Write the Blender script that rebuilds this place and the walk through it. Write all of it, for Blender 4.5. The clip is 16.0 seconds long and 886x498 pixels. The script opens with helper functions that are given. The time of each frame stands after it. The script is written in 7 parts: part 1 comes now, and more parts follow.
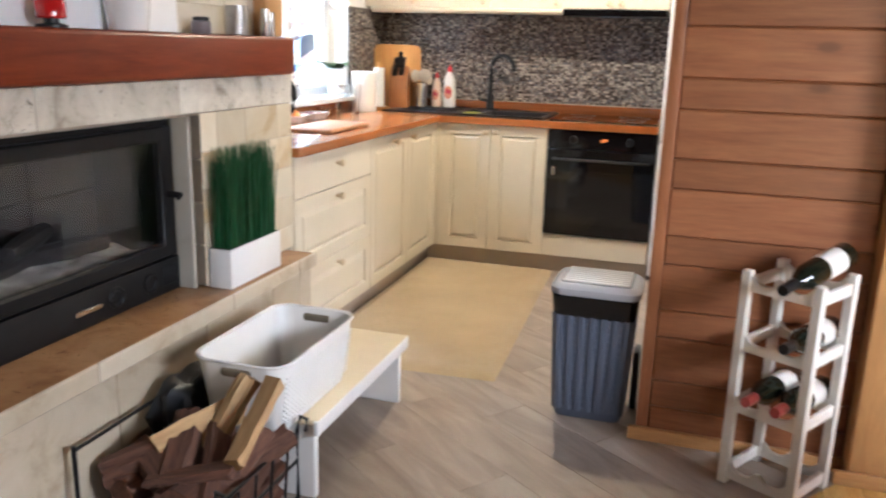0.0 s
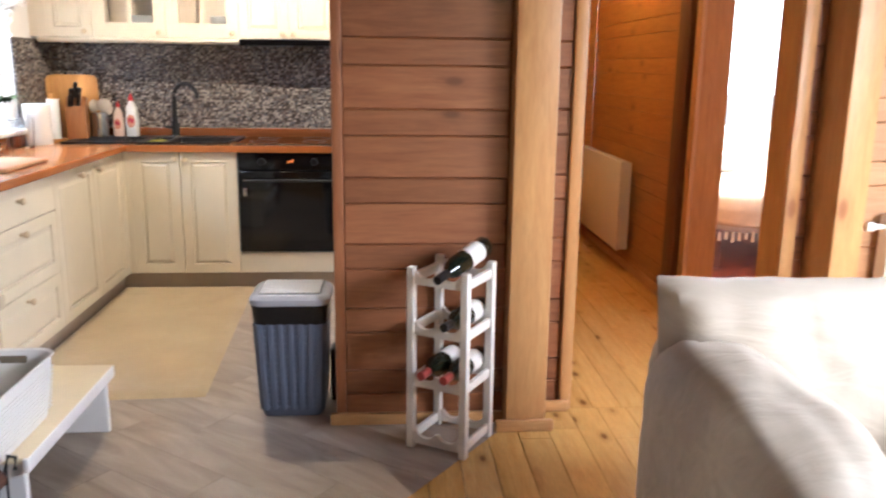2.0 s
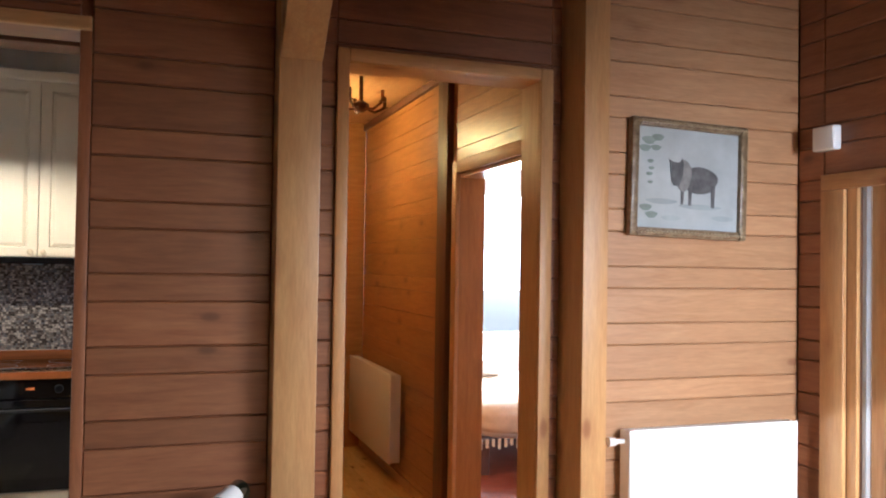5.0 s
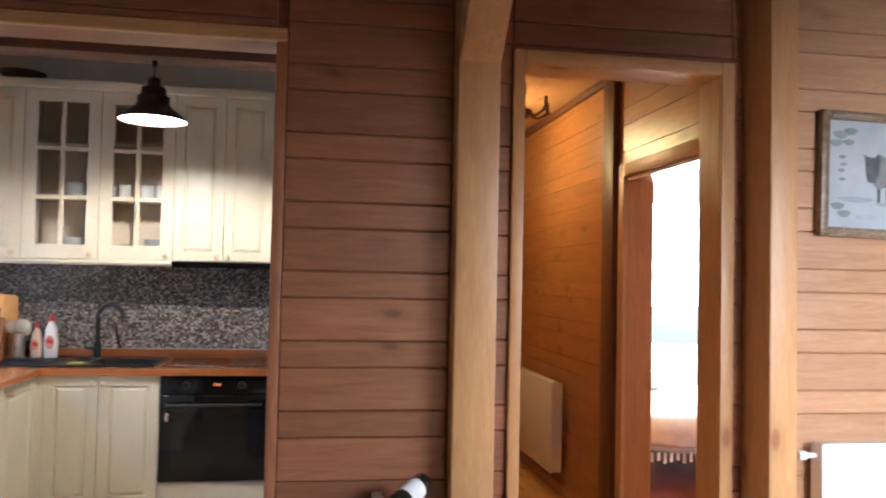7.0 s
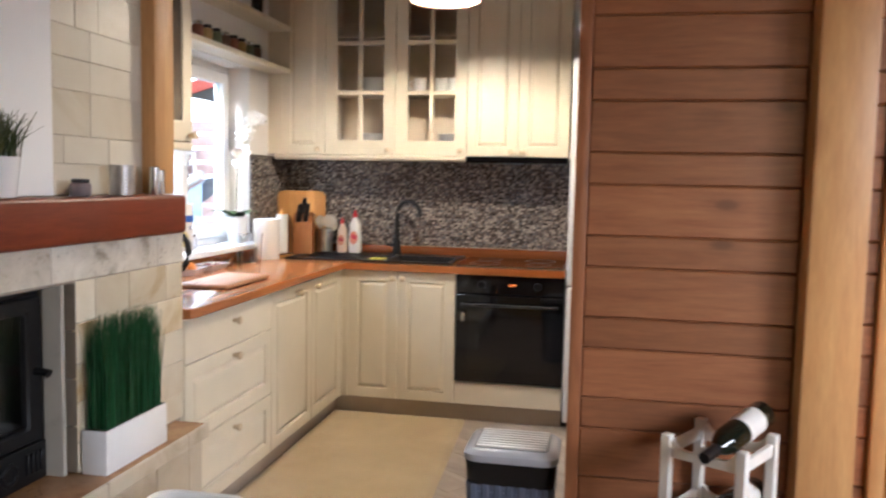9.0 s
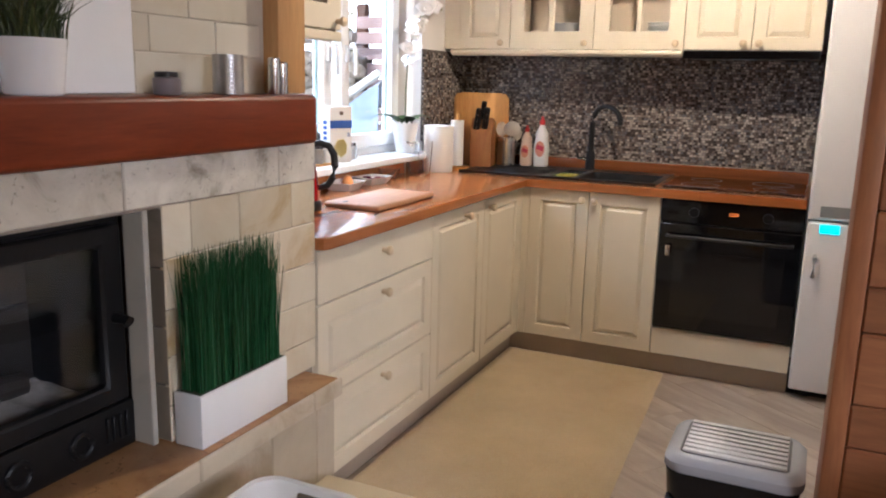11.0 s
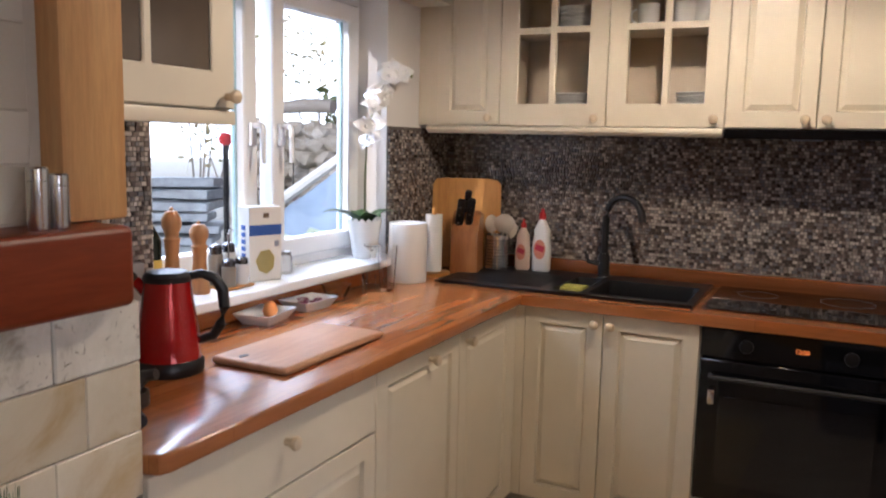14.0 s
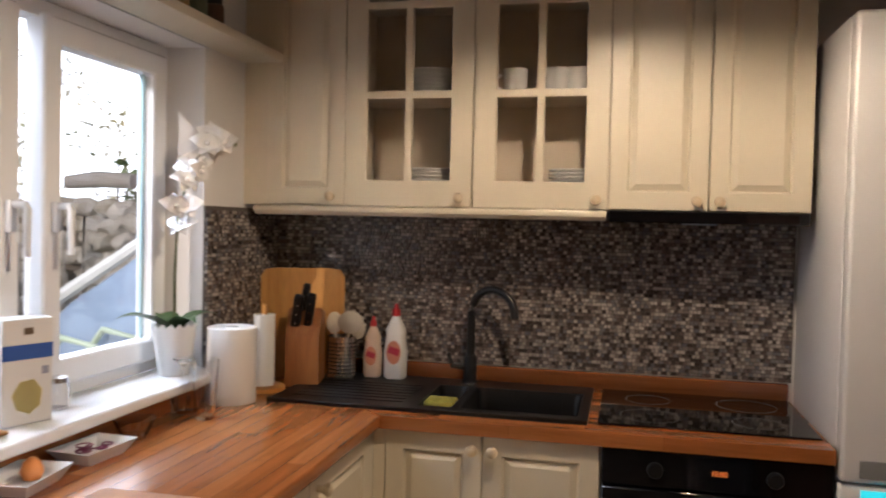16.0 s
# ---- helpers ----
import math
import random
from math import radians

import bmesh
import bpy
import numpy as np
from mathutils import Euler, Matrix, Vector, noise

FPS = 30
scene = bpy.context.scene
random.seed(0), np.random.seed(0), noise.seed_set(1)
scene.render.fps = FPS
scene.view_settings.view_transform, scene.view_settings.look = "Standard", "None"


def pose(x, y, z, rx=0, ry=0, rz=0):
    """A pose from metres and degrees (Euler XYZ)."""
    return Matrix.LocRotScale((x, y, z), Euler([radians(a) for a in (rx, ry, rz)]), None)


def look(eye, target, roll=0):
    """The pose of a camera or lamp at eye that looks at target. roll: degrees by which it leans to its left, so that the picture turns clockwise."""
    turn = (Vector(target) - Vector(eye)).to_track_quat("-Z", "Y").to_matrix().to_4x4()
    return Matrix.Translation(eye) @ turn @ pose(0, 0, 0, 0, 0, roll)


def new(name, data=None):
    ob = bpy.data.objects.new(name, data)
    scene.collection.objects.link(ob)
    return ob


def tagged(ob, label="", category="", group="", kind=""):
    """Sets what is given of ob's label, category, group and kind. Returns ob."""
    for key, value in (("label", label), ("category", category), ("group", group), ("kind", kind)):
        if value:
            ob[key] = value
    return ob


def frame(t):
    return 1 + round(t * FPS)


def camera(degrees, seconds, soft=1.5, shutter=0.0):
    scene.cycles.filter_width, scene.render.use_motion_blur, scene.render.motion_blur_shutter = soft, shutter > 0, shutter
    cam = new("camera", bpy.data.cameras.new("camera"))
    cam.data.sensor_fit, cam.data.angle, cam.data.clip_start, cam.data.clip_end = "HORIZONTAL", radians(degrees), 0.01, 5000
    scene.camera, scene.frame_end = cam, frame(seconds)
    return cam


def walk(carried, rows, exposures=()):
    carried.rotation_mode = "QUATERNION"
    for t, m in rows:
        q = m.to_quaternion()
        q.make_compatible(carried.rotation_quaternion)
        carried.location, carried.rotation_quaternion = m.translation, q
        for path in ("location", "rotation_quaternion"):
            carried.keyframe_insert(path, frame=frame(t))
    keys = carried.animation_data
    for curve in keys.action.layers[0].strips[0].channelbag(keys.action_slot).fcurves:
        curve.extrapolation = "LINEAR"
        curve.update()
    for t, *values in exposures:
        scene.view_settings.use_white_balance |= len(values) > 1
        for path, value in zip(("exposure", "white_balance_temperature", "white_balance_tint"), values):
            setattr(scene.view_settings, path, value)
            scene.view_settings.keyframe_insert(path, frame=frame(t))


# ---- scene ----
cam = camera(57.8, 16.0, 2.0, 0.4)
PATH = [
    (0, (0.154, 0.836, 1.251), (-0.411, 2.692, 0.763), 1.7),
    (0.5, (0.146, 0.784, 1.239), (-0.17, 2.701, 0.761), 1.6),
    (1, (0.19, 0.706, 1.249), (0.029, 2.643, 0.777), 1.3),
    (1.5, (0.216, 0.609, 1.28), (0.18, 2.553, 0.814), 1.0),
    (2, (0.258, 0.531, 1.328), (0.399, 2.476, 0.887), 0.7),
    (2.5, (0.285, 0.506, 1.379), (0.615, 2.441, 0.996), 0.6),
    (3, (0.308, 0.493, 1.444), (0.808, 2.412, 1.181), 0.7),
    (3.5, (0.329, 0.492, 1.475), (0.938, 2.391, 1.332), 0.9),
    (4, (0.349, 0.514, 1.476), (1.04, 2.39, 1.442), 1.0),
    (6.5, (0.233, 0.536, 1.427), (0.701, 2.479, 1.5), 1.4),
    (7, (0.206, 0.557, 1.407), (0.53, 2.529, 1.482), 1.2),
    (7.5, (0.213, 0.592, 1.39), (0.378, 2.584, 1.446), 1.1),
    (8, (0.161, 0.69, 1.37), (0.162, 2.69, 1.374), 0.9),
    (8.5, (0.103, 0.825, 1.331), (-0.045, 2.818, 1.259), 1.2),
    (9, (0.137, 0.988, 1.33), (-0.238, 2.945, 1.164), 1.2),
    (9.5, (0.151, 1.146, 1.314), (-0.481, 3.027, 1.065), 1.0),
    (10, (0.111, 1.332, 1.298), (-0.64, 3.158, 0.976), 1.0),
    (12.3, (-0.094, 2.122, 1.333), (-0.948, 3.879, 0.903), 1.3),
    (12.5, (-0.092, 2.203, 1.324), (-0.961, 3.956, 0.907), 1.1),
    (13, (-0.136, 2.348, 1.357), (-0.999, 4.11, 0.969), 1.2),
    (13.5, (-0.175, 2.488, 1.393), (-1.039, 4.259, 1.053), 1.2),
    (14, (-0.256, 2.591, 1.406), (-1.12, 4.376, 1.145), 1.3),
    (14.5, (-0.361, 2.68, 1.428), (-1.186, 4.492, 1.241), 1.4),
    (15, (-0.434, 2.807, 1.443), (-1.184, 4.656, 1.311), 1.3),
    (15.5, (-0.482, 2.957, 1.442), (-1.125, 4.849, 1.356), 1.3),
    (16, (-0.57, 3.077, 1.426), (-1.009, 5.027, 1.365), 1.3),
]
EXPOSURES = [(0, 0.48, 5550, 11), (1.5, 0.5, 5500, 13), (2.5, 0.3, 5450, 13), (3.3, -0.12, 5400, 12), (4, -0.18, 5400, 11), (6.5, -0.05, 5000, 11), (7.5, 0.2, 5150, 12), (8, 0.25, 5350, 13), (9, 0.08, 5600, 13), (10, -0.22, 5700, 14), (12.5, -0.33, 5650, 19), (13.5, -0.58, 5700, 19), (14.5, -0.95, 5800, 18), (16, -1.07, 6300, 19)]
walk(cam, [(t, look(eye, target, roll)) for t, eye, target, roll in PATH], EXPOSURES)

# ---- light ----
world = bpy.data.worlds.new("world")
scene.world = world
world.use_nodes = True
wn = world.node_tree
sky = wn.nodes.new("ShaderNodeTexSky")
sky.sky_type, sky.sun_disc = "NISHITA", False
sky.sun_elevation, sky.sun_rotation = radians(16), radians(166)
wn.nodes["Background"].inputs["Strength"].default_value = 0.15
wn.links.new(sky.outputs[0], wn.nodes["Background"].inputs["Color"])


def lamp(name, kind, m, energy, color, size=0.1, size_y=None, spread=None):
    data = bpy.data.lights.new(name, kind)
    data.energy, data.color = energy, color
    if kind == "AREA":
        data.size = size
        if size_y:
            data.shape, data.size_y = "RECTANGLE", size_y
        if spread:
            data.spread = spread
    elif kind == "SUN":
        data.angle = size
    else:
        data.shadow_soft_size = size
    ob = new(name, data)
    ob.matrix_world = m
    return ob


SUN_DIR = Vector((0.25, 1.0, -0.30))
lamp("sun", "SUN", look((0, 0, 10), Vector((0, 0, 10)) + SUN_DIR), 3.6, (1.0, 0.92, 0.80), radians(0.5))
# daylight through the openings
lamp("kitchen_window_light", "AREA", look((-2.75, 4.74, 2.75), (-1.0, 4.74, 0.9)), 215, (0.78, 0.90, 1.0), 1.3, 0.9)
lamp("east_window_light", "AREA", look((3.14, 1.1, 1.85), (1.1, 2.35, 0.0)), 55, (1.0, 0.98, 0.95), 1.4, 0.9, radians(92))
lamp("south_window_light", "AREA", look((2.72, -1.05, 1.5), (2.86, 3.4, 1.1)), 18, (1.0, 0.95, 0.88), 0.6, 1.2, radians(42))
lamp("bedroom_window_light", "AREA", look((3.3, 7.42, 1.5), (3.0, 4.6, 0.8)), 240, (1.0, 0.99, 0.96), 1.5, 1.3)
# lamps that are on
lamp("pendant_bulb", "POINT", pose(-0.585, 4.69, 2.21), 95, (1.0, 0.82, 0.56), 0.03)
lamp("hall_bulb", "POINT", pose(1.30, 5.75, 2.34), 28, (1.0, 0.71, 0.25), 0.06)


# ---- materials ----
MATS = {}


def nodes_of(name):
    m = bpy.data.materials.new(name)
    m.use_nodes = True
    return m, m.node_tree.nodes, m.node_tree.links, m.node_tree.nodes["Principled BSDF"]


def ramp(n, stops):
    r = n.new("ShaderNodeValToRGB")
    e = r.color_ramp.elements
    e[0].position, e[0].color = stops[0][0], (*stops[0][1], 1)
    e[1].position, e[1].color = stops[-1][0], (*stops[-1][1], 1)
    for p, c in stops[1:-1]:
        k = e.new(p)
        k.color = (*c, 1)
    return r


def mapped(n, l, scale, random_shift=True):
    tc = n.new("ShaderNodeTexCoord")
    mp = n.new("ShaderNodeMapping")
    mp.inputs["Scale"].default_value = scale
    l.new(tc.outputs["Object"], mp.inputs["Vector"])
    if random_shift:
        oi = n.new("ShaderNodeObjectInfo")
        mul = n.new("ShaderNodeMath")
        mul.operation = "MULTIPLY"
        mul.inputs[1].default_value = 37.0
        l.new(oi.outputs["Random"], mul.inputs[0])
        l.new(mul.outputs[0], mp.inputs["Location"])
    return mp


def tex_noise(n, l, src, scale, detail=4, rough=0.55, dist=0.0):
    t = n.new("ShaderNodeTexNoise")
    t.inputs["Scale"].default_value, t.inputs["Detail"].default_value = scale, detail
    t.inputs["Roughness"].default_value, t.inputs["Distortion"].default_value = rough, dist
    l.new(src.outputs[0], t.inputs["Vector"])
    return t


def mix_color(n, l, fac, a, b, mode="MIX"):
    m = n.new("ShaderNodeMix")
    m.data_type, m.blend_type = "RGBA", mode
    for sock, v in ((0, fac), (6, a), (7, b)):
        if hasattr(v, "links"):
            l.new(v, m.inputs[sock])
        else:
            m.inputs[sock].default_value = v if sock == 0 else (*v, 1)
    return m.outputs[2]


def bump(n, l, src, bsdf, strength=0.3, distance=0.002):
    b = n.new("ShaderNodeBump")
    b.inputs["Strength"].default_value, b.inputs["Distance"].default_value = strength, distance
    l.new(src, b.inputs["Height"])
    l.new(b.outputs[0], bsdf.inputs["Normal"])


def wood(key, dark, light, knot, axis="x", rough=0.5, knots=0.0, scale=1.0, tone=0.25):
    name = key + "_" + axis
    if name in MATS:
        return MATS[name]
    m, n, l, b = nodes_of(name)
    along, across = 1.6 * scale, 16.0 * scale
    mp = mapped(n, l, tuple(along if a == axis else across for a in "xyz"))
    grain = tex_noise(n, l, mp, 1.6, 6, 0.6, 1.2)
    r = ramp(n, [(0.3, dark), (0.5, tuple((p + q) / 2 for p, q in zip(dark, light))), (0.72, light)])
    l.new(grain.outputs["Fac"], r.inputs[0])
    color = r.outputs[0]
    fine = tex_noise(n, l, mp, 9, 3, 0.7)
    fr = ramp(n, [(0.35, (0.86, 0.86, 0.86)), (0.65, (1, 1, 1))])
    l.new(fine.outputs["Fac"], fr.inputs[0])
    color = mix_color(n, l, 1.0, color, fr.outputs[0], "MULTIPLY")
    if knots:
        mk = mapped(n, l, tuple(2.6 if a == axis else 5.5 for a in "xyz"))
        v = n.new("ShaderNodeTexVoronoi")
        v.inputs["Scale"].default_value = knots
        l.new(mk.outputs[0], v.inputs["Vector"])
        kr = ramp(n, [(0.0, (0.85, 0.85, 0.85)), (0.07, (0.75, 0.75, 0.75)), (0.13, (0.25, 0.25, 0.25)), (0.26, (0, 0, 0))])
        l.new(v.outputs["Distance"], kr.inputs[0])
        color = mix_color(n, l, kr.outputs[0], color, knot)
    oi = n.new("ShaderNodeObjectInfo")
    tr = ramp(n, [(0.0, (1 - tone,) * 3), (1.0, (1, 1, 1))])
    l.new(oi.outputs["Random"], tr.inputs[0])
    color = mix_color(n, l, 1.0, color, tr.outputs[0], "MULTIPLY")
    l.new(color, b.inputs["Base Color"])
    b.inputs["Roughness"].default_value = rough
    bump(n, l, fine.outputs["Fac"], b, 0.25, 0.0015)
    MATS[name] = m
    return m


def plain(key, color, rough=0.5, metal=0.0, vary=0.12, scale=6.0, bump_amt=0.1, fine=90.0, spec=0.5, trans=0.0, coat=0.0):
    if key in MATS:
        return MATS[key]
    m, n, l, b = nodes_of(key)
    mp = mapped(n, l, (1, 1, 1))
    big = tex_noise(n, l, mp, scale, 4, 0.6)
    r = ramp(n, [(0.3, tuple(c * (1 - vary) for c in color)), (0.7, tuple(min(1, c * (1 + vary * 0.5)) for c in color))])
    l.new(big.outputs["Fac"], r.inputs[0])
    l.new(r.outputs[0], b.inputs["Base Color"])
    b.inputs["Roughness"].default_value, b.inputs["Metallic"].default_value = rough, metal
    b.inputs["Specular IOR Level"].default_value = spec
    b.inputs["Transmission Weight"].default_value = trans
    b.inputs["Coat Weight"].default_value = coat
    if bump_amt:
        f = tex_noise(n, l, mp, fine, 3, 0.6)
        bump(n, l, f.outputs["Fac"], b, bump_amt, 0.001)
    MATS[key] = m
    return m


def glass(key, tint=(1, 1, 1), rough=0.0):
    if key in MATS:
        return MATS[key]
    m, n, l, b = nodes_of(key)
    b.inputs["Base Color"].default_value = (*tint, 1)
    b.inputs["Roughness"].default_value, b.inputs["Transmission Weight"].default_value = rough, 1.0
    b.inputs["IOR"].default_value = 1.45
    MATS[key] = m
    return m


def window_glass():
    if "window_glass" in MATS:
        return MATS["window_glass"]
    m, n, l, b = nodes_of("window_glass")
    mixer, clear, gloss, lw, pw, ma = (n.new(k) for k in ("ShaderNodeMixShader", "ShaderNodeBsdfTransparent", "ShaderNodeBsdfGlossy", "ShaderNodeLayerWeight", "ShaderNodeMath", "ShaderNodeMath"))
    gloss.inputs["Roughness"].default_value = 0.02
    lw.inputs[0].default_value = 0.5
    pw.operation, ma.operation = "POWER", "MULTIPLY_ADD"
    pw.inputs[1].default_value = 4.0
    ma.inputs[1].default_value, ma.inputs[2].default_value = 0.7, 0.035
    l.new(lw.outputs["Facing"], pw.inputs[0])
    l.new(pw.outputs[0], ma.inputs[0])
    l.new(ma.outputs[0], mixer.inputs[0])
    l.new(clear.outputs[0], mixer.inputs[1])
    l.new(gloss.outputs[0], mixer.inputs[2])
    l.new(mixer.outputs[0], n["Material Output"].inputs[0])
    MATS["window_glass"] = m
    return m


def glow(key, color, strength):
    if key in MATS:
        return MATS[key]
    m, n, l, b = nodes_of(key)
    b.inputs["Base Color"].default_value = (*color, 1)
    b.inputs["Emission Color"].default_value = (*color, 1)
    b.inputs["Emission Strength"].default_value = strength
    MATS[key] = m
    return m


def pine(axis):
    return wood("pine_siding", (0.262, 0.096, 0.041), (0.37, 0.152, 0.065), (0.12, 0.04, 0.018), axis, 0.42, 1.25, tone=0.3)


# paler pine copy; the picture wall's daylight is in its colour
def sunlit_siding(axis):
    return wood("sunlit_siding", (0.44, 0.225, 0.105), (0.56, 0.325, 0.165), (0.22, 0.085, 0.035), axis, 0.42, 1.1, tone=0.12)


def hall_pine(axis):
    return wood("honey_pine", (0.40, 0.165, 0.035), (0.54, 0.25, 0.06), (0.20, 0.07, 0.02), axis, 0.34, 1.0, tone=0.15)


def pale_pine(axis):
    return wood("pale_pine", (0.55, 0.28, 0.105), (0.65, 0.375, 0.15), (0.26, 0.085, 0.03), axis, 0.42, 1.0, tone=0.08)


def floor_pine(axis="y"):
    return wood("pine_floor", (0.70, 0.40, 0.115), (0.80, 0.50, 0.165), (0.13, 0.04, 0.012), axis, 0.26, 1.5, tone=0.2)


def red_wood(axis="y"):
    m = wood("stained_mantel", (0.135, 0.020, 0.005), (0.215, 0.038, 0.010), (0.035, 0.007, 0.004), axis, 0.4, 0.55, tone=0.0)
    m.node_tree.nodes["Principled BSDF"].inputs["Specular IOR Level"].default_value = 0.25
    return m


def beam_wood(axis="x"):
    return wood("dark_beam", (0.11, 0.042, 0.024), (0.19, 0.078, 0.042), (0.03, 0.012, 0.008), axis, 0.5, 0.5, tone=0.1)


def bamboo(axis="z"):
    return wood("bamboo", (0.52, 0.235, 0.06), (0.66, 0.34, 0.10), (0.4, 0.2, 0.08), axis, 0.4, 0, tone=0.1)


def worktop_wood(axis):
    name = "worktop_" + axis
    if name in MATS:
        return MATS[name]
    m, n, l, b = nodes_of(name)
    tc = n.new("ShaderNodeTexCoord")
    mp = n.new("ShaderNodeMapping")
    if axis == "y":
        mp.inputs["Rotation"].default_value = (0, 0, radians(90))
    l.new(tc.outputs["Object"], mp.inputs["Vector"])
    br = n.new("ShaderNodeTexBrick")
    br.inputs["Scale"].default_value = 1.0
    br.inputs["Brick Width"].default_value, br.inputs["Row Height"].default_value = 0.42, 0.046
    br.inputs["Mortar Size"].default_value = 0.0006
    br.inputs["Color1"].default_value = (0.31, 0.10, 0.028, 1)
    br.inputs["Color2"].default_value = (0.42, 0.16, 0.05, 1)
    br.inputs["Mortar"].default_value = (0.2, 0.07, 0.025, 1)
    l.new(mp.outputs[0], br.inputs["Vector"])
    mg = mapped(n, l, (2, 26, 26) if axis == "x" else (26, 2, 26), False)
    g = tex_noise(n, l, mg, 1.6, 5, 0.65, 0.6)
    gr = ramp(n, [(0.3, (0.72, 0.68, 0.64)), (0.7, (1.08, 1.05, 1.0))])
    l.new(g.outputs["Fac"], gr.inputs[0])
    l.new(mix_color(n, l, 1.0, br.outputs["Color"], gr.outputs[0], "MULTIPLY"), b.inputs["Base Color"])
    b.inputs["Roughness"].default_value = 0.2
    b.inputs["Specular IOR Level"].default_value = 0.85
    bump(n, l, g.outputs["Fac"], b, 0.08, 0.001)
    MATS[name] = m
    return m


def stone(key, base, stain, rough=0.45, scale=3.0, amount=0.55, speck=None):
    if key in MATS:
        return MATS[key]
    m, n, l, b = nodes_of(key)
    mp = mapped(n, l, (1, 1, 1))
    a = tex_noise(n, l, mp, scale, 6, 0.62, 0.8)
    r = ramp(n, [(0.35, base), (amount, tuple((p * 2 + q) / 3 for p, q in zip(base, stain))), (0.69, stain)])
    l.new(a.outputs["Fac"], r.inputs[0])
    color = r.outputs[0]
    if speck:
        s = tex_noise(n, l, mp, scale * 6, 5, 0.7, 1.5)
        sr = ramp(n, [(0.60, (0, 0, 0)), (0.72, (1, 1, 1))])
        l.new(s.outputs["Fac"], sr.inputs[0])
        color = mix_color(n, l, sr.outputs[0], color, speck)
    oi = n.new("ShaderNodeObjectInfo")
    tr = ramp(n, [(0.0, (0.8, 0.78, 0.74)), (1.0, (1, 1, 1))])
    l.new(oi.outputs["Random"], tr.inputs[0])
    l.new(mix_color(n, l, 1.0, color, tr.outputs[0], "MULTIPLY"), b.inputs["Base Color"])
    b.inputs["Roughness"].default_value = rough
    f = tex_noise(n, l, mp, 60, 4, 0.6)
    bump(n, l, f.outputs["Fac"], b, 0.2, 0.001)
    MATS[key] = m
    return m


def islands(key, stops, rough=0.25, spec=0.5, var=None):
    """Pieces of one mesh, each with a tone of its own."""
    if key in MATS:
        return MATS[key]
    m, n, l, b = nodes_of(key)
    g = n.new("ShaderNodeNewGeometry")
    r = ramp(n, stops)
    r.color_ramp.interpolation = "LINEAR"
    l.new(g.outputs["Random Per Island"], r.inputs[0])
    mp = mapped(n, l, (1, 1, 1), False)
    f = tex_noise(n, l, mp, 55, 4, 0.6)
    fr = ramp(n, [(0.3, (0.8, 0.8, 0.8)), (0.7, (1, 1, 1))])
    l.new(f.outputs["Fac"], fr.inputs[0])
    l.new(mix_color(n, l, 1.0, r.outputs[0], fr.outputs[0], "MULTIPLY"), b.inputs["Base Color"])
    b.inputs["Roughness"].default_value = rough
    b.inputs["Specular IOR Level"].default_value = spec
    MATS[key] = m
    return m


def vinyl_floor():
    if "vinyl" in MATS:
        return MATS["vinyl"]
    m, n, l, b = nodes_of("vinyl")
    mp = mapped(n, l, (1.1, 5.0, 1))
    a = tex_noise(n, l, mp, 2.2, 6, 0.6, 0.8)
    r = ramp(n, [(0.3, (0.26, 0.205, 0.16)), (0.5, (0.35, 0.285, 0.225)), (0.7, (0.44, 0.365, 0.30))])
    l.new(a.outputs["Fac"], r.inputs[0])
    oi = n.new("ShaderNodeObjectInfo")
    tr = ramp(n, [(0.0, (0.86, 0.86, 0.87)), (1.0, (1.05, 1.03, 1.0))])
    l.new(oi.outputs["Random"], tr.inputs[0])
    l.new(mix_color(n, l, 1.0, r.outputs[0], tr.outputs[0], "MULTIPLY"), b.inputs["Base Color"])
    b.inputs["Roughness"].default_value = 0.36
    f = tex_noise(n, l, mp, 30, 3, 0.6)
    bump(n, l, f.outputs["Fac"], b, 0.12, 0.0008)
    MATS["vinyl"] = m
    return m


CREAM = plain("cream_paint", (0.68, 0.61, 0.48), 0.36, vary=0.06, scale=3, bump_amt=0.06)
WHITE = plain("white_paint", (0.80, 0.79, 0.77), 0.5, vary=0.04, scale=3, bump_amt=0.08)
WALL = plain("wall_plaster", (0.74, 0.72, 0.70), 0.75, vary=0.05, scale=2, bump_amt=0.2, fine=140)
PVC = plain("white_pvc", (0.84, 0.85, 0.86), 0.25, vary=0.02, bump_amt=0.02)
BLACK_GLASS = plain("black_glass", (0.004, 0.004, 0.005), 0.05, vary=0.05, bump_amt=0, spec=0.4)
BLACK = plain("black_plastic", (0.009, 0.009, 0.010), 0.35, vary=0.15, bump_amt=0.1, spec=0.35)
GRANITE = plain("black_composite", (0.008, 0.008, 0.009), 0.36, vary=0.3, scale=120, bump_amt=0.2, spec=0.3)
STEEL = plain("steel", (0.62, 0.62, 0.62), 0.24, 1.0, vary=0.08, bump_amt=0.05)
IRON = plain("cast_iron", (0.007, 0.007, 0.008), 0.5, 0.0, vary=0.3, scale=14, bump_amt=0.3, spec=0.3)
CERAMIC = plain("white_ceramic", (0.82, 0.82, 0.81), 0.18, vary=0.03, bump_amt=0.02)
KNOB = plain("cream_knob", (0.62, 0.50, 0.34), 0.4, vary=0.1, bump_amt=0.05)
GROUT = plain("grout", (0.30, 0.26, 0.21), 0.85, vary=0.15, scale=12, bump_amt=0.25)


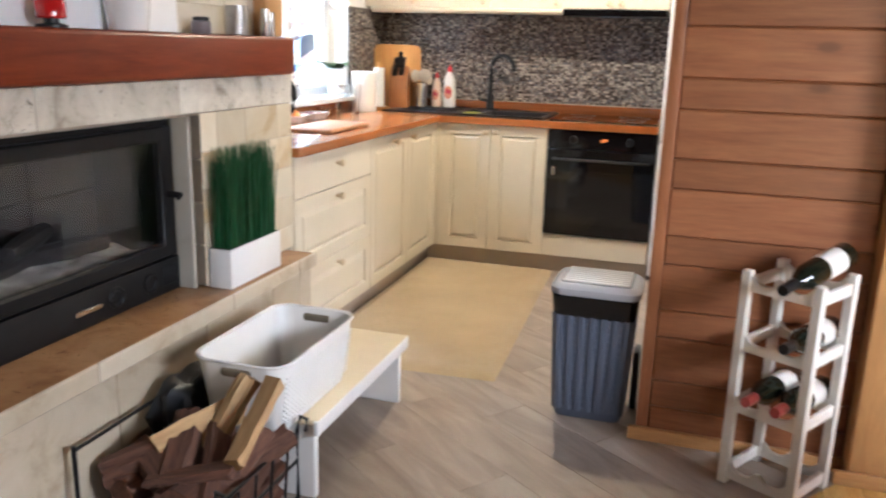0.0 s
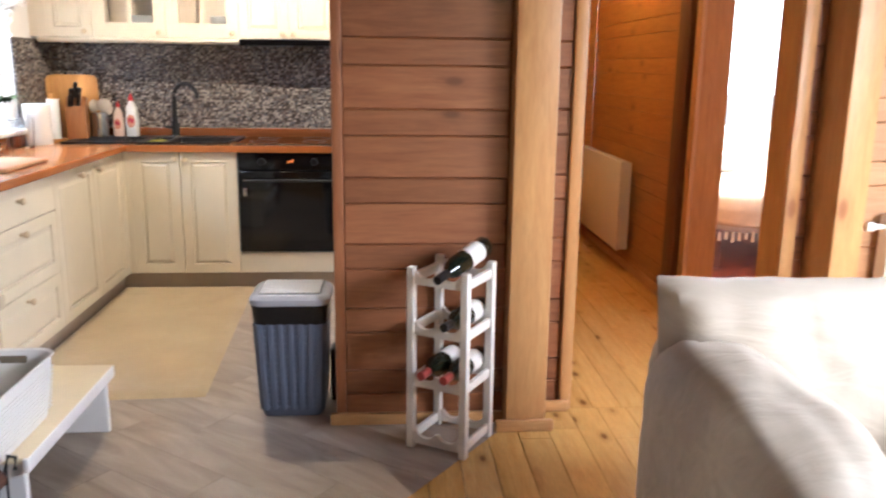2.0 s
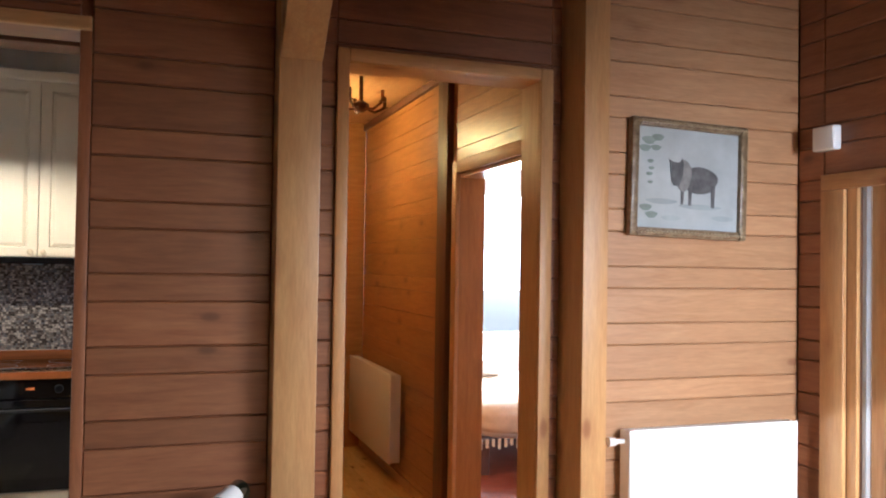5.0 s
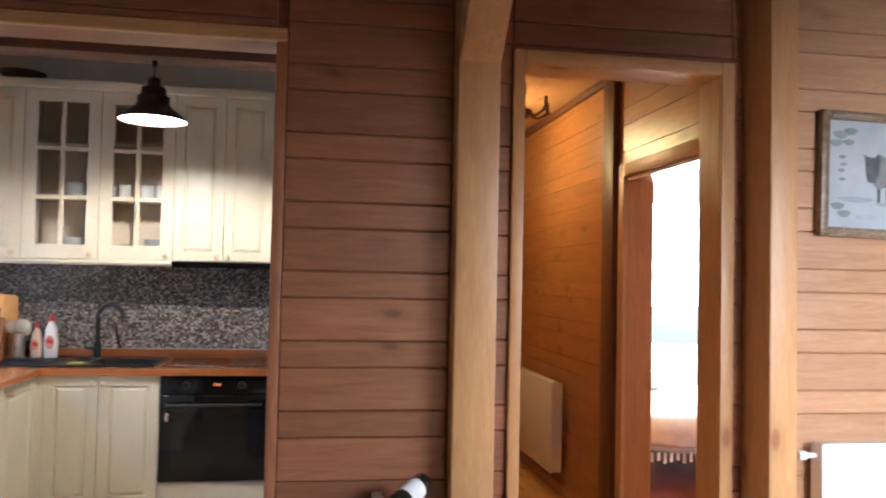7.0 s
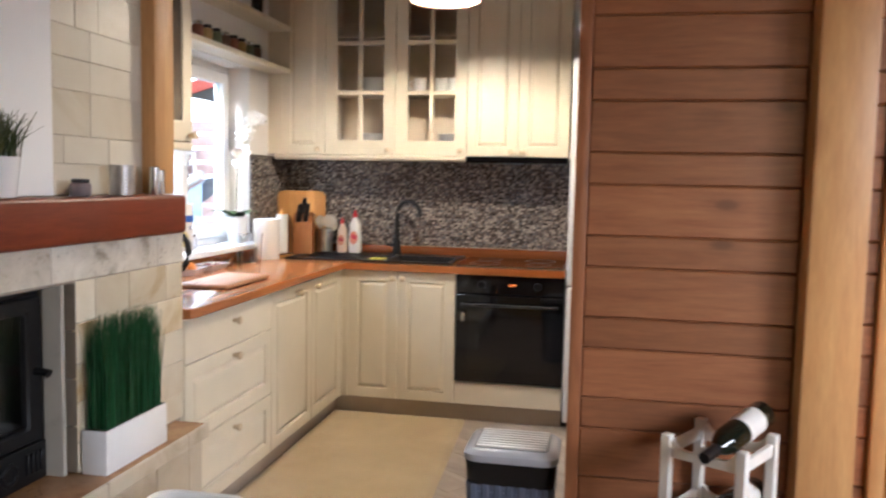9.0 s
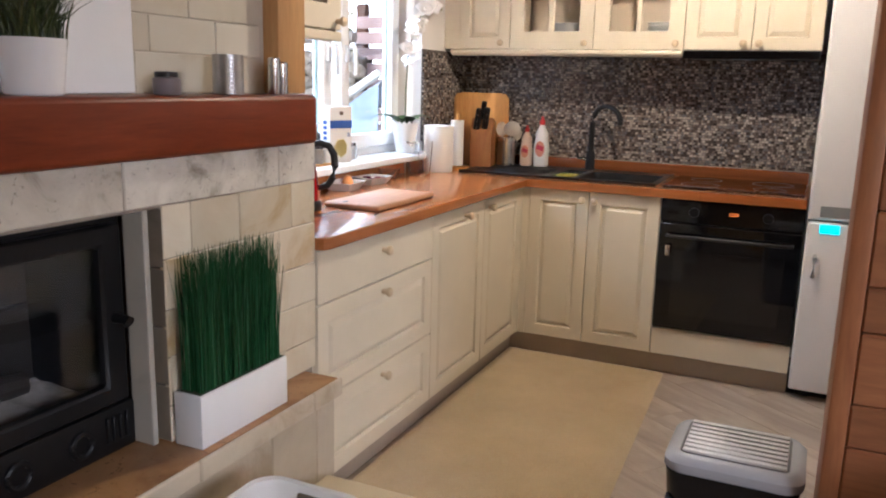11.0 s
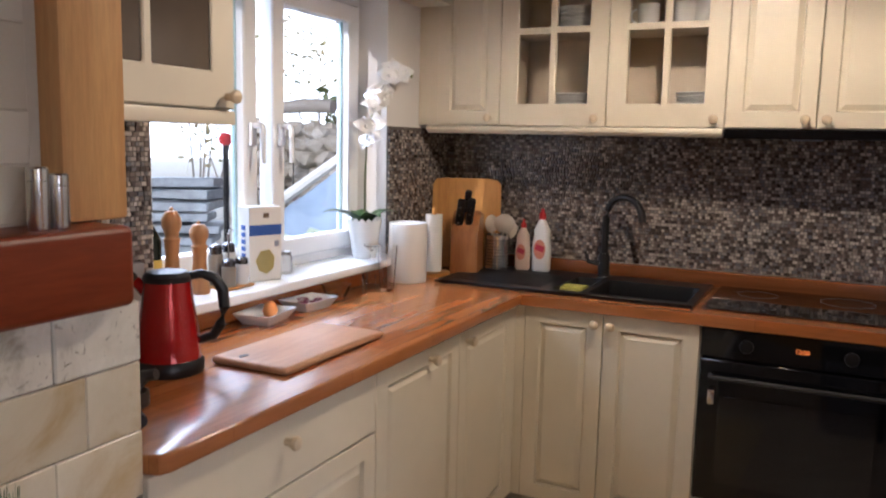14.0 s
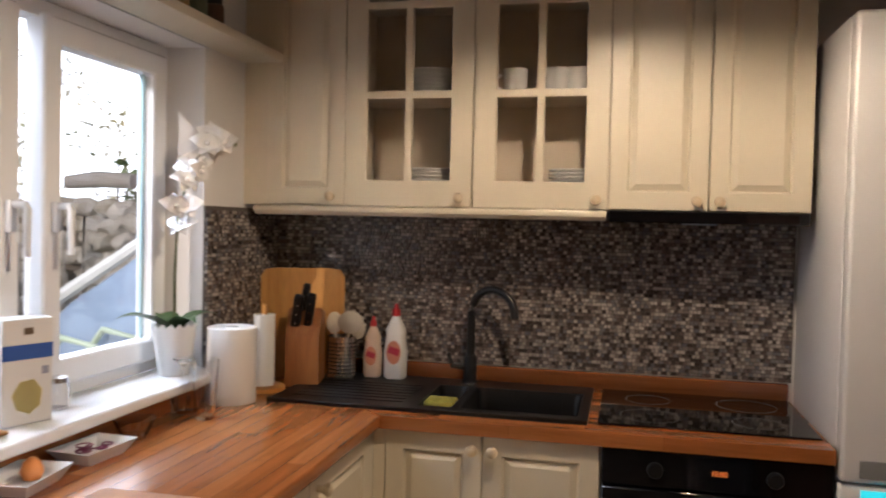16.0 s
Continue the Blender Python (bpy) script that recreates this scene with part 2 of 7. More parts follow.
# ---- mesh helpers ----
def box(bm, x0, x1, y0, y1, z0, z1, bev=0.0, seg=1):
    r = bmesh.ops.create_cube(bm, size=1.0)
    vs = r["verts"]
    for v in vs:
        v.co = Vector((x0 + (v.co.x + 0.5) * (x1 - x0), y0 + (v.co.y + 0.5) * (y1 - y0), z0 + (v.co.z + 0.5) * (z1 - z0)))
    if bev:
        es = list({e for v in vs for e in v.link_edges})
        bmesh.ops.bevel(bm, geom=es, offset=bev, segments=seg, affect="EDGES", profile=0.5)
    return bm


def boxed(x0, x1, y0, y1, z0, z1, bev=0.0, seg=1):
    return box(bmesh.new(), x0, x1, y0, y1, z0, z1, bev, seg)


def lathe(bm, profile, c=(0, 0, 0), seg=24, m=None):
    rings = []
    for r, z in profile:
        rings.append([bm.verts.new((c[0] + max(r, 1e-5) * math.cos(a), c[1] + max(r, 1e-5) * math.sin(a), c[2] + z))
                      for a in (2 * math.pi * i / seg for i in range(seg))])
    for p, q in zip(rings, rings[1:]):
        for i in range(seg):
            bm.faces.new((p[i], p[(i + 1) % seg], q[(i + 1) % seg], q[i]))
    if profile[0][0] > 1e-4:
        bm.faces.new(list(reversed(rings[0])))
    if profile[-1][0] > 1e-4:
        bm.faces.new(rings[-1])
    if m is not None:
        bmesh.ops.transform(bm, matrix=m, verts=[v for r in rings for v in r])
    return bm


def tube(bm, pts, r, seg=8, closed=False):
    pts = [Vector(p) for p in pts]
    rings = []
    up = Vector((0, 0, 1))
    n = len(pts)
    for i, p in enumerate(pts):
        a, b = pts[(i - 1) % n if closed else max(i - 1, 0)], pts[(i + 1) % n if closed else min(i + 1, n - 1)]
        d = (b - a).normalized()
        side = d.cross(up)
        if side.length < 0.05:
            side = d.cross(Vector((1, 0, 0)))
        side.normalize()
        top = side.cross(d)
        rr = r[i] if isinstance(r, (list, tuple)) else r
        rings.append([bm.verts.new(p + (side * math.cos(t) + top * math.sin(t)) * rr) for t in (2 * math.pi * k / seg for k in range(seg))])
    pairs = list(zip(rings, rings[1:])) + ([(rings[-1], rings[0])] if closed else [])
    for p, q in pairs:
        for k in range(seg):
            bm.faces.new((p[k], p[(k + 1) % seg], q[(k + 1) % seg], q[k]))
    if not closed:
        bm.faces.new(list(reversed(rings[0])))
        bm.faces.new(rings[-1])
    return bm


def world_of(ob):
    m = Matrix.Identity(4)
    while ob is not None:
        m = ob.matrix_basis @ m
        ob = ob.parent
    return m


def link(name, bm, mat, parent=None, smooth=True):
    if parent is not None:
        bm.transform(world_of(parent).inverted())
    bmesh.ops.recalc_face_normals(bm, faces=bm.faces)
    me = bpy.data.meshes.new(name)
    bm.to_mesh(me)
    bm.free()
    if smooth:
        me.shade_smooth()
        me.set_sharp_from_angle(angle=radians(38))
    me.materials.append(mat)
    ob = new(name, me)
    ob.parent = parent
    return ob


def part(name, bm, material, parent, label=""):
    """One mesh under a thing or a part."""
    ob = link(name, bm, material, parent)
    return tagged(ob, label) if label else ob


def thing(name, at, label, category, group="", rz=0.0):
    ob = new(name)
    ob.empty_display_size = 0.05
    ob.matrix_basis = pose(*at, 0, 0, rz)
    return tagged(ob, label, category, group)


def single(name, bm, material, label, category, group="", origin=None):
    """A thing of one mesh."""
    if origin is not None:
        bm.transform(Matrix.Translation(-Vector(origin)))
    ob = link(name, bm, material)
    if origin is not None:
        ob.location = origin
    return tagged(ob, label, category, group)


def setting(name, bm, material, label="", parent=None):
    ob = link(name, bm, material, parent)
    return tagged(ob, label, "", "", "structure")


def piece(name, mesh, parent, m):
    ob = new(name, mesh)
    ob.parent = parent
    ob.matrix_basis = m
    return ob


def mesh_of(name, bm, material, smooth=True):
    bmesh.ops.recalc_face_normals(bm, faces=bm.faces)
    me = bpy.data.meshes.new(name)
    bm.to_mesh(me)
    bm.free()
    if smooth:
        me.shade_smooth()
        me.set_sharp_from_angle(angle=radians(38))
    me.materials.append(material)
    return me


# ---- structure: floors ----
LINE_P, LINE_N = Vector((0.293, 2.795, 0)), Vector((-0.795, 0.606, 0))


def clipped_slab(corners, planes, z0, z1, origin):
    """A flat piece with its corners on the ground, cut by half planes (point, outward normal)."""
    bm = bmesh.new()
    bm.faces.new([bm.verts.new((x, y, z1)) for x, y in corners])
    for p, nrm in planes:
        bmesh.ops.bisect_plane(bm, geom=bm.verts[:] + bm.edges[:] + bm.faces[:], plane_co=p, plane_no=nrm, clear_outer=True)
        if not bm.faces:
            bm.free()
            return None
    if sum(f.calc_area() for f in bm.faces) < 0.0005:
        bm.free()
        return None
    ext = bmesh.ops.extrude_face_region(bm, geom=bm.faces[:])
    for v in ext["geom"]:
        if isinstance(v, bmesh.types.BMVert):
            v.co.z = z0
    bm.transform(Matrix.Translation(-Vector(origin)))
    return bm


floor = setting("floor", boxed(-2.2, 4.6, -1.3, 7.6, -0.12, -0.012), plain("subfloor", (0.09, 0.06, 0.04), 0.9), "dark screed under the floor coverings")
pine_floor = setting("floor_pine", boxed(-2.0, 3.2, -1.2, 7.1, -0.0118, -0.009), plain("plank_joint", (0.10, 0.04, 0.012), 0.9), "knotty yellow pine plank floor")
tile_floor = setting("floor_vinyl", boxed(-1.9, 0.74, 0.6, 5.9, -0.0088, -0.006), plain("vinyl_joint", (0.10, 0.085, 0.075), 0.8), "grey-brown diagonal vinyl tile floor")


def lay_pine(x0, x1, y0, y1, planes, width=0.118):
    i = 0
    x = x0
    while x < x1:
        y = y0 - random.uniform(0, 1.8)
        while y < y1:
            ln = random.uniform(2.0, 3.2)
            a, b = max(y, y0), min(y + ln, y1)
            if b - a > 0.02:
                w = min(width, x1 - x)
                bm = clipped_slab([(x + 0.0012, a + 0.001), (x + w - 0.0012, a + 0.001), (x + w - 0.0012, b - 0.001), (x + 0.0012, b - 0.001)],
                                  planes, -0.009, random.uniform(-0.0006, 0.0006), (x, a, 0))
                if bm:
                    ob = link("plank", bm, floor_pine("y"), None, False)
                    ob.parent = pine_floor
                    ob.location = (x, a, 0)
            y += ln
        x += width


lay_pine(-1.85, 3.135, -1.1, 3.49, [(LINE_P, LINE_N)])
lay_pine(0.85, 1.9, 3.49, 7.0, [])


def lay_tiles(w=0.92, h=0.184):
    u, v = Vector((0.795, -0.606, 0)), Vector((0.606, 0.795, 0))
    planes = [(LINE_P, -LINE_N), (Vector((0.74, 0, 0)), Vector((1, 0, 0))), (Vector((-1.32, 0, 0)), Vector((-1, 0, 0))),
              (Vector((0, 5.37, 0)), Vector((0, 1, 0)))]
    k = 0
    for j in range(-14, 26):
        for i in range(-6, 7):
            o = LINE_P + u * ((i + (j % 3) * 0.37) * w) + v * (j * h)
            c = o + u * w / 2 + v * h / 2
            if not (-2.2 < c.x < 1.6 and -0.6 < c.y < 6.2):
                continue
            g = 0.0009
            cs = [o + u * g + v * g, o + u * (w - g) + v * g, o + u * (w - g) + v * (h - g), o + u * g + v * (h - g)]
            bm = clipped_slab([(p.x, p.y) for p in cs], planes, -0.006, random.uniform(0, 0.0004), (0, 0, 0))
            if bm is None:
                continue
            m = Matrix(((u.x, v.x, 0, o.x), (u.y, v.y, 0, o.y), (0, 0, 1, 0), (0, 0, 0, 1)))
            bm.transform(m.inverted())
            ob = link("tile", bm, vinyl_floor(), None, False)
            ob.parent = tile_floor
            ob.matrix_basis = m


lay_tiles()
bedroom_floor = setting("floor_bedroom", boxed(2.02, 4.5, 3.7, 7.5, -0.011, 0.0), wood("red_floor", (0.16, 0.03, 0.012), (0.30, 0.07, 0.03), (0.1, 0.02, 0.01), "x", 0.3, 0.6), "dark red-brown bedroom plank floor")
threshold = setting("trim_threshold", boxed(1.9, 2.04, 3.81, 4.695, 0.0, 0.012, 0.004), pale_pine("y"), "pale pine door threshold")

# ---- structure: walls ----
WIN_Y0, WIN_Y1, WIN_Z0, WIN_Z1 = 4.133, 5.343, 0.96, 1.955
bm = bmesh.new()
box(bm, -2.05, -1.845, 3.3, 6.05, 0, WIN_Z0 - 0.03)
box(bm, -2.05, -1.845, 3.3, 6.05, WIN_Z1, 2.8)
box(bm, -2.05, -1.845, 3.3, WIN_Y0, WIN_Z0 - 0.03, WIN_Z1)
box(bm, -2.05, -1.845, WIN_Y1, 6.05, WIN_Z0 - 0.03, WIN_Z1)
wall_west = setting("wall_west", bm, WALL, "white plastered kitchen wall with a window")
wall_north = setting("wall_north", boxed(-1.845, 0.70, 5.9, 6.05, 0, 2.8), WALL, "white plastered kitchen back wall")
wall_kitchen_east = setting("wall_kitchen_east", boxed(0.70, 0.78, 3.54, 6.9, 0, 2.8), WALL, "plastered kitchen side wall")
wall_hall_west = setting("wall_hall_west", boxed(0.78, 0.85, 3.66, 6.9, 0, 2.62), hall_pine("y"), "pine hall wall")
wall_hall_end = setting("wall_hall_end", boxed(0.70, 1.9, 6.9, 7.0, 0, 2.62), hall_pine("x"), "pine wall at the end of the hall")
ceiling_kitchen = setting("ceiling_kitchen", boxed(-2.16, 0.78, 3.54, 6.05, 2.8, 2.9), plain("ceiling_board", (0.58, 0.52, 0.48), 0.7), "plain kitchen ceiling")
ceiling_hall = setting("ceiling_hall", boxed(0.78, 2.02, 3.66, 7.0, 2.62, 2.7), pale_pine("y"), "pale pine hall ceiling")
ceiling_living = setting("ceiling_living", boxed(-2.0, 3.3, -1.25, 3.54, 3.0, 3.1), pine("x"), "brown pine living room ceiling")

bm = bmesh.new()
box(bm, 0.07, 0.85, 3.412, 3.54, 0, 3.0)
partition = setting("wall_partition", bm, pine("x"), "pine log-siding partition in brownish shade")
header = setting("wall_header", boxed(-1.36, 0.07, 3.412, 3.54, 2.25, 3.0), pine("x"), "pine siding over the kitchen opening")
bm = bmesh.new()
box(bm, 0.85, 0.97, 3.522, 3.66, 0, 3.0)
box(bm, 0.97, 1.81, 3.522, 3.66, 2.255, 3.0)
box(bm, 1.81, 3.29, 3.522, 3.66, 0, 3.0)
wall_picture = setting("wall_picture", bm, pine("x"), "warm pine siding wall with the hall doorway")

BOARDS = {}


def board_mesh(length, height, axis, mat):
    key = (round(length, 3), round(height, 3), axis, mat.name)
    if key not in BOARDS:
        bm = boxed(0, length, -0.022, 0, 0.0008, height - 0.0008, min(0.005, height * 0.3), 1)
        if axis == "y":
            bm.transform(pose(0, 0, 0, 0, 0, 90))
        BOARDS[key] = mesh_of("board", bm, mat, False)
    return BOARDS[key]


def clad(wall, spans, z0, z1, plane, axis="x", mat=None, start=-0.032):
    """Siding boards of two alternating heights. spans: (start, end, lower limit) along the wall."""
    z, k = start, 0
    while z < z1:
        h = 0.15 if k % 2 == 0 else 0.093
        for a, b, low, high in spans:
            lo, hi = max(z, low, z0), min(z + h, high, z1)
            if hi - lo > 0.015:
                me = board_mesh(b - a, hi - lo, axis, mat or pine(axis))
                piece("board", me, wall, pose(a, plane, lo))
        z += h
        k += 1


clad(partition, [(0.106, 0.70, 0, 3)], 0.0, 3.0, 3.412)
clad(header, [(-1.36, 0.07, 2.27, 3)], 2.27, 3.0, 3.412)
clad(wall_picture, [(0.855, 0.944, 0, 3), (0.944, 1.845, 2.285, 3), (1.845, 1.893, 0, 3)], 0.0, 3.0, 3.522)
clad(wall_picture, [(2.0, 3.135, 0, 3)], 0.0, 3.0, 3.522, mat=sunlit_siding("x"), start=-0.222)
# hall wall with the bedroom door, boards facing the hall
bm = bmesh.new()
box(bm, 1.922, 2.02, 3.66, 3.80, 0, 2.62)
box(bm, 1.922, 2.02, 3.80, 4.72, 1.985, 2.62)
box(bm, 1.922, 2.02, 4.72, 7.0, 0, 2.62)
wall_hall_east = setting("wall_hall_east", bm, hall_pine("y"), "honey-lit pine hall wall with the bedroom doorway")


def clad_y(wall, spans, z1, plane, mat=None, bev=0.0065):
    z, k = -0.059, 0
    while z < z1:
        h = 0.15 if k % 2 == 0 else 0.093
        for a, b, low in spans:
            lo, hi = max(z, low, 0), min(z + h, z1)
            if hi - lo > 0.015:
                bm = boxed(-0.022, 0, 0, b - a, 0.0008, hi - lo - 0.0008, min(bev, (hi - lo) * 0.3), 1)
                key = ("y", round(b - a, 3), round(hi - lo, 3), bev)
                if key not in BOARDS:
                    BOARDS[key] = mesh_of("board", bm, mat or pine("y"), False)
                else:
                    bm.free()
                piece("board", BOARDS[key], wall, pose(plane, a, lo))
        z += h
        k += 1


clad_y(wall_hall_east, [(3.68, 3.73, 0), (3.73, 4.775, 2.055), (4.775, 4.82, 0), (4.985, 6.9, 0)], 2.62, 1.922, hall_pine("y"), 0.002)

bm = bmesh.new()
box(bm, 3.157, 3.29, -1.1, 0.35, 0, 3.0)
box(bm, 3.157, 3.29, 0.35, 1.8, 0, 0.5)
box(bm, 3.157, 3.29, 0.35, 1.8, 2.35, 3.0)
box(bm, 3.157, 3.29, 1.8, 2.38, 0, 3.0)
box(bm, 3.157, 3.29, 2.38, 3.23, 1.86, 3.0)
box(bm, 3.157, 3.29, 3.23, 3.522, 0, 3.0)
wall_east = setting("wall_east", bm, pine("y"), "pine siding wall with a panelled door")
clad_y(wall_east, [(1.8, 2.30, 0), (2.30, 3.346, 1.90), (3.346, 3.498, 0)], 3.0, 3.157)

bm = bmesh.new()
for x0, x1, z0, z1 in ((-2.0, 1.0, 0, 3.0), (1.0, 3.1, 0, 0.75), (1.0, 3.1, 2.25, 3.0), (3.1, 3.29, 0, 3.0)):
    box(bm, x0, x1, -1.25, -1.1, z0, z1)
wall_south = setting("wall_south", bm, pine("x"), "pine wall with a window behind the path")
wall_living_west = setting("wall_living_west", boxed(-2.0, -1.85, -1.1, 3.3, 0, 3.0), WALL, "plastered wall beside the fireplace")

# bedroom shell
bm = bmesh.new()
box(bm, 2.02, 2.5, 7.5, 7.65, 0, 2.6)
box(bm, 2.5, 4.1, 7.5, 7.65, 0, 0.8)
box(bm, 2.5, 4.1, 7.5, 7.65, 2.2, 2.6)
box(bm, 4.1, 4.6, 7.5, 7.65, 0, 2.6)
wall_bedroom_north = setting("wall_bedroom_north", bm, WALL, "white bedroom wall with a window")
wall_bedroom_east = setting("wall_bedroom_east", boxed(4.5, 4.6, 3.66, 7.5, 0, 2.6), WALL, "white bedroom wall")
wall_bedroom_south = setting("wall_bedroom_south", boxed(3.29, 4.5, 3.56, 3.66, 0, 2.6), WALL, "white bedroom wall")
ceiling_bedroom = setting("ceiling_bedroom", boxed(2.02, 4.6, 3.66, 7.65, 2.62, 2.7), WALL, "white bedroom ceiling")

# ---- posts, beams and trims ----


def timber(name, x0, x1, y0, y1, z0, z1, mat, label, bev=0.008):
    return setting(name, boxed(x0, x1, y0, y1, z0, z1, bev, 2), mat, label)


timber("post_1", 0.702, 0.853, 3.305, 3.52, 0, 3.0, pale_pine("z"), "pale planed pine post")
timber("post_2", 1.893, 2.007, 3.305, 3.52, 0, 3.0, pale_pine("z"), "pale planed pine post")
timber("post_3", 1.86, 1.924, 4.82, 4.985, 0, 2.62, beam_wood("z"), "dark stained corner post in the hall")
timber("trim_partition_end", 0.068, 0.106, 3.386, 3.556, 0, 2.25, pine("z"), "pine end trim of the partition", 0.004)
bm = boxed(-1.36, 0.106, 3.372, 3.40, 2.222, 2.268, 0.004)
setting("trim_kitchen_header", bm, pale_pine("x"), "pale pine trim over the kitchen opening")
# underside in the darker siding pine, unlike the trim before it
setting("trim_kitchen_soffit", boxed(-1.36, 0.068, 3.40, 3.56, 2.224, 2.25, 0.003), pine("x"), "brown pine underside of the opening")
for nm, a, b, z1, lab in (("trim_door_left", 0.944, 0.990, 2.285, "pale pine door trim"), ("trim_door_right", 1.79, 1.845, 2.285, "pale pine door trim")):
    setting(nm, boxed(a, b, 3.478, 3.502, 0, z1, 0.006, 2), pale_pine("z"), lab)
setting("trim_door_head", boxed(0.990, 1.79, 3.478, 3.502, 2.235, 2.285, 0.006, 2), pale_pine("x"), "pale pine door trim")
for nm, a, b in (("jamb_left", 0.970, 0.990), ("jamb_right", 1.79, 1.81)):
    setting(nm, boxed(a, b, 3.502, 3.67, 0, 2.255, 0.002), pale_pine("z"), "pine door lining")
setting("jamb_head", boxed(0.990, 1.79, 3.502, 3.67, 2.235, 2.255, 0.002), pale_pine("x"), "pine door lining")
# bedroom door trims
setting("trim_bedroom_left", boxed(1.876, 1.90, 4.70, 4.775, 0, 2.055, 0.005, 2), pale_pine("z"), "pine trim of the bedroom door")
setting("trim_bedroom_right", boxed(1.876, 1.90, 3.73, 3.80, 0, 2.055, 0.005, 2), pale_pine("z"), "pine trim of the bedroom door")
setting("trim_bedroom_head", boxed(1.876, 1.90, 3.80, 4.70, 1.985, 2.055, 0.005, 2), pale_pine("y"), "pine trim of the bedroom door")
setting("jamb_bedroom", boxed(1.90, 2.05, 4.70, 4.72, 0.012, 1.985), hall_pine("z"), "pine lining of the bedroom door")
setting("jamb_bedroom_head", boxed(1.90, 2.05, 3.80, 4.70, 1.962, 1.985), hall_pine("y"), "pine lining of the bedroom door")
# braces and beams of the living room
bm = boxed(-0.075, 0.075, -0.07, 0.07, 0, 1.05, 0.01, 2)
bm.transform(pose(0.78, 3.36, 2.22, 42, 0, 0))
setting("brace", bm, pale_pine("z"), "pale diagonal pine brace on the post")
timber("beam_living", 0.71, 0.85, -1.1, 3.30, 2.86, 3.0, pale_pine("y"), "pale pine ceiling beam")
timber("beam_kitchen", -1.84, 0.70, 4.60, 4.77, 2.462, 2.62, beam_wood("x"), "dark stained kitchen ceiling beam")
timber("beam_kitchen_front", -1.84, 0.70, 3.72, 3.86, 2.50, 2.64, beam_wood("x"), "dark stained kitchen ceiling beam")
timber("rail_hall", 1.88, 1.90, 4.985, 6.9, 2.56, 2.61, beam_wood("y"), "dark cornice strip in the hall", 0.003)
timber("beam_hall", 0.85, 1.9, 3.9, 4.0, 2.46, 2.62, beam_wood("x"), "dark beam in the hall")
# baseboards
setting("baseboard_partition", boxed(0.045, 0.700, 3.366, 3.389, 0.0, 0.045, 0.005, 2), pale_pine("x"), "pale pine baseboard")
setting("baseboard_post", boxed(0.662, 0.88, 3.283, 3.304, 0.0, 0.045, 0.005, 2), pale_pine("x"), "pale pine baseboard")
setting("baseboard_strip", boxed(0.866, 0.975, 3.455, 3.477, 0.0, 0.045, 0.005, 2), pale_pine("x"), "pale pine baseboard")
setting("baseboard_picture", boxed(2.01, 3.13, 3.478, 3.499, 0.0, 0.06, 0.005, 2), pale_pine("x"), "pale pine baseboard")
setting("baseboard_hall", boxed(1.88, 1.899, 4.99, 6.9, 0.0, 0.06, 0.005, 2), pale_pine("y"), "pale pine baseboard")
# east door
setting("trim_east_left", boxed(3.112, 3.135, 3.216, 3.346, 0, 1.83, 0.006, 2), pale_pine("z"), "pale pine door trim")
setting("trim_east_right", boxed(3.112, 3.135, 2.30, 2.40, 0, 1.83, 0.006, 2), pale_pine("z"), "pale pine door trim")
setting("trim_east_head", boxed(3.112, 3.135, 2.30, 3.346, 1.83, 1.90, 0.006, 2), pale_pine("y"), "pale pine door trim")
DOORW = wood("door_pine", (0.55, 0.27, 0.09), (0.70, 0.40, 0.16), (0.3, 0.12, 0.05), "z", 0.4, 0.6, tone=0.05)
door_1 = setting("door_1", boxed(3.19, 3.23, 2.39, 3.14, 0.005, 1.85, 0.003), DOORW, "honey pine panelled door, closed")
for z0, z1 in ((0.15, 0.85), (1.0, 1.72)):
    for y0, y1 in ((2.48, 2.72), (2.80, 3.04)):
        part("panel", boxed(3.178, 3.192, y0, y1, z0, z1, 0.012, 2), DOORW, door_1)
setting("door_seal", boxed(3.165, 3.19, 3.14, 3.165, 0.005, 1.85, 0.003), plain("grey_seal", (0.45, 0.46, 0.48), 0.4), "grey door seal")
setting("door_lining", boxed(3.135, 3.157, 3.165, 3.216, 0.005, 1.85, 0.003), pale_pine("z"), "pine door lining")

# ---- windows ----


def frame_grid(us, vs, holes):
    """A flat lattice in x and z with holes, one connected piece, front at y = 0, 1 thick; to be scaled and placed."""
    bm = bmesh.new()
    grid = [[bm.verts.new((u, 0, v)) for v in vs] for u in us]
    for i in range(len(us) - 1):
        for j in range(len(vs) - 1):
            if (i, j) not in holes:
                bm.faces.new((grid[i][j], grid[i + 1][j], grid[i + 1][j + 1], grid[i][j + 1]))
    for v in [v for v in bm.verts if not v.link_faces]:
        bm.verts.remove(v)
    return bm


def lattice(us, vs, holes, thick, bev=0.003):
    bm = frame_grid(us, vs, holes)
    ext = bmesh.ops.extrude_face_region(bm, geom=bm.faces[:])
    for v in ext["geom"]:
        if isinstance(v, bmesh.types.BMVert):
            v.co.y = thick
    bmesh.ops.dissolve_limit(bm, angle_limit=0.01, verts=bm.verts[:], edges=bm.edges[:])
    es = [e for e in bm.edges if len(e.link_faces) == 2 and e.calc_face_angle(0) > 1.0]
    bmesh.ops.bevel(bm, geom=es, offset=bev, segments=1, affect="EDGES")
    return bm


FACE_X = Matrix(((0, -1, 0, 0), (1, 0, 0, 0), (0, 0, 1, 0), (0, 0, 0, 1)))


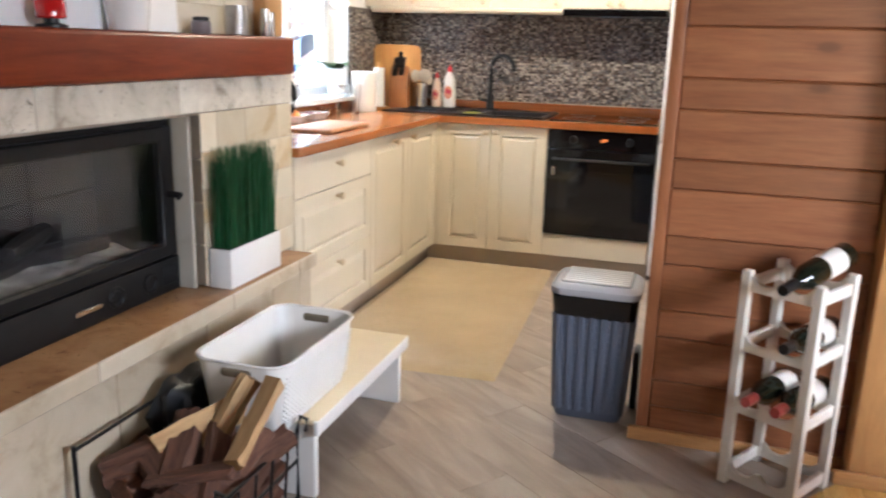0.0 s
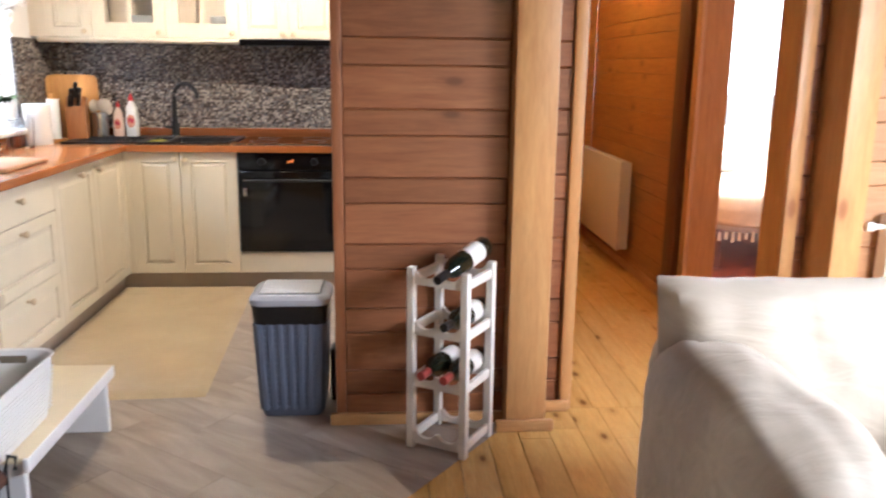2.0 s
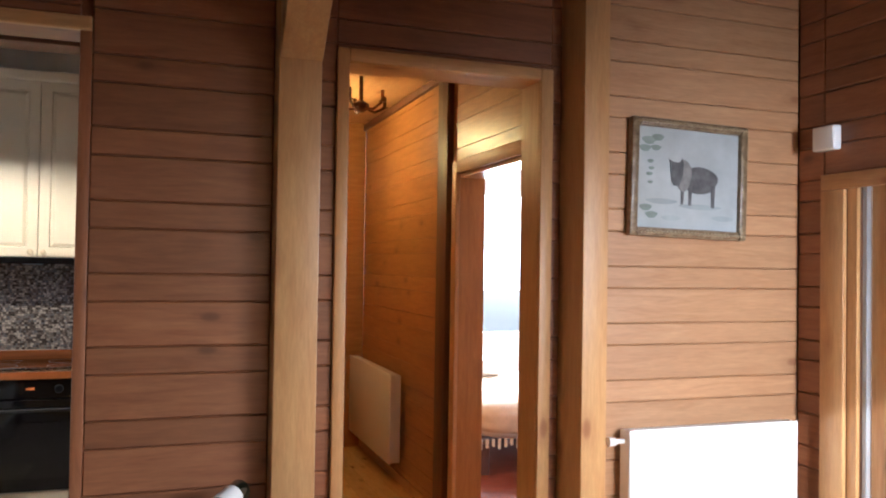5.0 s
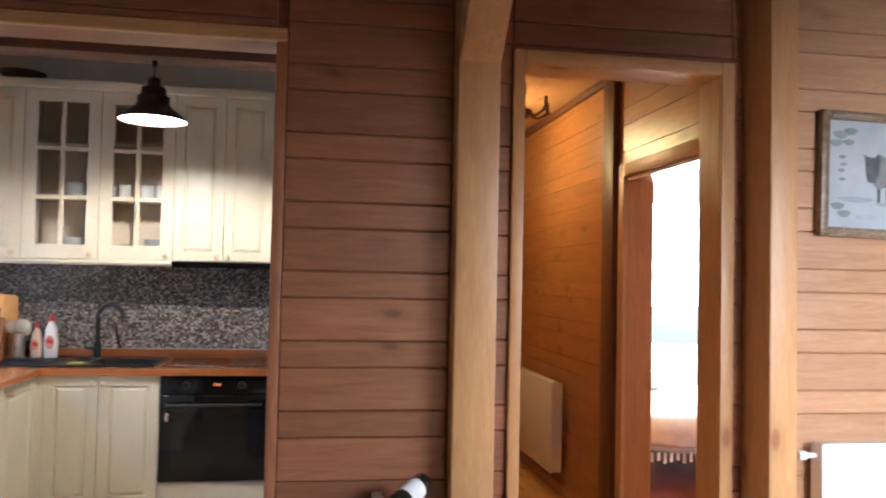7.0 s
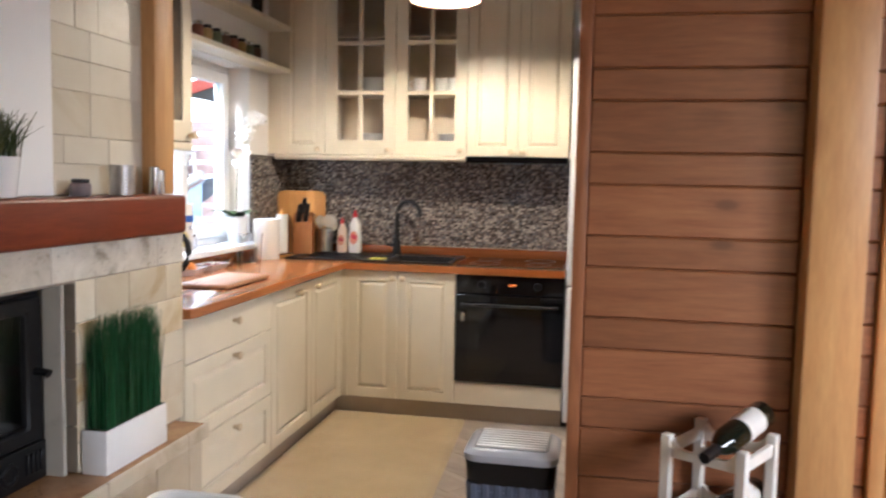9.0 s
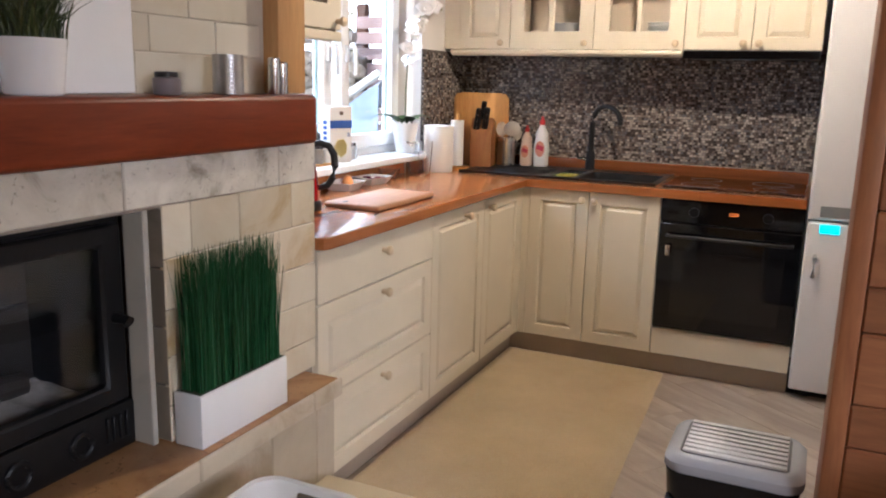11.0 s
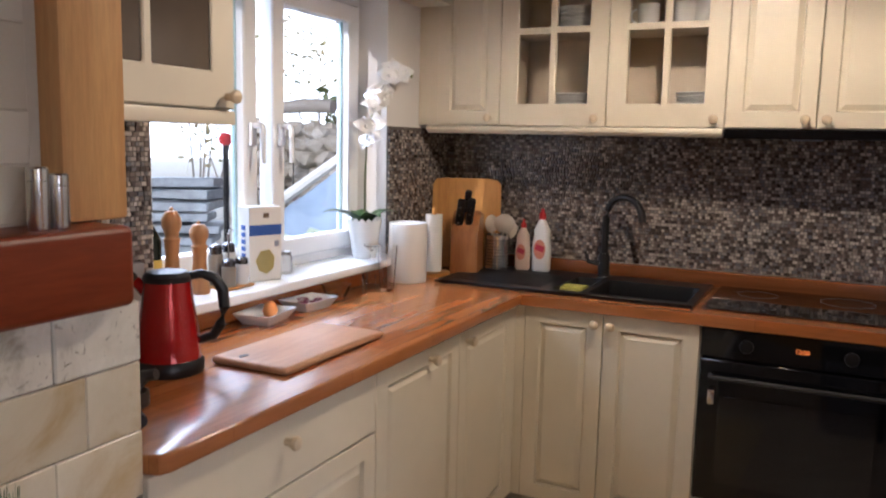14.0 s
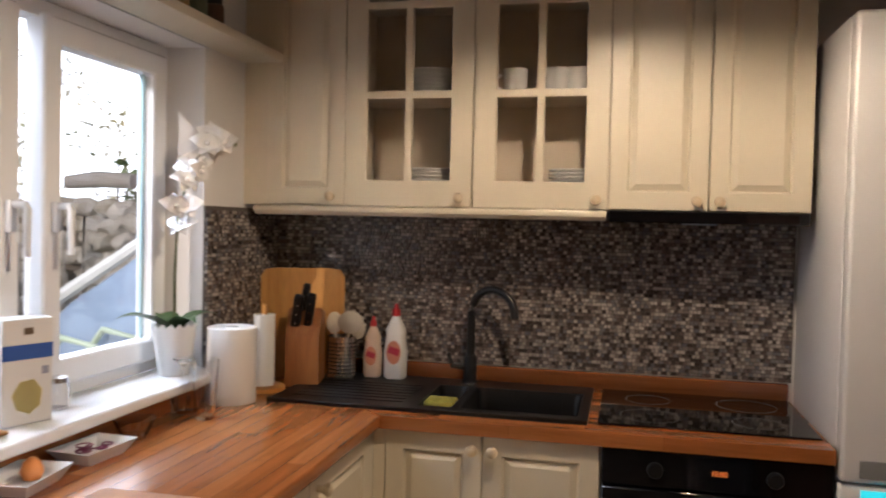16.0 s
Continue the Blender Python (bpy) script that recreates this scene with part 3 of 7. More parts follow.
def upvc_window(name, y0, y1, z0, z1, x, panes, label):
    """A white frame in an opening that looks towards -x. panes: (y0, y1)."""
    w = thing(name, (x, (y0 + y1) / 2, z0), label, "window")
    w["kind"] = "structure"
    bm = lattice([y0, y0 + 0.03, y1 - 0.03, y1], [z0, z0 + 0.045, z1 - 0.045, z1], {(1, 1)}, 0.062)
    bm.transform(Matrix.Translation((x + 0.012, 0, 0)) @ FACE_X)
    part("window_frame", bm, PVC, w)
    for i, (a, b) in enumerate(panes):
        s = part("sash", sash_mesh(x, a - 0.066, b + 0.066, z0 + 0.034, z1 - 0.034, 0.066), PVC, w)
        p = part("pane", boxed(x + 0.0, x + 0.008, a - 0.004, b + 0.004, z0 + 0.096, z1 - 0.096), window_glass(), s)
        p.visible_shadow = False
        bm = bmesh.new()
        for c in ((a, a + 0.012), (b - 0.012, b)):
            box(bm, x - 0.012, x - 0.002, c[0], c[1], z0 + 0.1, z1 - 0.1)
        part("spacer", bm, plain("spacer", (0.35, 0.52, 0.56), 0.3), s, "pale blue-green glass edge")
        hy = b + 0.03 if i == 0 else a - 0.03
        bm = bmesh.new()
        box(bm, x + 0.031, x + 0.045, hy - 0.014, hy + 0.014, 1.385, 1.46, 0.004, 2)
        tube(bm, [(x + 0.045, hy, 1.45), (x + 0.075, hy, 1.45), (x + 0.08, hy, 1.44), (x + 0.08, hy, 1.33)], [0.009, 0.009, 0.0095, 0.008], 8)
        part("handle", bm, PVC, s)
    return w


def sash_mesh(x, y0, y1, z0, z1, w):
    bm = lattice([y0, y0 + w, y1 - w, y1], [z0, z0 + w, z1 - w, z1], {(1, 1)}, 0.06, 0.006)
    bm.transform(Matrix.Translation((x + 0.03, 0, 0)) @ FACE_X)
    return bm


window_1 = upvc_window("window_1", WIN_Y0, WIN_Y1, WIN_Z0, WIN_Z1, -1.985, [(4.232, 4.633), (4.843, 5.247)], "white double-sash window above the worktop")
setting("window_sill", boxed(-1.973, -1.765, 4.10, 5.375, 0.932, 0.962, 0.008, 3), PVC, "white window sill")
# window and door frames behind the path and in the bedroom
for nm, x0, x1, z0, z1, y in (("window_2", 1.0, 3.1, 0.75, 2.25, -1.17), ("window_4", 2.5, 4.1, 0.8, 2.2, 7.57)):
    w = thing(nm, ((x0 + x1) / 2, y, z0), "white framed window", "window")
    w["kind"] = "structure"
    bm = lattice([x0, x0 + 0.05, x1 - 0.05, x1], [z0, z0 + 0.05, z1 - 0.05, z1], {(1, 1)}, 0.06)
    bm.transform(Matrix.Translation((0, y - 0.03, 0)))
    part("window_frame", bm, PVC, w)
    p = part("pane", boxed(x0 + 0.05, x1 - 0.05, y - 0.003, y + 0.003, z0 + 0.05, z1 - 0.05), window_glass(), w)
    p.visible_shadow = False

win = thing("window_3", (3.22, 1.075, 0.5), "white framed window", "window")
win["kind"] = "structure"
bm = lattice([0.35, 0.40, 1.05, 1.10, 1.75, 1.80], [0.5, 0.55, 2.30, 2.35], {(1, 1), (3, 1)}, 0.06)
bm.transform(Matrix.Translation((3.25, 0, 0)) @ FACE_X)
part("window_frame", bm, PVC, win)
for y0, y1 in ((0.40, 1.05), (1.10, 1.75)):
    p = part("pane", boxed(3.217, 3.223, y0, y1, 0.55, 2.30), window_glass(), win)
    p.visible_shadow = False

# ---- fireplace ----
TILE = stone("cream_tile", (0.74, 0.68, 0.55), (0.52, 0.38, 0.20), 0.36, 4.2, 0.56)
LINTEL = stone("granite_strip", (0.72, 0.68, 0.60), (0.30, 0.26, 0.20), 0.26, 7.0, 0.57, (0.10, 0.08, 0.06))
LEDGE = stone("ledge_stone", (0.44, 0.25, 0.115), (0.26, 0.13, 0.055), 0.26, 5.0, 0.52, (0.07, 0.035, 0.02))
LEDGE_EDGE = stone("ledge_edge", (0.56, 0.49, 0.38), (0.40, 0.32, 0.22), 0.5, 5.0, 0.55)
bm = bmesh.new()
box(bm, -1.85, -1.280, 2.975, 3.535, 0, 1.14)
box(bm, -1.85, -1.280, 1.4, 2.05, 0, 1.14)
box(bm, -1.85, -1.280, 2.05, 2.975, 0, 0.47)
box(bm, -1.85, -1.280, 2.05, 2.975, 1.03, 1.14)
box(bm, -1.85, -1.66, 2.05, 2.975, 0.47, 1.03)
chimney = setting("chimney_breast", bm, GROUT, "tiled chimney breast with a firebox niche")
setting("chimney_upper", boxed(-1.85, -1.3605, 1.4, 3.535, 1.14, 3.0), plain("pale_grout", (0.56, 0.51, 0.41), 0.85, vary=0.1, scale=12), "upper chimney with cream tiles", chimney)


def tile_rows(parent, x, rows, y_start, y_end, mat, skip=None, seed=1):
    rnd = random.Random(seed)
    for z0, z1 in zip(rows, rows[1:]):
        y = y_end
        while y > y_start:
            w = rnd.choice((0.11, 0.17, 0.215, 0.26, 0.215))
            y0 = max(y - w, y_start)
            if not (skip and y0 < skip[0] and z1 > skip[1]):
                d = rnd.uniform(0, 0.003)
                bm = boxed(-0.014, d, 0.001, y - y0 - 0.001, 0.001, z1 - z0 - 0.001, 0.0018, 1)
                ob = link("tile", bm, mat, None, False)
                ob.parent = parent
                ob.location = (x, y0, z0)
            y = y0


tile_rows(chimney, -1.276, [0.487, 0.575, 0.69, 0.80, 0.915, 1.035], 2.963, 3.547, TILE, seed=5)
tile_rows(chimney, -1.276, [0.487, 0.60, 0.72, 0.84, 0.94, 1.035], 1.5, 2.05, TILE, seed=6)
tile_rows(chimney, -1.358, [1.27, 1.36, 1.44, 1.57, 1.66, 1.75, 1.88, 1.97, 2.1, 2.22, 2.35, 2.47, 2.6, 2.72, 2.85, 2.99], 2.985, 3.42, stone("chimney_tile", (0.70, 0.66, 0.56), (0.58, 0.51, 0.38), 0.36, 3.0, 0.58), seed=8)
y = 1.5
for b in (2.32, 2.86, 3.38, 3.547):
    ob = link("tile", boxed(-0.016, 0.004, 0.0015, b - y - 0.0015, 0.0015, 1.14 - 1.035 - 0.0015, 0.003, 1), LINTEL, None, False)
    ob.parent, ob.location = chimney, (-1.276, y, 1.035)
    y = b
# side return of the niche
RETURN = stone("return_tile", (0.26, 0.22, 0.17), (0.16, 0.13, 0.10), 0.4, 4.0)
for k in range(4):
    ob = link("tile", boxed(-0.085, -0.001, 0, 0.012, 0.0015, 0.1345, 0.002, 1), RETURN, None, False)
    ob.parent = chimney
    ob.location = (-1.276, 2.9635, 0.487 + k * 0.136)
setting("chimney_panel", boxed(-1.3600, -1.352, 1.4, 2.984, 1.27, 2.99, 0.002), plain("chalk_plaster", (0.85, 0.86, 0.86), 0.6, vary=0.05, scale=2), "smooth white plaster panel on the chimney", chimney)
timber("post_chimney", -1.42, -1.312, 3.44, 3.565, 1.27, 2.8, pale_pine("z"), "pale pine post on the end of the mantel")
mantel = setting("mantel", boxed(-1.36, -1.235, 1.4, 3.507, 1.14, 1.269, 0.014, 3), red_wood("y"), "thick reddish-brown stained wooden mantel beam")
hearth = setting("hearth_ledge", boxed(-1.275, -1.185, 1.2, 3.49, 0, 0.44), stone("hearth_base", (0.55, 0.47, 0.36), (0.42, 0.33, 0.23), 0.6, 2.0), "stone hearth ledge under the firebox")
part("slab", boxed(-1.68, -1.166, 1.2, 3.50, 0.448, 0.485, 0.004, 1), LEDGE, hearth, "polished brown stone slab")
y = 1.2
for b in (1.75, 2.32, 2.92, 3.36, 3.502):
    ob = link("tile", boxed(-0.012, 0.0, 0.0015, b - y - 0.0015, 0, 0.052, 0.004, 1), LEDGE_EDGE, None, False)
    ob.parent, ob.location = hearth, (-1.153, y, 0.436)
    y = b
y = 1.2
for b in (1.6, 2.0, 2.4, 2.8, 3.2, 3.40, 3.49):
    ob = link("tile", boxed(-0.01, 0.0, 0.0015, b - y - 0.0015, 0, 0.43, 0.003, 1), LEDGE_EDGE, None, False)
    ob.parent, ob.location = hearth, (-1.174, y, 0.002)
    y = b

insert = thing("fireplace_insert", (-1.37, 2.5, 0.486), "black cast-iron fireplace insert with a glass door", "fireplace")
bm = bmesh.new()
box(bm, -1.655, -1.37, 2.06, 2.10, 0.486, 1.02)
box(bm, -1.655, -1.37, 2.89, 2.93, 0.486, 1.02)
box(bm, -1.655, -1.37, 2.10, 2.89, 0.99, 1.02)
box(bm, -1.655, -1.37, 2.10, 2.89, 0.486, 0.60)
box(bm, -1.655, -1.64, 2.10, 2.89, 0.60, 0.99)
part("body", bm, IRON, insert)
bm = lattice([2.07, 2.135, 2.855, 2.915], [0.60, 0.645, 0.955, 1.0], {(1, 1)}, 0.027, 0.006)
bm.transform(Matrix.Translation((-1.345, 0, 0)) @ FACE_X)
fdoor = part("door", bm, IRON, insert)
part("pane", boxed(-1.366, -1.360, 2.13, 2.86, 0.64, 0.96), window_glass(), fdoor, "clear glass pane with soot at its edges").visible_shadow = False
CHAR = plain("charred_brick", (0.018, 0.014, 0.012), 0.85, vary=0.5, scale=9, bump_amt=0.5, fine=40)
for y0, y1 in ((2.105, 2.36), (2.364, 2.62), (2.624, 2.885)):
    for z0, z1 in ((0.601, 0.79), (0.794, 0.985)):
        part("firebrick", boxed(-1.639, -1.615, y0, y1, z0, z1, 0.004), CHAR, insert, "sooty firebrick lining")
ash = bmesh.new()
ag = [[ash.verts.new((-1.61 + 0.235 * i / 14, 2.11 + 0.77 * j / 40, 0.603 + 0.055 * max(0, 0.45 + noise.noise(Vector((i * 0.22, j * 0.19, 4)))) * math.sin(math.pi * min(1, 0.25 + 0.75 * i / 14)) + 0.008 * noise.noise(Vector((i * 0.9, j * 0.9, 7))))) for j in range(41)] for i in range(15)]
for i in range(14):
    for j in range(40):
        ash.faces.new((ag[i][j], ag[i + 1][j], ag[i + 1][j + 1], ag[i][j + 1]))
part("ash_bed", ash, plain("wood_ash", (0.30, 0.28, 0.26), 0.95, vary=0.45, scale=14, bump_amt=0.6, fine=60), insert, "heap of pale grey wood ash")
for yy, zz, rr, tn in ((2.38, 0.665, 0.035, 8), (2.62, 0.66, 0.03, -12), (2.50, 0.71, 0.03, 25)):
    bm = lathe(bmesh.new(), [(0, -0.15), (rr * 0.8, -0.148), (rr, -0.05), (rr * 0.9, 0.06), (rr * 0.7, 0.13), (0, 0.135)], seg=9)
    bm.transform(pose(-1.52, yy, zz, 90, 0, tn))
    part("charred_log", bm, CHAR, insert, "charred log end")
bm = bmesh.new()
tube(bm, [(-1.345, 2.885, 0.795), (-1.315, 2.885, 0.795), (-1.305, 2.885, 0.79)], [0.012, 0.010, 0.014], 10)
part("latch", bm, IRON, fdoor)
bm = boxed(-1.372, -1.35, 2.07, 2.93, 0.487, 0.594, 0.006, 2)
apron = part("ash_apron", bm, IRON, insert, "dark ribbed apron with air vents")
for yy in (2.63, 2.78):
    ring = bmesh.new()
    tube(ring, [(-1.348, yy + 0.026 * math.cos(a), 0.54 + 0.026 * math.sin(a)) for a in (i * math.pi / 8 for i in range(16))], 0.007, 6, True)
    part("air_dial", ring, IRON, apron)
for i in range(4):
    part("vent_rib", boxed(-1.352, -1.344, 2.845 + i * 0.018, 2.855 + i * 0.018, 0.515, 0.575, 0.002), IRON, apron)
part("badge", boxed(-1.352, -1.346, 2.47, 2.57, 0.528, 0.543, 0.002), STEEL, apron, "small steel nameplate")
setting("niche_strip", boxed(-1.36, -1.30, 2.932, 2.948, 0.486, 1.03, 0.002), stone("pale_strip", (0.55, 0.53, 0.47), (0.42, 0.38, 0.32), 0.45, 5), "pale stone strip beside the insert")

# ---- kitchen units ----


def panel_front(w, h, rim=0.074, thick=0.02, raised=True):
    """A door front in its own frame: x across, z up, facing -y, back at y = 0."""
    bm = boxed(0, w, -thick, 0, 0, h, 0.002)
    bm.faces.ensure_lookup_table()
    f = min(bm.faces, key=lambda q: q.calc_center_median().y + (0 if q.calc_area() > 0.5 * w * h else 9))
    if raised and w > 0.16 and h > 0.16:
        bmesh.ops.inset_region(bm, faces=[f], thickness=rim, depth=0)
        bmesh.ops.inset_region(bm, faces=[f], thickness=0.006, depth=-0.011)
        bmesh.ops.inset_region(bm, faces=[f], thickness=0.004, depth=0)
        bmesh.ops.inset_region(bm, faces=[f], thickness=0.026, depth=0.0105)
    return bm


KNOB_P = [(0.0, 0.0), (0.009, 0.0), (0.008, 0.011), (0.013, 0.019), (0.0165, 0.026), (0.0145, 0.033), (0.007, 0.037), (0.0, 0.0375)]


def knob(parent, m):
    bm = lathe(bmesh.new(), KNOB_P, seg=14)
    bm.transform(m @ pose(0, 0, 0, 90, 0, 0))
    part("knob", bm, KNOB, parent, "round turned cream knob")


def front(parent, m, w, h, knob_at=None, raised=True, name="door", mat=None):
    g = 0.0016
    bm = panel_front(w - 2 * g, h - 2 * g, raised=raised)
    bm.transform(m @ pose(g, 0, g))
    d = part(name, bm, mat or CREAM, parent)
    d.data.set_sharp_from_angle(angle=radians(10))
    if knob_at:
        knob(d, m @ pose(knob_at[0], -0.02, knob_at[1]))
    return d


def to_x(y, z, x=-1.27):
    """Frame of a front that faces +x; across runs along +y."""
    return pose(x - 0.02, y, z, 0, 0, 90)


def to_y(x, z, y=5.315):
    return pose(x, y + 0.02, z)


drawers = thing("drawer_cabinet", (-1.55, 3.93, 0.0), "cream drawer cabinet with three fronts under the worktop", "cabinet", "base cabinets")
part("carcass", boxed(-1.84, -1.291, 3.55, 4.313, 0.10, 0.829), CREAM, drawers)
for z0, z1, kz in ((0.665, 0.828, 0.10), (0.372, 0.663, 0.252), (0.10, 0.370, 0.232)):
    front(drawers, to_x(3.55, z0), 0.763, z1 - z0, (0.385, kz), raised=z1 - z0 > 0.2, name="drawer")
for y0, y1, ky in ((4.315, 4.823, 0.30), (4.825, 5.285, 0.06)):
    c = thing("base_cabinet", (-1.55, (y0 + y1) / 2, 0.0), "cream panelled base cabinet under the worktop", "cabinet", "base cabinets")
    part("carcass", boxed(-1.84, -1.291, y0, y1, 0.10, 0.829), CREAM, c)
    front(c, to_x(y0, 0.10), y1 - y0, 0.728, (ky if ky > 0.1 else 0.05, 0.685))
sinkcab = thing("sink_cabinet", (-0.94, 5.6, 0.0), "cream two-door sink cabinet", "cabinet", "base cabinets")
part("carcass", boxed(-1.235, -0.617, 5.336, 5.88, 0.10, 0.60), CREAM, sinkcab)
bm = bmesh.new()
box(bm, -1.27, -1.236, 5.318, 5.335, 0.10, 0.829)
box(bm, -1.295, -1.2715, 5.286, 5.335, 0.10, 0.829)
part("filler", bm, CREAM, sinkcab)
front(sinkcab, to_y(-1.235, 0.10), 0.289, 0.728, (0.262, 0.688))
front(sinkcab, to_y(-0.945, 0.10), 0.328, 0.728, (0.03, 0.688))
part("crossbar", boxed(-1.235, -0.617, 5.336, 5.356, 0.60, 0.829), CREAM, sinkcab)
ovencab = thing("oven_cabinet", (-0.31, 5.6, 0.0), "cream oven housing with a plain drawer front", "cabinet", "base cabinets")
part("carcass", boxed(-0.614, -0.022, 5.336, 5.88, 0.10, 0.225), CREAM, ovencab)
front(ovencab, to_y(-0.615, 0.10), 0.594, 0.128, None, raised=False, name="drawer")
bm = bmesh.new()
box(bm, -1.335, -1.322, 3.55, 5.36, 0.0, 0.099)
box(bm, -1.322, -0.022, 5.362, 5.375, 0.0, 0.099)
setting("plinth", bm, plain("plinth", (0.40, 0.33, 0.26), 0.45, vary=0.08), "beige-brown plinth under the base cabinets")

# worktop: an L with a clipped corner at its free end
worktop = thing("worktop", (-1.5, 5.0, 0.868), "glossy brown block-wood worktop, L-shaped", "worktop")
bm = bmesh.new()
pts = [(-1.845, 3.55), (-1.278, 3.55), (-1.254, 3.559), (-1.245, 3.583), (-1.245, 5.295), (-1.845, 5.895)]
top = bm.faces.new([bm.verts.new((x, y, 0.868)) for x, y in pts])
ext = bmesh.ops.extrude_face_region(bm, geom=[top])
for v in ext["geom"]:
    if isinstance(v, bmesh.types.BMVert):
        v.co.z = 0.83
bmesh.ops.bevel(bm, geom=[e for e in bm.edges if abs(e.verts[0].co.z - e.verts[1].co.z) < 1e-5], offset=0.006, segments=3, affect="EDGES", profile=0.5)
part("slab", bm, worktop_wood("y"), worktop)
bm = bmesh.new()


def slab_ring(bm, outer, z0, z1):
    t = bm.faces.new([bm.verts.new((x, y, z1)) for x, y in outer])
    e = bmesh.ops.extrude_face_region(bm, geom=[t])
    for v in e["geom"]:
        if isinstance(v, bmesh.types.BMVert):
            v.co.z = z0


# back run, left open under the two sink bowls
slab_ring(bm, [(-1.245, 5.295), (-0.022, 5.295), (-0.022, 5.40), (-1.35, 5.40)], 0.83, 0.868)
slab_ring(bm, [(-1.35, 5.40), (-1.19, 5.40), (-1.19, 5.80), (-1.75, 5.80)], 0.83, 0.868)
slab_ring(bm, [(-0.66, 5.40), (-0.022, 5.40), (-0.022, 5.80), (-0.66, 5.80)], 0.83, 0.868)
slab_ring(bm, [(-1.75, 5.80), (-0.022, 5.80), (-0.022, 5.895), (-1.845, 5.895)], 0.83, 0.868)
bmesh.ops.remove_doubles(bm, verts=bm.verts, dist=1e-5)
part("slab", bm, worktop_wood("x"), worktop)
part("upstand", boxed(-1.82, -0.03, 5.874, 5.894, 0.869, 0.928, 0.005, 2), worktop_wood("x"), worktop, "brown wooden upstand strip")
part("upstand", boxed(-1.843, -1.825, 3.56, 5.87, 0.869, 0.93, 0.005, 2), worktop_wood("y"), worktop, "brown wooden upstand strip")


# upper cabinets
def glass_door(parent, x0, w, z0, h, y, rows=3, knob_x=0.03):
    """A framed door with two columns of panes, facing -y."""
    st = 0.072
    iw, ih, bar = w - 2 * st, h - 0.16, 0.024
    ph = (ih - (rows - 1) * bar) / rows
    us = [x0, x0 + st, x0 + w / 2 - bar / 2, x0 + w / 2 + bar / 2, x0 + w - st, x0 + w]
    vs = [z0, z0 + 0.085]
    for r in range(rows):
        vs.append(vs[-1] + ph)
        vs.append(vs[-1] + (bar if r < rows - 1 else 0.075))
    bm = lattice(us, vs, {(i, 1 + 2 * r) for i in (1, 3) for r in range(rows)}, 0.02, 0.0025)
    bm.transform(Matrix.Translation((0, y, 0)))
    d = part("door", bm, CREAM, parent)
    pw = (iw - bar) / 2
    for c in range(2):
        for r in range(rows):
            a = x0 + st + c * (pw + bar)
            zz = z0 + 0.085 + r * (ph + bar)
            p = part("pane", boxed(a, a + pw, y + 0.009, y + 0.012, zz, zz + ph), window_glass(), d)
            p.visible_shadow = False
    knob(d, pose(x0 + knob_x, y, z0 + 0.03))
    return d


UZ0, UZ1, UY = 1.482, 2.49, 5.605
for x0, x1, kind, kx in ((-1.757, -1.481, "door", 0.235), (-1.48, -1.050, "glass", 0.39), (-1.049, -0.622, "glass", 0.39), (-0.621, -0.326, "door", 0.26), (-0.325, -0.036, "door", 0.03)):
    lab = "cream wall cabinet with a paned glass door" if kind == "glass" else "cream wall cabinet with a panelled door"
    c = thing("wall_cabinet", ((x0 + x1) / 2, 5.76, UZ0), lab, "cabinet", "wall cabinets")
    bm = bmesh.new()
    box(bm, x0, x0 + 0.016, 5.626, 5.88, UZ0, UZ1)
    box(bm, x1 - 0.016, x1, 5.626, 5.88, UZ0, UZ1)
    box(bm, x0 + 0.016, x1 - 0.016, 5.626, 5.88, UZ0, UZ0 + 0.016)
    box(bm, x0 + 0.016, x1 - 0.016, 5.626, 5.88, UZ1 - 0.016, UZ1)
    box(bm, x0 + 0.016, x1 - 0.016, 5.88, 5.896, UZ0, UZ1)
    part("carcass", bm, CREAM if kind == "door" else plain("cabinet_inside", (0.62, 0.53, 0.42), 0.5), c)
    if kind == "glass":
        for zz in (1.84, 2.17):
            part("shelf", boxed(x0 + 0.017, x1 - 0.017, 5.64, 5.879, zz, zz + 0.016), plain("cabinet_inside", (0.62, 0.53, 0.42), 0.5), c)
        glass_door(c, x0 + 0.0015, x1 - x0 - 0.003, UZ0, UZ1 - UZ0, UY, 3, kx)
    else:
        front(c, to_y(x0, UZ0, UY), x1 - x0, UZ1 - UZ0, (kx, 0.03))
setting("trim_cornice", boxed(-1.845, -0.03, 5.585, 5.89, 2.491, 2.548, 0.012, 3), CREAM, "cream cornice over the wall cabinets")
bm = boxed(-1.80, -0.625, 5.60, 5.625, 1.448, 1.481, 0.006, 2)
setting("trim_light_rail_step", boxed(-1.80, -0.625, 5.588, 5.5985, 1.458, 1.476, 0.004, 2), CREAM, "stepped cream moulding under the wall cabinets")
setting("trim_light_rail", bm, CREAM, "cream light rail under the wall cabinets")
setting("trim_filler", boxed(-1.845, -1.758, 5.612, 5.63, 1.482, 2.49), CREAM, "cream corner filler")
hood = thing("cooker_hood", (-0.33, 5.72, 1.44), "slim black built-in cooker hood", "cooker hood")
part("body", boxed(-0.62, -0.04, 5.61, 5.88, 1.448, 1.481, 0.004), BLACK, hood)
part("front", boxed(-0.618, -0.042, 5.585, 5.609, 1.445, 1.48, 0.004), BLACK_GLASS, hood)
part("filter_light", boxed(-0.40, -0.30, 5.60, 5.66, 1.441, 1.447, 0.002), plain("lens", (0.35, 0.42, 0.5), 0.2), hood, "bluish light lens")

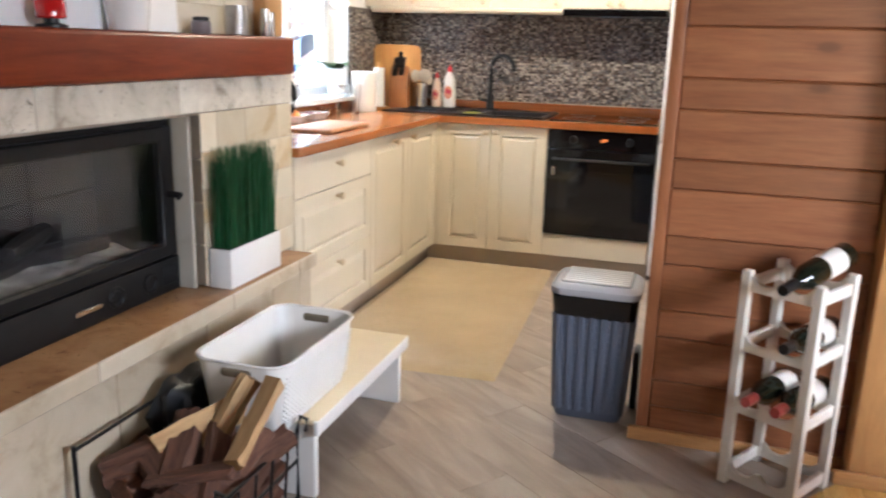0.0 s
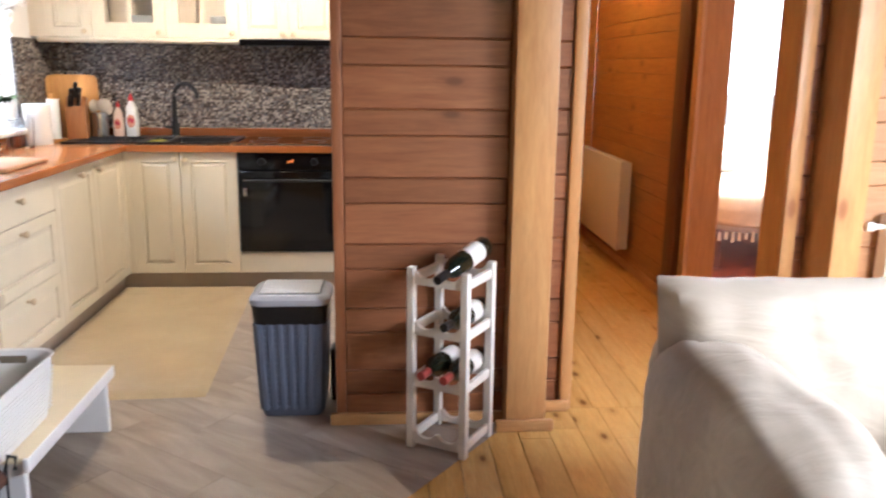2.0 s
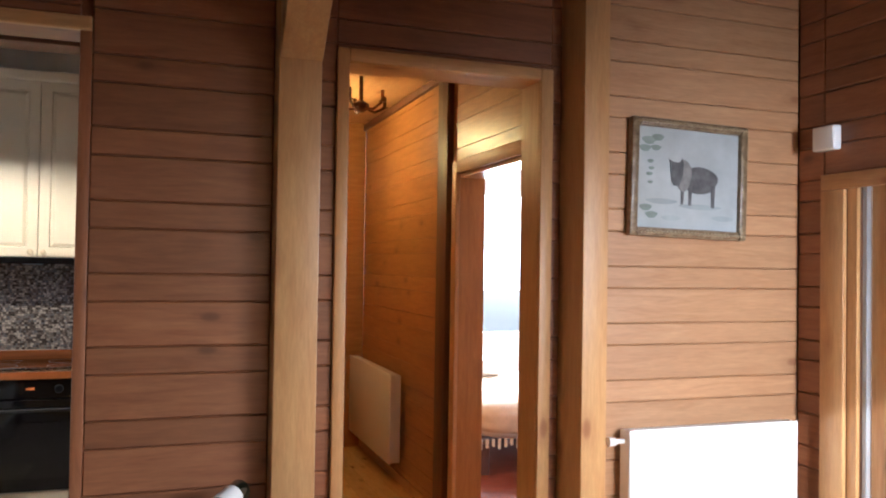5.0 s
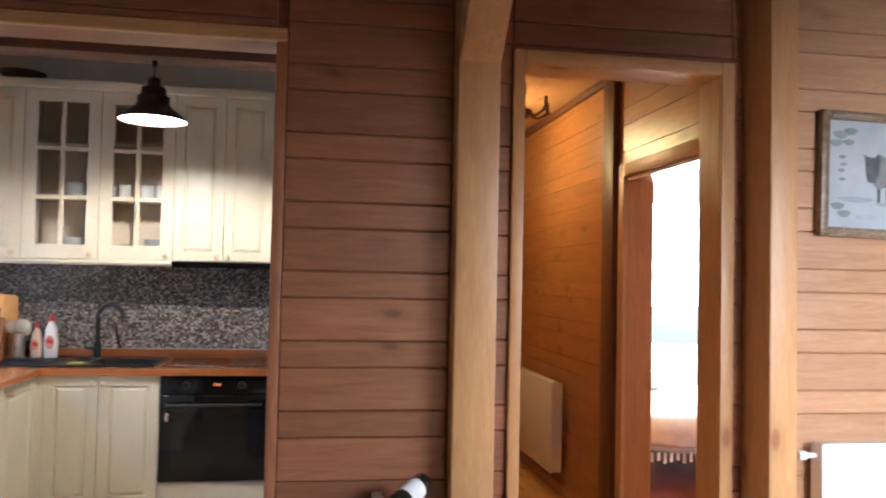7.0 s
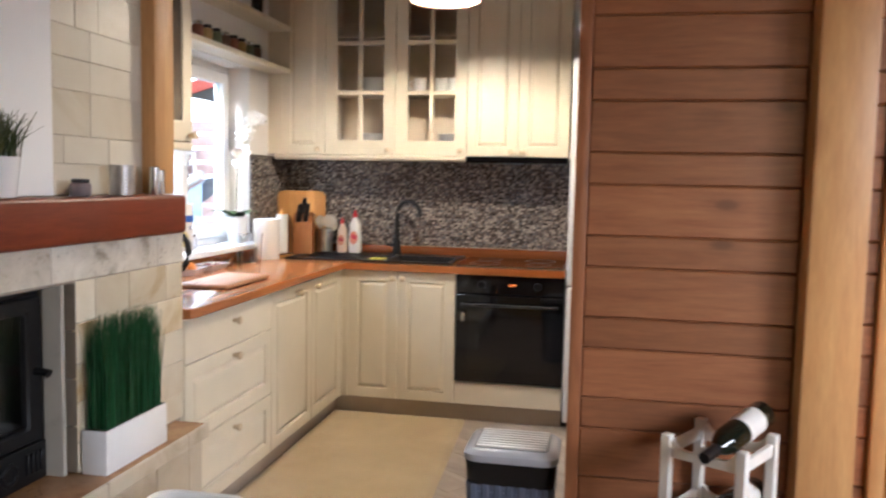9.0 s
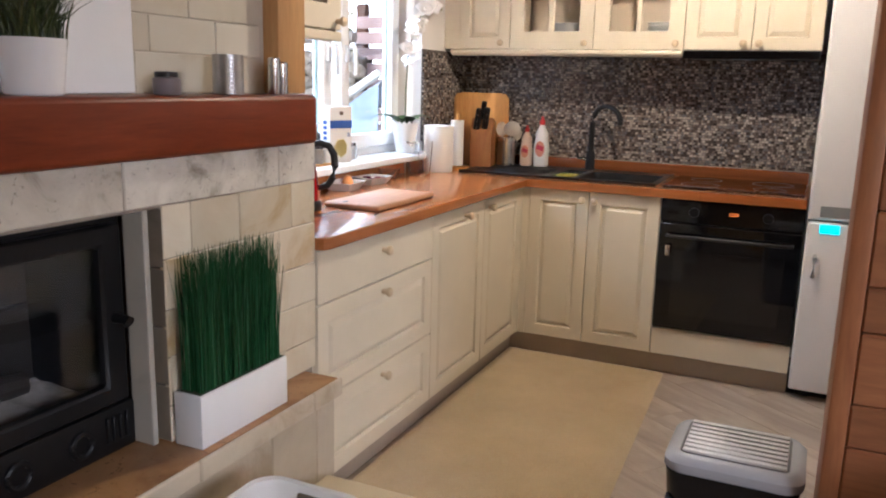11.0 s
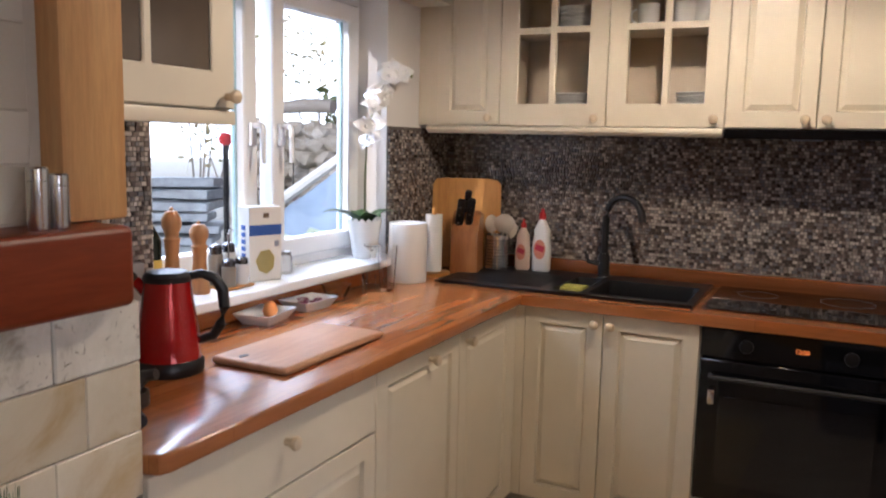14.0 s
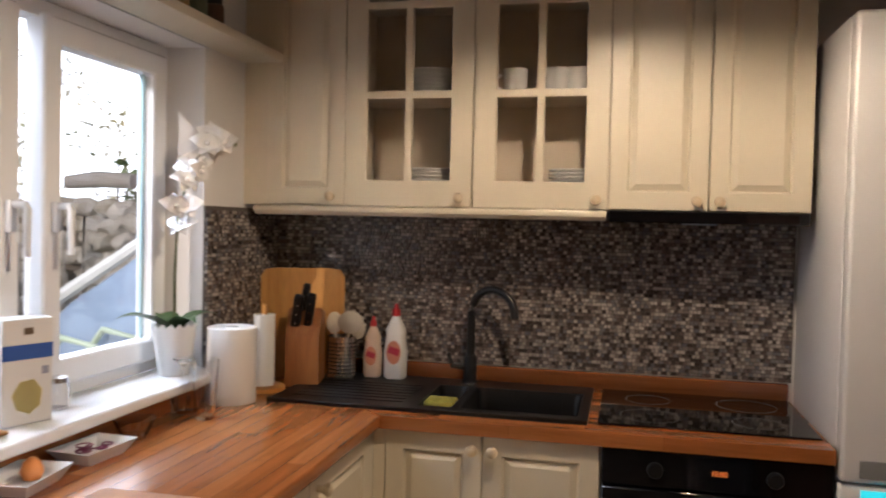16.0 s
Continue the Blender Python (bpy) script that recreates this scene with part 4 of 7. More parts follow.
# oven
oven = thing("oven", (-0.317, 5.6, 0.233), "black built-in electric oven with glass door", "oven")
part("body", boxed(-0.607, -0.027, 5.33, 5.86, 0.24, 0.815), BLACK, oven)
panel = part("control_panel", boxed(-0.613, -0.021, 5.306, 5.33, 0.726, 0.827, 0.003), BLACK_GLASS, oven, "glossy black control panel")
odoor = part("door", boxed(-0.613, -0.021, 5.304, 5.33, 0.233, 0.721, 0.004), BLACK_GLASS, oven, "black glass oven door")
part("window", boxed(-0.545, -0.085, 5.3025, 5.306, 0.30, 0.60, 0.001), plain("oven_window", (0.010, 0.0095, 0.010), 0.06, bump_amt=0), odoor, "dark tinted window")
bm = bmesh.new()
tube(bm, [(-0.575, 5.304, 0.665), (-0.575, 5.279, 0.667), (-0.56, 5.275, 0.667), (-0.075, 5.275, 0.667), (-0.06, 5.279, 0.667), (-0.06, 5.304, 0.665)], 0.0075, 10)
part("handle", bm, plain("matt_black", (0.009, 0.009, 0.01), 0.6, vary=0.1, bump_amt=0.05), odoor, "black bar handle")
part("handle_mount", boxed(-0.579, -0.557, 5.275, 5.303, 0.575, 0.625, 0.004, 2), STEEL, odoor, "bright steel latch")
for x in (-0.47, -0.165):
    bm = lathe(bmesh.new(), [(0.022, 0), (0.021, 0.012), (0.018, 0.016), (0, 0.016)], seg=20)
    bm.transform(pose(x, 5.306, 0.775, 90, 0, 0))
    part("dial", bm, BLACK, panel)


def lettering(name, text, size, m, mat, parent, thick=0.0006):
    cu = bpy.data.curves.new(name, "FONT")
    cu.body, cu.size, cu.extrude, cu.align_x, cu.align_y = text, size, thick, "CENTER", "CENTER"
    cu.resolution_u = 3
    cu.materials.append(mat)
    ob = new(name, cu)
    ob.parent = parent
    ob.matrix_basis = world_of(parent).inverted() @ m
    return ob


lettering("clock", "12:00", 0.019, pose(-0.305, 5.3045, 0.778, 90, 0, 0), glow("led", (1.0, 0.25, 0.05), 1.6), panel)

# fridge
fridge = thing("fridge", (0.28, 5.6, 0.0), "white fridge-freezer with a small lit display", "fridge")
FR = plain("fridge_white", (0.70, 0.69, 0.70), 0.3, vary=0.03, bump_amt=0.03)
part("body", boxed(-0.014, 0.58, 5.345, 5.89, 0.03, 1.99, 0.006, 2), FR, fridge)
up = part("upper_door", boxed(-0.014, 0.58, 5.285, 5.342, 0.79, 1.99, 0.012, 3), FR, fridge)
low = part("lower_door", boxed(-0.014, 0.58, 5.285, 5.342, 0.045, 0.782, 0.012, 3), FR, fridge)
part("display", boxed(0.03, 0.20, 5.2815, 5.286, 0.805, 0.85, 0.001), plain("display_strip", (0.25, 0.26, 0.27), 0.2), up, "grey display strip")
part("lit_panel", boxed(0.035, 0.11, 5.2795, 5.2825, 0.738, 0.775, 0.0005), glow("cyan_led", (0.02, 0.75, 0.85), 1.6), low, "cyan lit display")
for x in (0.05, 0.5):
    part("foot", boxed(x - 0.02, x + 0.02, 5.36, 5.40, 0.0, 0.03), BLACK, fridge)
bm = bmesh.new()
tube(bm, [(0.03, 5.286, 0.64), (0.03, 5.262, 0.635), (0.03, 5.262, 0.555), (0.03, 5.286, 0.55)], 0.009, 8)
part("handle", bm, STEEL, low, "chrome handle")

# ---- armchair ----
def leather():
    """Soft hide: fine pores over shallow pulled folds."""
    m, n, l, b = nodes_of("cream_leather")
    mp = mapped(n, l, (2.2, 6.5, 6.5), False)
    folds = tex_noise(n, l, mp, 1.7, 3, 0.5, 1.6)
    pores = tex_noise(n, l, mapped(n, l, (1, 1, 1), False), 190, 3, 0.6)
    r = ramp(n, [(0.3, (0.42, 0.365, 0.29)), (0.7, (0.50, 0.44, 0.355))])
    l.new(folds.outputs["Fac"], r.inputs[0])
    l.new(r.outputs[0], b.inputs["Base Color"])
    b.inputs["Roughness"].default_value = 0.58
    b.inputs["Specular IOR Level"].default_value = 0.35
    b1, b2 = n.new("ShaderNodeBump"), n.new("ShaderNodeBump")
    b1.inputs["Strength"].default_value, b1.inputs["Distance"].default_value = 0.5, 0.008
    b2.inputs["Strength"].default_value, b2.inputs["Distance"].default_value = 0.25, 0.001
    l.new(folds.outputs["Fac"], b1.inputs["Height"])
    l.new(pores.outputs["Fac"], b2.inputs["Height"])
    l.new(b1.outputs[0], b2.inputs["Normal"])
    l.new(b2.outputs[0], b.inputs["Normal"])
    return m


LEATHER = leather()


def cushion(x0, x1, y0, y1, z0, z1, puff=0.03, n=10, crease=0.012, seed=0, square=5.0):
    """A stuffed block: bulging faces, rounded edges, soft wrinkles."""
    bm = bmesh.new()
    bmesh.ops.create_cube(bm, size=2.0)
    bmesh.ops.subdivide_edges(bm, edges=bm.edges[:], cuts=n, use_grid_fill=True)
    cx, cy, cz = (x0 + x1) / 2, (y0 + y1) / 2, (z0 + z1) / 2
    hx, hy, hz = (x1 - x0) / 2, (y1 - y0) / 2, (z1 - z0) / 2
    for v in bm.verts:
        p = v.co.copy()
        e = square
        s = (abs(p.x) ** e + abs(p.y) ** e + abs(p.z) ** e) ** (1 / e)
        q = p / max(s, 1e-6)
        bul = 1 + puff * (1 - max(0, min(1, q.x * q.x))) * 0.6 * (1 - q.z * q.z) + puff * (1 - q.x * q.x) * (1 - q.y * q.y) * 0.5
        w = noise.noise(Vector((q.x * 1.7 + seed, q.y * 1.7, q.z * 2.6))) * crease + noise.noise(Vector((q.x * 5 + seed, q.y * 4, q.z * 3))) * crease * 0.5
        v.co = Vector((cx + q.x * hx * bul, cy + q.y * hy * bul, cz + q.z * hz * bul)) + q.normalized() * w
    return bm


def pillow(x0, x1, y, z0, z1, half, lean, seed, n=26):
    """A stuffed cushion with a thin seam round its edge, leaning back."""
    bm = bmesh.new()
    sheets = []
    for side in (-1, 1):
        grid = []
        for i in range(n + 1):
            col = []
            for j in range(n + 1):
                u, w = 2 * i / n - 1, 2 * j / n - 1
                body = ((1 - abs(u) ** 5) * (1 - abs(w) ** 4)) ** 0.45
                pull = 1 - 0.035 * (1 - u * u) * max(0, w) - 0.02 * (1 - w * w)
                fold = 0.022 * noise.noise(Vector((u * 8 + seed + w, w * 2.4, side))) * (0.35 + 0.65 * abs(w)) + 0.014 * noise.noise(Vector((u * 2.1, w * 2.1 + seed, side)))
                edge = 0.014 * noise.noise(Vector((u * 12, w * 12, seed))) * (1 - body)
                p = Vector(((x0 + x1) / 2 + u * (x1 - x0) / 2 * (1 - 0.02 * (1 - w * w)), side * (half * body + fold * body), (z0 + z1) / 2 + w * pull * (z1 - z0) / 2 + edge))
                p.y += y + lean * (p.z - z0)
                col.append(bm.verts.new(p))
            grid.append(col)
        sheets.append(grid)
        for i in range(n):
            for j in range(n):
                q = (grid[i][j], grid[i + 1][j], grid[i + 1][j + 1], grid[i][j + 1])
                bm.faces.new(q if side < 0 else tuple(reversed(q)))
    bmesh.ops.remove_doubles(bm, verts=bm.verts, dist=1e-4)
    return bm


chair = thing("armchair", (1.3, 2.0, 0.0), "cream leather armchair with a plump creased back cushion", "armchair", rz=0)
part("base", cushion(0.97, 1.79, 1.66, 2.44, 0.06, 0.34, 0.01, 8, 0.004, 3), LEATHER, chair)
part("backrest", cushion(0.95, 1.78, 2.28, 2.56, 0.10, 0.74, 0.02, 10, 0.008, 5), LEATHER, chair)
part("back_cushion", pillow(0.88, 1.745, 2.23, 0.36, 0.868, 0.12, 0.10, 7), LEATHER, chair, "plump wrinkled back cushion")
part("seat_cushion", cushion(1.07, 1.60, 1.50, 2.20, 0.30, 0.48, 0.05, 10, 0.012, 9), LEATHER, chair)
part("armrest", cushion(0.82, 1.10, 1.52, 2.27, 0.06, 0.765, 0.03, 18, 0.014, 11, 4.0), LEATHER, chair)
part("armrest", cushion(1.57, 1.85, 1.52, 2.27, 0.06, 0.745, 0.03, 18, 0.014, 13, 4.0), LEATHER, chair)
for x in (1.0, 1.74):
    for y in (1.72, 2.44):
        part("foot", boxed(x - 0.025, x + 0.025, y - 0.025, y + 0.025, 0.0, 0.075, 0.004), BLACK, chair)


# ---- radiators ----
def radiator(name, length, z0, z1, m, label):
    """A panel radiator in its own frame: x along, facing -y, wall at y = 0."""
    r = new(name)
    r.matrix_basis = m
    tagged(r, label, "radiator", "panel radiators")
    P = plain("radiator_enamel", (0.82, 0.82, 0.81), 0.3, vary=0.02, bump_amt=0.02)
    bm = boxed(0.02, length - 0.02, -0.10, -0.085, z0, z1, 0.003)
    pan = boxed(0.0, length, -0.105, -0.097, z0, z1, 0.004, 2)
    pan.transform(m)
    bm.transform(m)
    part("back_panel", bm, P, r)
    part("front_panel", pan, P, r)
    for x in (0.0, length - 0.004):
        b = boxed(x, x + 0.004, -0.097, -0.03, z0 + 0.01, z1 - 0.005, 0.001)
        b.transform(m)
        part("side_grille", b, P, r)
    g = bmesh.new()
    k = 0.01
    while k < length - 0.03:
        box(g, k, k + 0.012, -0.095, -0.035, z1 - 0.012, z1 - 0.004)
        k += 0.024
    g.transform(m)
    part("top_grille", g, P, r)
    for x in (0.12, length - 0.16):
        b = boxed(x, x + 0.04, -0.035, 0.0, z0 + 0.1, z1 - 0.1)
        b.transform(m)
        part("bracket", b, STEEL, r)
    v = bmesh.new()
    tube(v, [(0.0, -0.06, z1 - 0.05), (-0.045, -0.06, z1 - 0.05)], 0.011, 10)
    tube(v, [(-0.045, -0.06, z1 - 0.05), (-0.075, -0.06, z1 - 0.05)], 0.019, 12)
    v.transform(m)
    part("valve", v, PVC, r, "white thermostat valve")
    return r


radiator("radiator", 0.87, 0.207, 0.80, pose(2.172, 3.5, 0), "white panel radiator in full sunlight under the painting")
radiator("radiator", 1.2, 0.14, 0.738, pose(1.9, 6.89, 0, 0, 0, -90), "white panel radiator on the hall wall")


# ---- shape helpers for the smaller things ----
def rounded_ring(hx, hy, r, seg=5):
    pts = []
    for cx, cy, a0 in ((hx - r, hy - r, 0), (-hx + r, hy - r, 90), (-hx + r, -hy + r, 180), (hx - r, -hy + r, 270)):
        for i in range(seg + 1):
            a = radians(a0 + 90 * i / seg)
            pts.append((cx + r * math.cos(a), cy + r * math.sin(a)))
    return pts


def loft(bm, levels, c=(0, 0, 0), cap0=True, cap1=True, seg=5):
    """Rounded rectangles stacked: levels of (half x, half y, corner radius, z)."""
    rings = [[bm.verts.new((c[0] + x, c[1] + y, c[2] + z)) for x, y in rounded_ring(hx, hy, r, seg)] for hx, hy, r, z in levels]
    for p, q in zip(rings, rings[1:]):
        n = len(p)
        for i in range(n):
            bm.faces.new((p[i], p[(i + 1) % n], q[(i + 1) % n], q[i]))
    if cap0:
        bm.faces.new(list(reversed(rings[0])))
    if cap1:
        bm.faces.new(rings[-1])
    return bm


def arc(c, r, a0, a1, n, plane="xz"):
    out = []
    for i in range(n + 1):
        a = radians(a0 + (a1 - a0) * i / n)
        u, v = r * math.cos(a), r * math.sin(a)
        out.append((c[0] + u, c[1], c[2] + v) if plane == "xz" else (c[0], c[1] + u, c[2] + v) if plane == "yz" else (c[0] + u, c[1] + v, c[2]))
    return out


# ---- mosaic splashback ----
def mosaic(name, parent, u0, u1, z0, z1, place, row=0.0125, seed=1):
    """Small glossy tiles on a wall; place(u, z, d) gives a point d in front of it."""
    rnd = random.Random(seed)
    vs, fs = [], []
    z = z0
    while z + row <= z1 + 1e-6:
        u = u0 + rnd.uniform(-0.01, 0)
        while u < u1:
            w = rnd.choice((0.0125, 0.0125, 0.0125, 0.0185))
            a, b = max(u, u0) + 0.0006, min(u + w, u1) - 0.0006
            if b - a > 0.002:
                d, t = rnd.uniform(0.0045, 0.0075), rnd.uniform(-0.0007, 0.0007)
                k = len(vs)
                e = 0.0008
                for uu, zz, dd in ((a, z + 0.0006, 0.0), (b, z + 0.0006, 0.0), (b, z + row - 0.0006, 0.0), (a, z + row - 0.0006, 0.0),
                                   (a + e, z + 0.0006 + e, d - t), (b - e, z + 0.0006 + e, d + t), (b - e, z + row - 0.0006 - e, d + t), (a + e, z + row - 0.0006 - e, d - t)):
                    vs.append(place(uu, zz, dd))
                fs += [(k + 4, k + 5, k + 6, k + 7), (k, k + 1, k + 5, k + 4), (k + 1, k + 2, k + 6, k + 5), (k + 2, k + 3, k + 7, k + 6), (k + 3, k, k + 4, k + 7)]
            u += w
        z += row
    me = bpy.data.meshes.new(name)
    me.from_pydata(vs, [], fs)
    bm = bmesh.new()
    bm.from_mesh(me)
    bmesh.ops.recalc_face_normals(bm, faces=bm.faces)
    bm.to_mesh(me)
    bm.free()
    me.materials.append(islands("mosaic_tiles", [(0.0, (0.05, 0.04, 0.038)), (0.25, (0.13, 0.10, 0.09)), (0.45, (0.28, 0.235, 0.21)), (0.6, (0.14, 0.145, 0.165)), (0.8, (0.40, 0.35, 0.31)), (1.0, (0.54, 0.48, 0.43))], 0.14, 0.8))
    ob = new(name, me)
    ob.parent = parent
    ob["kind"] = "stuff"
    return ob


MOS = plain("mosaic_grout", (0.10, 0.085, 0.075), 0.8)
splash = setting("splashback", boxed(-1.843, -0.02, 5.893, 5.899, 0.93, 1.48), MOS, "brown and grey glossy mosaic splashback")
mosaic("mosaic", splash, -1.838, -0.022, 0.931, 1.478, lambda u, z, d: (u, 5.893 - d, z), seed=3)
splash2 = setting("splashback_side", boxed(-1.844, -1.839, 5.345, 5.885, 0.93, 1.468), MOS, "brown mosaic beside the window")
mosaic("mosaic", splash2, 5.346, 5.884, 0.931, 1.466, lambda u, z, d: (-1.839 + d, u, z), seed=4)
splash3 = setting("splashback_corner", boxed(-1.844, -1.839, 3.552, 4.125, 0.93, 1.468), MOS, "brown mosaic between window and chimney")
mosaic("mosaic", splash3, 3.555, 4.122, 0.931, 1.466, lambda u, z, d: (-1.839 + d, u, z), seed=5)

# ---- sink, tap and hob ----
sink = thing("sink", (-1.14, 5.6, 0.868), "black composite sink with drainer and two bowls", "sink")
bm = bmesh.new()
SX0, SX1, SY0, SY1, SZ = -1.632, -0.656, 5.362, 5.862, 0.878
for x0, x1, y0, y1 in ((SX0, -1.168, SY0, SY1), (-1.168, SX1, SY0, 5.42), (-1.168, SX1, 5.742, SY1), (-1.062, -1.036, 5.42, 5.742), (-0.684, SX1, 5.42, 5.742)):
    box(bm, x0, x1, y0, y1, 0.8685, SZ)
bmesh.ops.remove_doubles(bm, verts=bm.verts, dist=1e-5)
part("deck", bm, GRANITE, sink)
for x0, x1, depth in ((-1.168, -1.062, 0.10), (-1.036, -0.684, 0.19)):
    bm = bmesh.new()
    cx, cy, hx, hy = (x0 + x1) / 2, 5.581, (x1 - x0) / 2, 0.161
    loft(bm, [(hx, hy, 0.03, SZ - 0.001), (hx - 0.006, hy - 0.006, 0.03, SZ - 0.02), (hx - 0.012, hy - 0.012, 0.035, SZ - depth), (hx * 0.3, hy * 0.3, 0.01, SZ - depth - 0.006)], (cx, cy, 0), cap0=False)
    part("bowl", bm, GRANITE, sink)
for i in range(7):
    part("drainer_rib", boxed(-1.58, -1.22, 5.44 + i * 0.042, 5.452 + i * 0.042, SZ, SZ + 0.0025, 0.001), GRANITE, sink)
part("rim", boxed(SX0, SX1, SY0 - 0.003, SY0 + 0.01, SZ - 0.0005, SZ + 0.0035, 0.0015), GRANITE, sink)
tap = thing("tap", (-1.076, 5.795, 0.88), "tall matt black swan-neck kitchen tap", "tap")
bm = lathe(bmesh.new(), [(0.027, 0), (0.027, 0.008), (0.023, 0.012), (0.023, 0.085), (0.018, 0.10), (0.0, 0.10)], (-1.076, 5.795, 0.879), 20)
part("body", bm, BLACK, tap)
bm = bmesh.new()
d = Vector((0.93, -0.37, 0)).normalized()
neck = [Vector((-1.076, 5.795, 0.97)), Vector((-1.076, 5.795, 1.125))]
for i in range(1, 11):
    a = radians(180 - 18.5 * i)
    neck.append(Vector((-1.076, 5.795, 1.125)) + d * (0.085 + 0.085 * math.cos(a)) + Vector((0, 0, 0.085 * math.sin(a))))
tube(bm, neck, [0.0155] + [0.0135] * (len(neck) - 3) + [0.0145, 0.0145], 12)
part("spout", bm, BLACK, tap)
bm = bmesh.new()
tube(bm, [(-1.09, 5.79, 0.935), (-1.135, 5.775, 0.94), (-1.15, 5.77, 0.985)], [0.011, 0.009, 0.006], 10)
part("lever", bm, BLACK, tap)
part("ring", lathe(bmesh.new(), [(0.0275, 0), (0.0275, 0.005), (0.0, 0.005)], (-1.076, 5.795, 0.8785), 20), STEEL, tap, "chrome ring")
bm = boxed(-1.163, -1.068, 5.48, 5.565, 0.845, 0.880, 0.008, 2)
single("sponge", bm, plain("green_sponge", (0.34, 0.30, 0.05), 0.9, vary=0.3, scale=40, bump_amt=0.6), "worn yellow-green dish sponge in the small bowl", "sponge")
hob = thing("hob", (-0.33, 5.63, 0.868), "black glass ceramic hob reflecting the mosaic", "hob")
part("glass", boxed(-0.628, -0.034, 5.385, 5.872, 0.8685, 0.875, 0.002), BLACK_GLASS, hob)
for x, y, r in ((-0.48, 5.51, 0.085), (-0.18, 5.51, 0.07), (-0.48, 5.74, 0.07), (-0.18, 5.74, 0.09)):
    bm = bmesh.new()
    tube(bm, arc((x, y, 0.8752), r, 0, 345, 23, "xy"), 0.0006, 4)
    part("zone_ring", bm, plain("zone_grey", (0.10, 0.10, 0.10), 0.3), hob)

# ---- pendant lamp ----
pend = thing("pendant_lamp", (-0.585, 4.69, 2.16), "dark brown metal pendant lamp, lit", "lamp")
PC = (-0.585, 4.69, 2.158)
prof = [(0.167, 0.0), (0.160, 0.012), (0.12, 0.045), (0.085, 0.072), (0.078, 0.085), (0.078, 0.12), (0.062, 0.132), (0.058, 0.165), (0.03, 0.178), (0.03, 0.2)]
bm = lathe(bmesh.new(), prof + [(0.026, 0.2), (0.026, 0.18), (0.054, 0.163), (0.058, 0.13), (0.073, 0.118), (0.073, 0.088), (0.116, 0.042), (0.156, 0.010), (0.163, 0.0)], PC, 40)
for f in [f for f in bm.faces if len(f.verts) > 8]:
    bm.faces.remove(f)
part("shade", bm, plain("brown_lacquer", (0.05, 0.024, 0.016), 0.4, 0.2, vary=0.2), pend, "dark brown stepped metal shade")
bm = lathe(bmesh.new(), [(0.158, 0.006), (0.118, 0.038), (0.075, 0.064)], PC, 40)
for f in [f for f in bm.faces if len(f.verts) > 8]:
    bm.faces.remove(f)
part("reflector", bm, glow("lit_reflector", (1.0, 0.86, 0.62), 5.0), pend, "glowing white inside of the shade")
bm = bmesh.new()
tube(bm, [(PC[0], PC[1], PC[2] + 0.19), (PC[0], PC[1], 2.462)], 0.004, 6)
part("cord", bm, BLACK, pend)
part("cord_grip", lathe(bmesh.new(), [(0.031, 0.192), (0.031, 0.212), (0.009, 0.222), (0, 0.222)], PC, 20), BLACK, pend)
part("ceiling_rose", lathe(bmesh.new(), [(0.012, 0), (0.014, 0.02), (0.012, 0.03)], (PC[0], PC[1], 2.431), 12), BLACK, pend)

# ---- left wall cabinet and shelves ----
wc = thing("wall_cabinet", (-1.68, 3.82, 1.47), "cream wall cabinet with smoked glass panes beside the window", "cabinet", "wall cabinets")
bm = bmesh.new()
box(bm, -1.843, -1.541, 3.556, 3.572, 1.47, 2.19)
box(bm, -1.843, -1.541, 4.062, 4.078, 1.47, 2.19)
box(bm, -1.843, -1.541, 3.572, 4.062, 1.47, 1.486)
box(bm, -1.843, -1.541, 3.572, 4.062, 2.174, 2.19)
box(bm, -1.843, -1.835, 3.572, 4.062, 1.486, 2.174)
part("carcass", bm, CREAM, wc)
bm = lattice([3.556, 3.631, 3.805, 3.829, 4.003, 4.078], [1.472, 1.555, 2.11, 2.188], {(1, 1), (3, 1)}, 0.02, 0.004)
bm.transform(Matrix.Translation((-1.52, 0, 0)) @ FACE_X)
dr = part("door", bm, CREAM, wc)
SMOKE = plain("smoked_glass", (0.10, 0.075, 0.055), 0.12, vary=0.3, scale=2, bump_amt=0)
for a, b in ((3.631, 3.805), (3.829, 4.003)):
    part("pane", boxed(-1.532, -1.527, a, b, 1.555, 2.11), SMOKE, dr, "smoked glass pane")
knob(dr, pose(-1.52, 4.05, 1.50, 0, 0, 90))
part("light_rail", boxed(-1.56, -1.515, 3.556, 4.075, 1.436, 1.469, 0.005, 2), CREAM, wc)
for nm, z in (("shelf", 1.957), ("shelf", 2.205)):
    single(nm, boxed(-1.844, -1.70, 4.085, 5.60, z, z + 0.028, 0.004, 2), CREAM, "long cream shelf over the window", "shelf", "window shelves")


def jar(x, y, z, r, h, body, lid, label="small storage jar with a dark lid on the shelf", name="jar"):
    t = thing(name, (x, y, z), label, "jar", "storage jars")
    part("body", lathe(bmesh.new(), [(r * 0.9, 0), (r, 0.006), (r, h * 0.72), (r * 0.8, h * 0.8)], (x, y, z), 18), body, t)
    part("lid", lathe(bmesh.new(), [(r * 0.84, h * 0.8), (r * 0.84, h), (r * 0.7, h + 0.002), (0, h + 0.002)], (x, y, z), 18), lid, t)
    return t


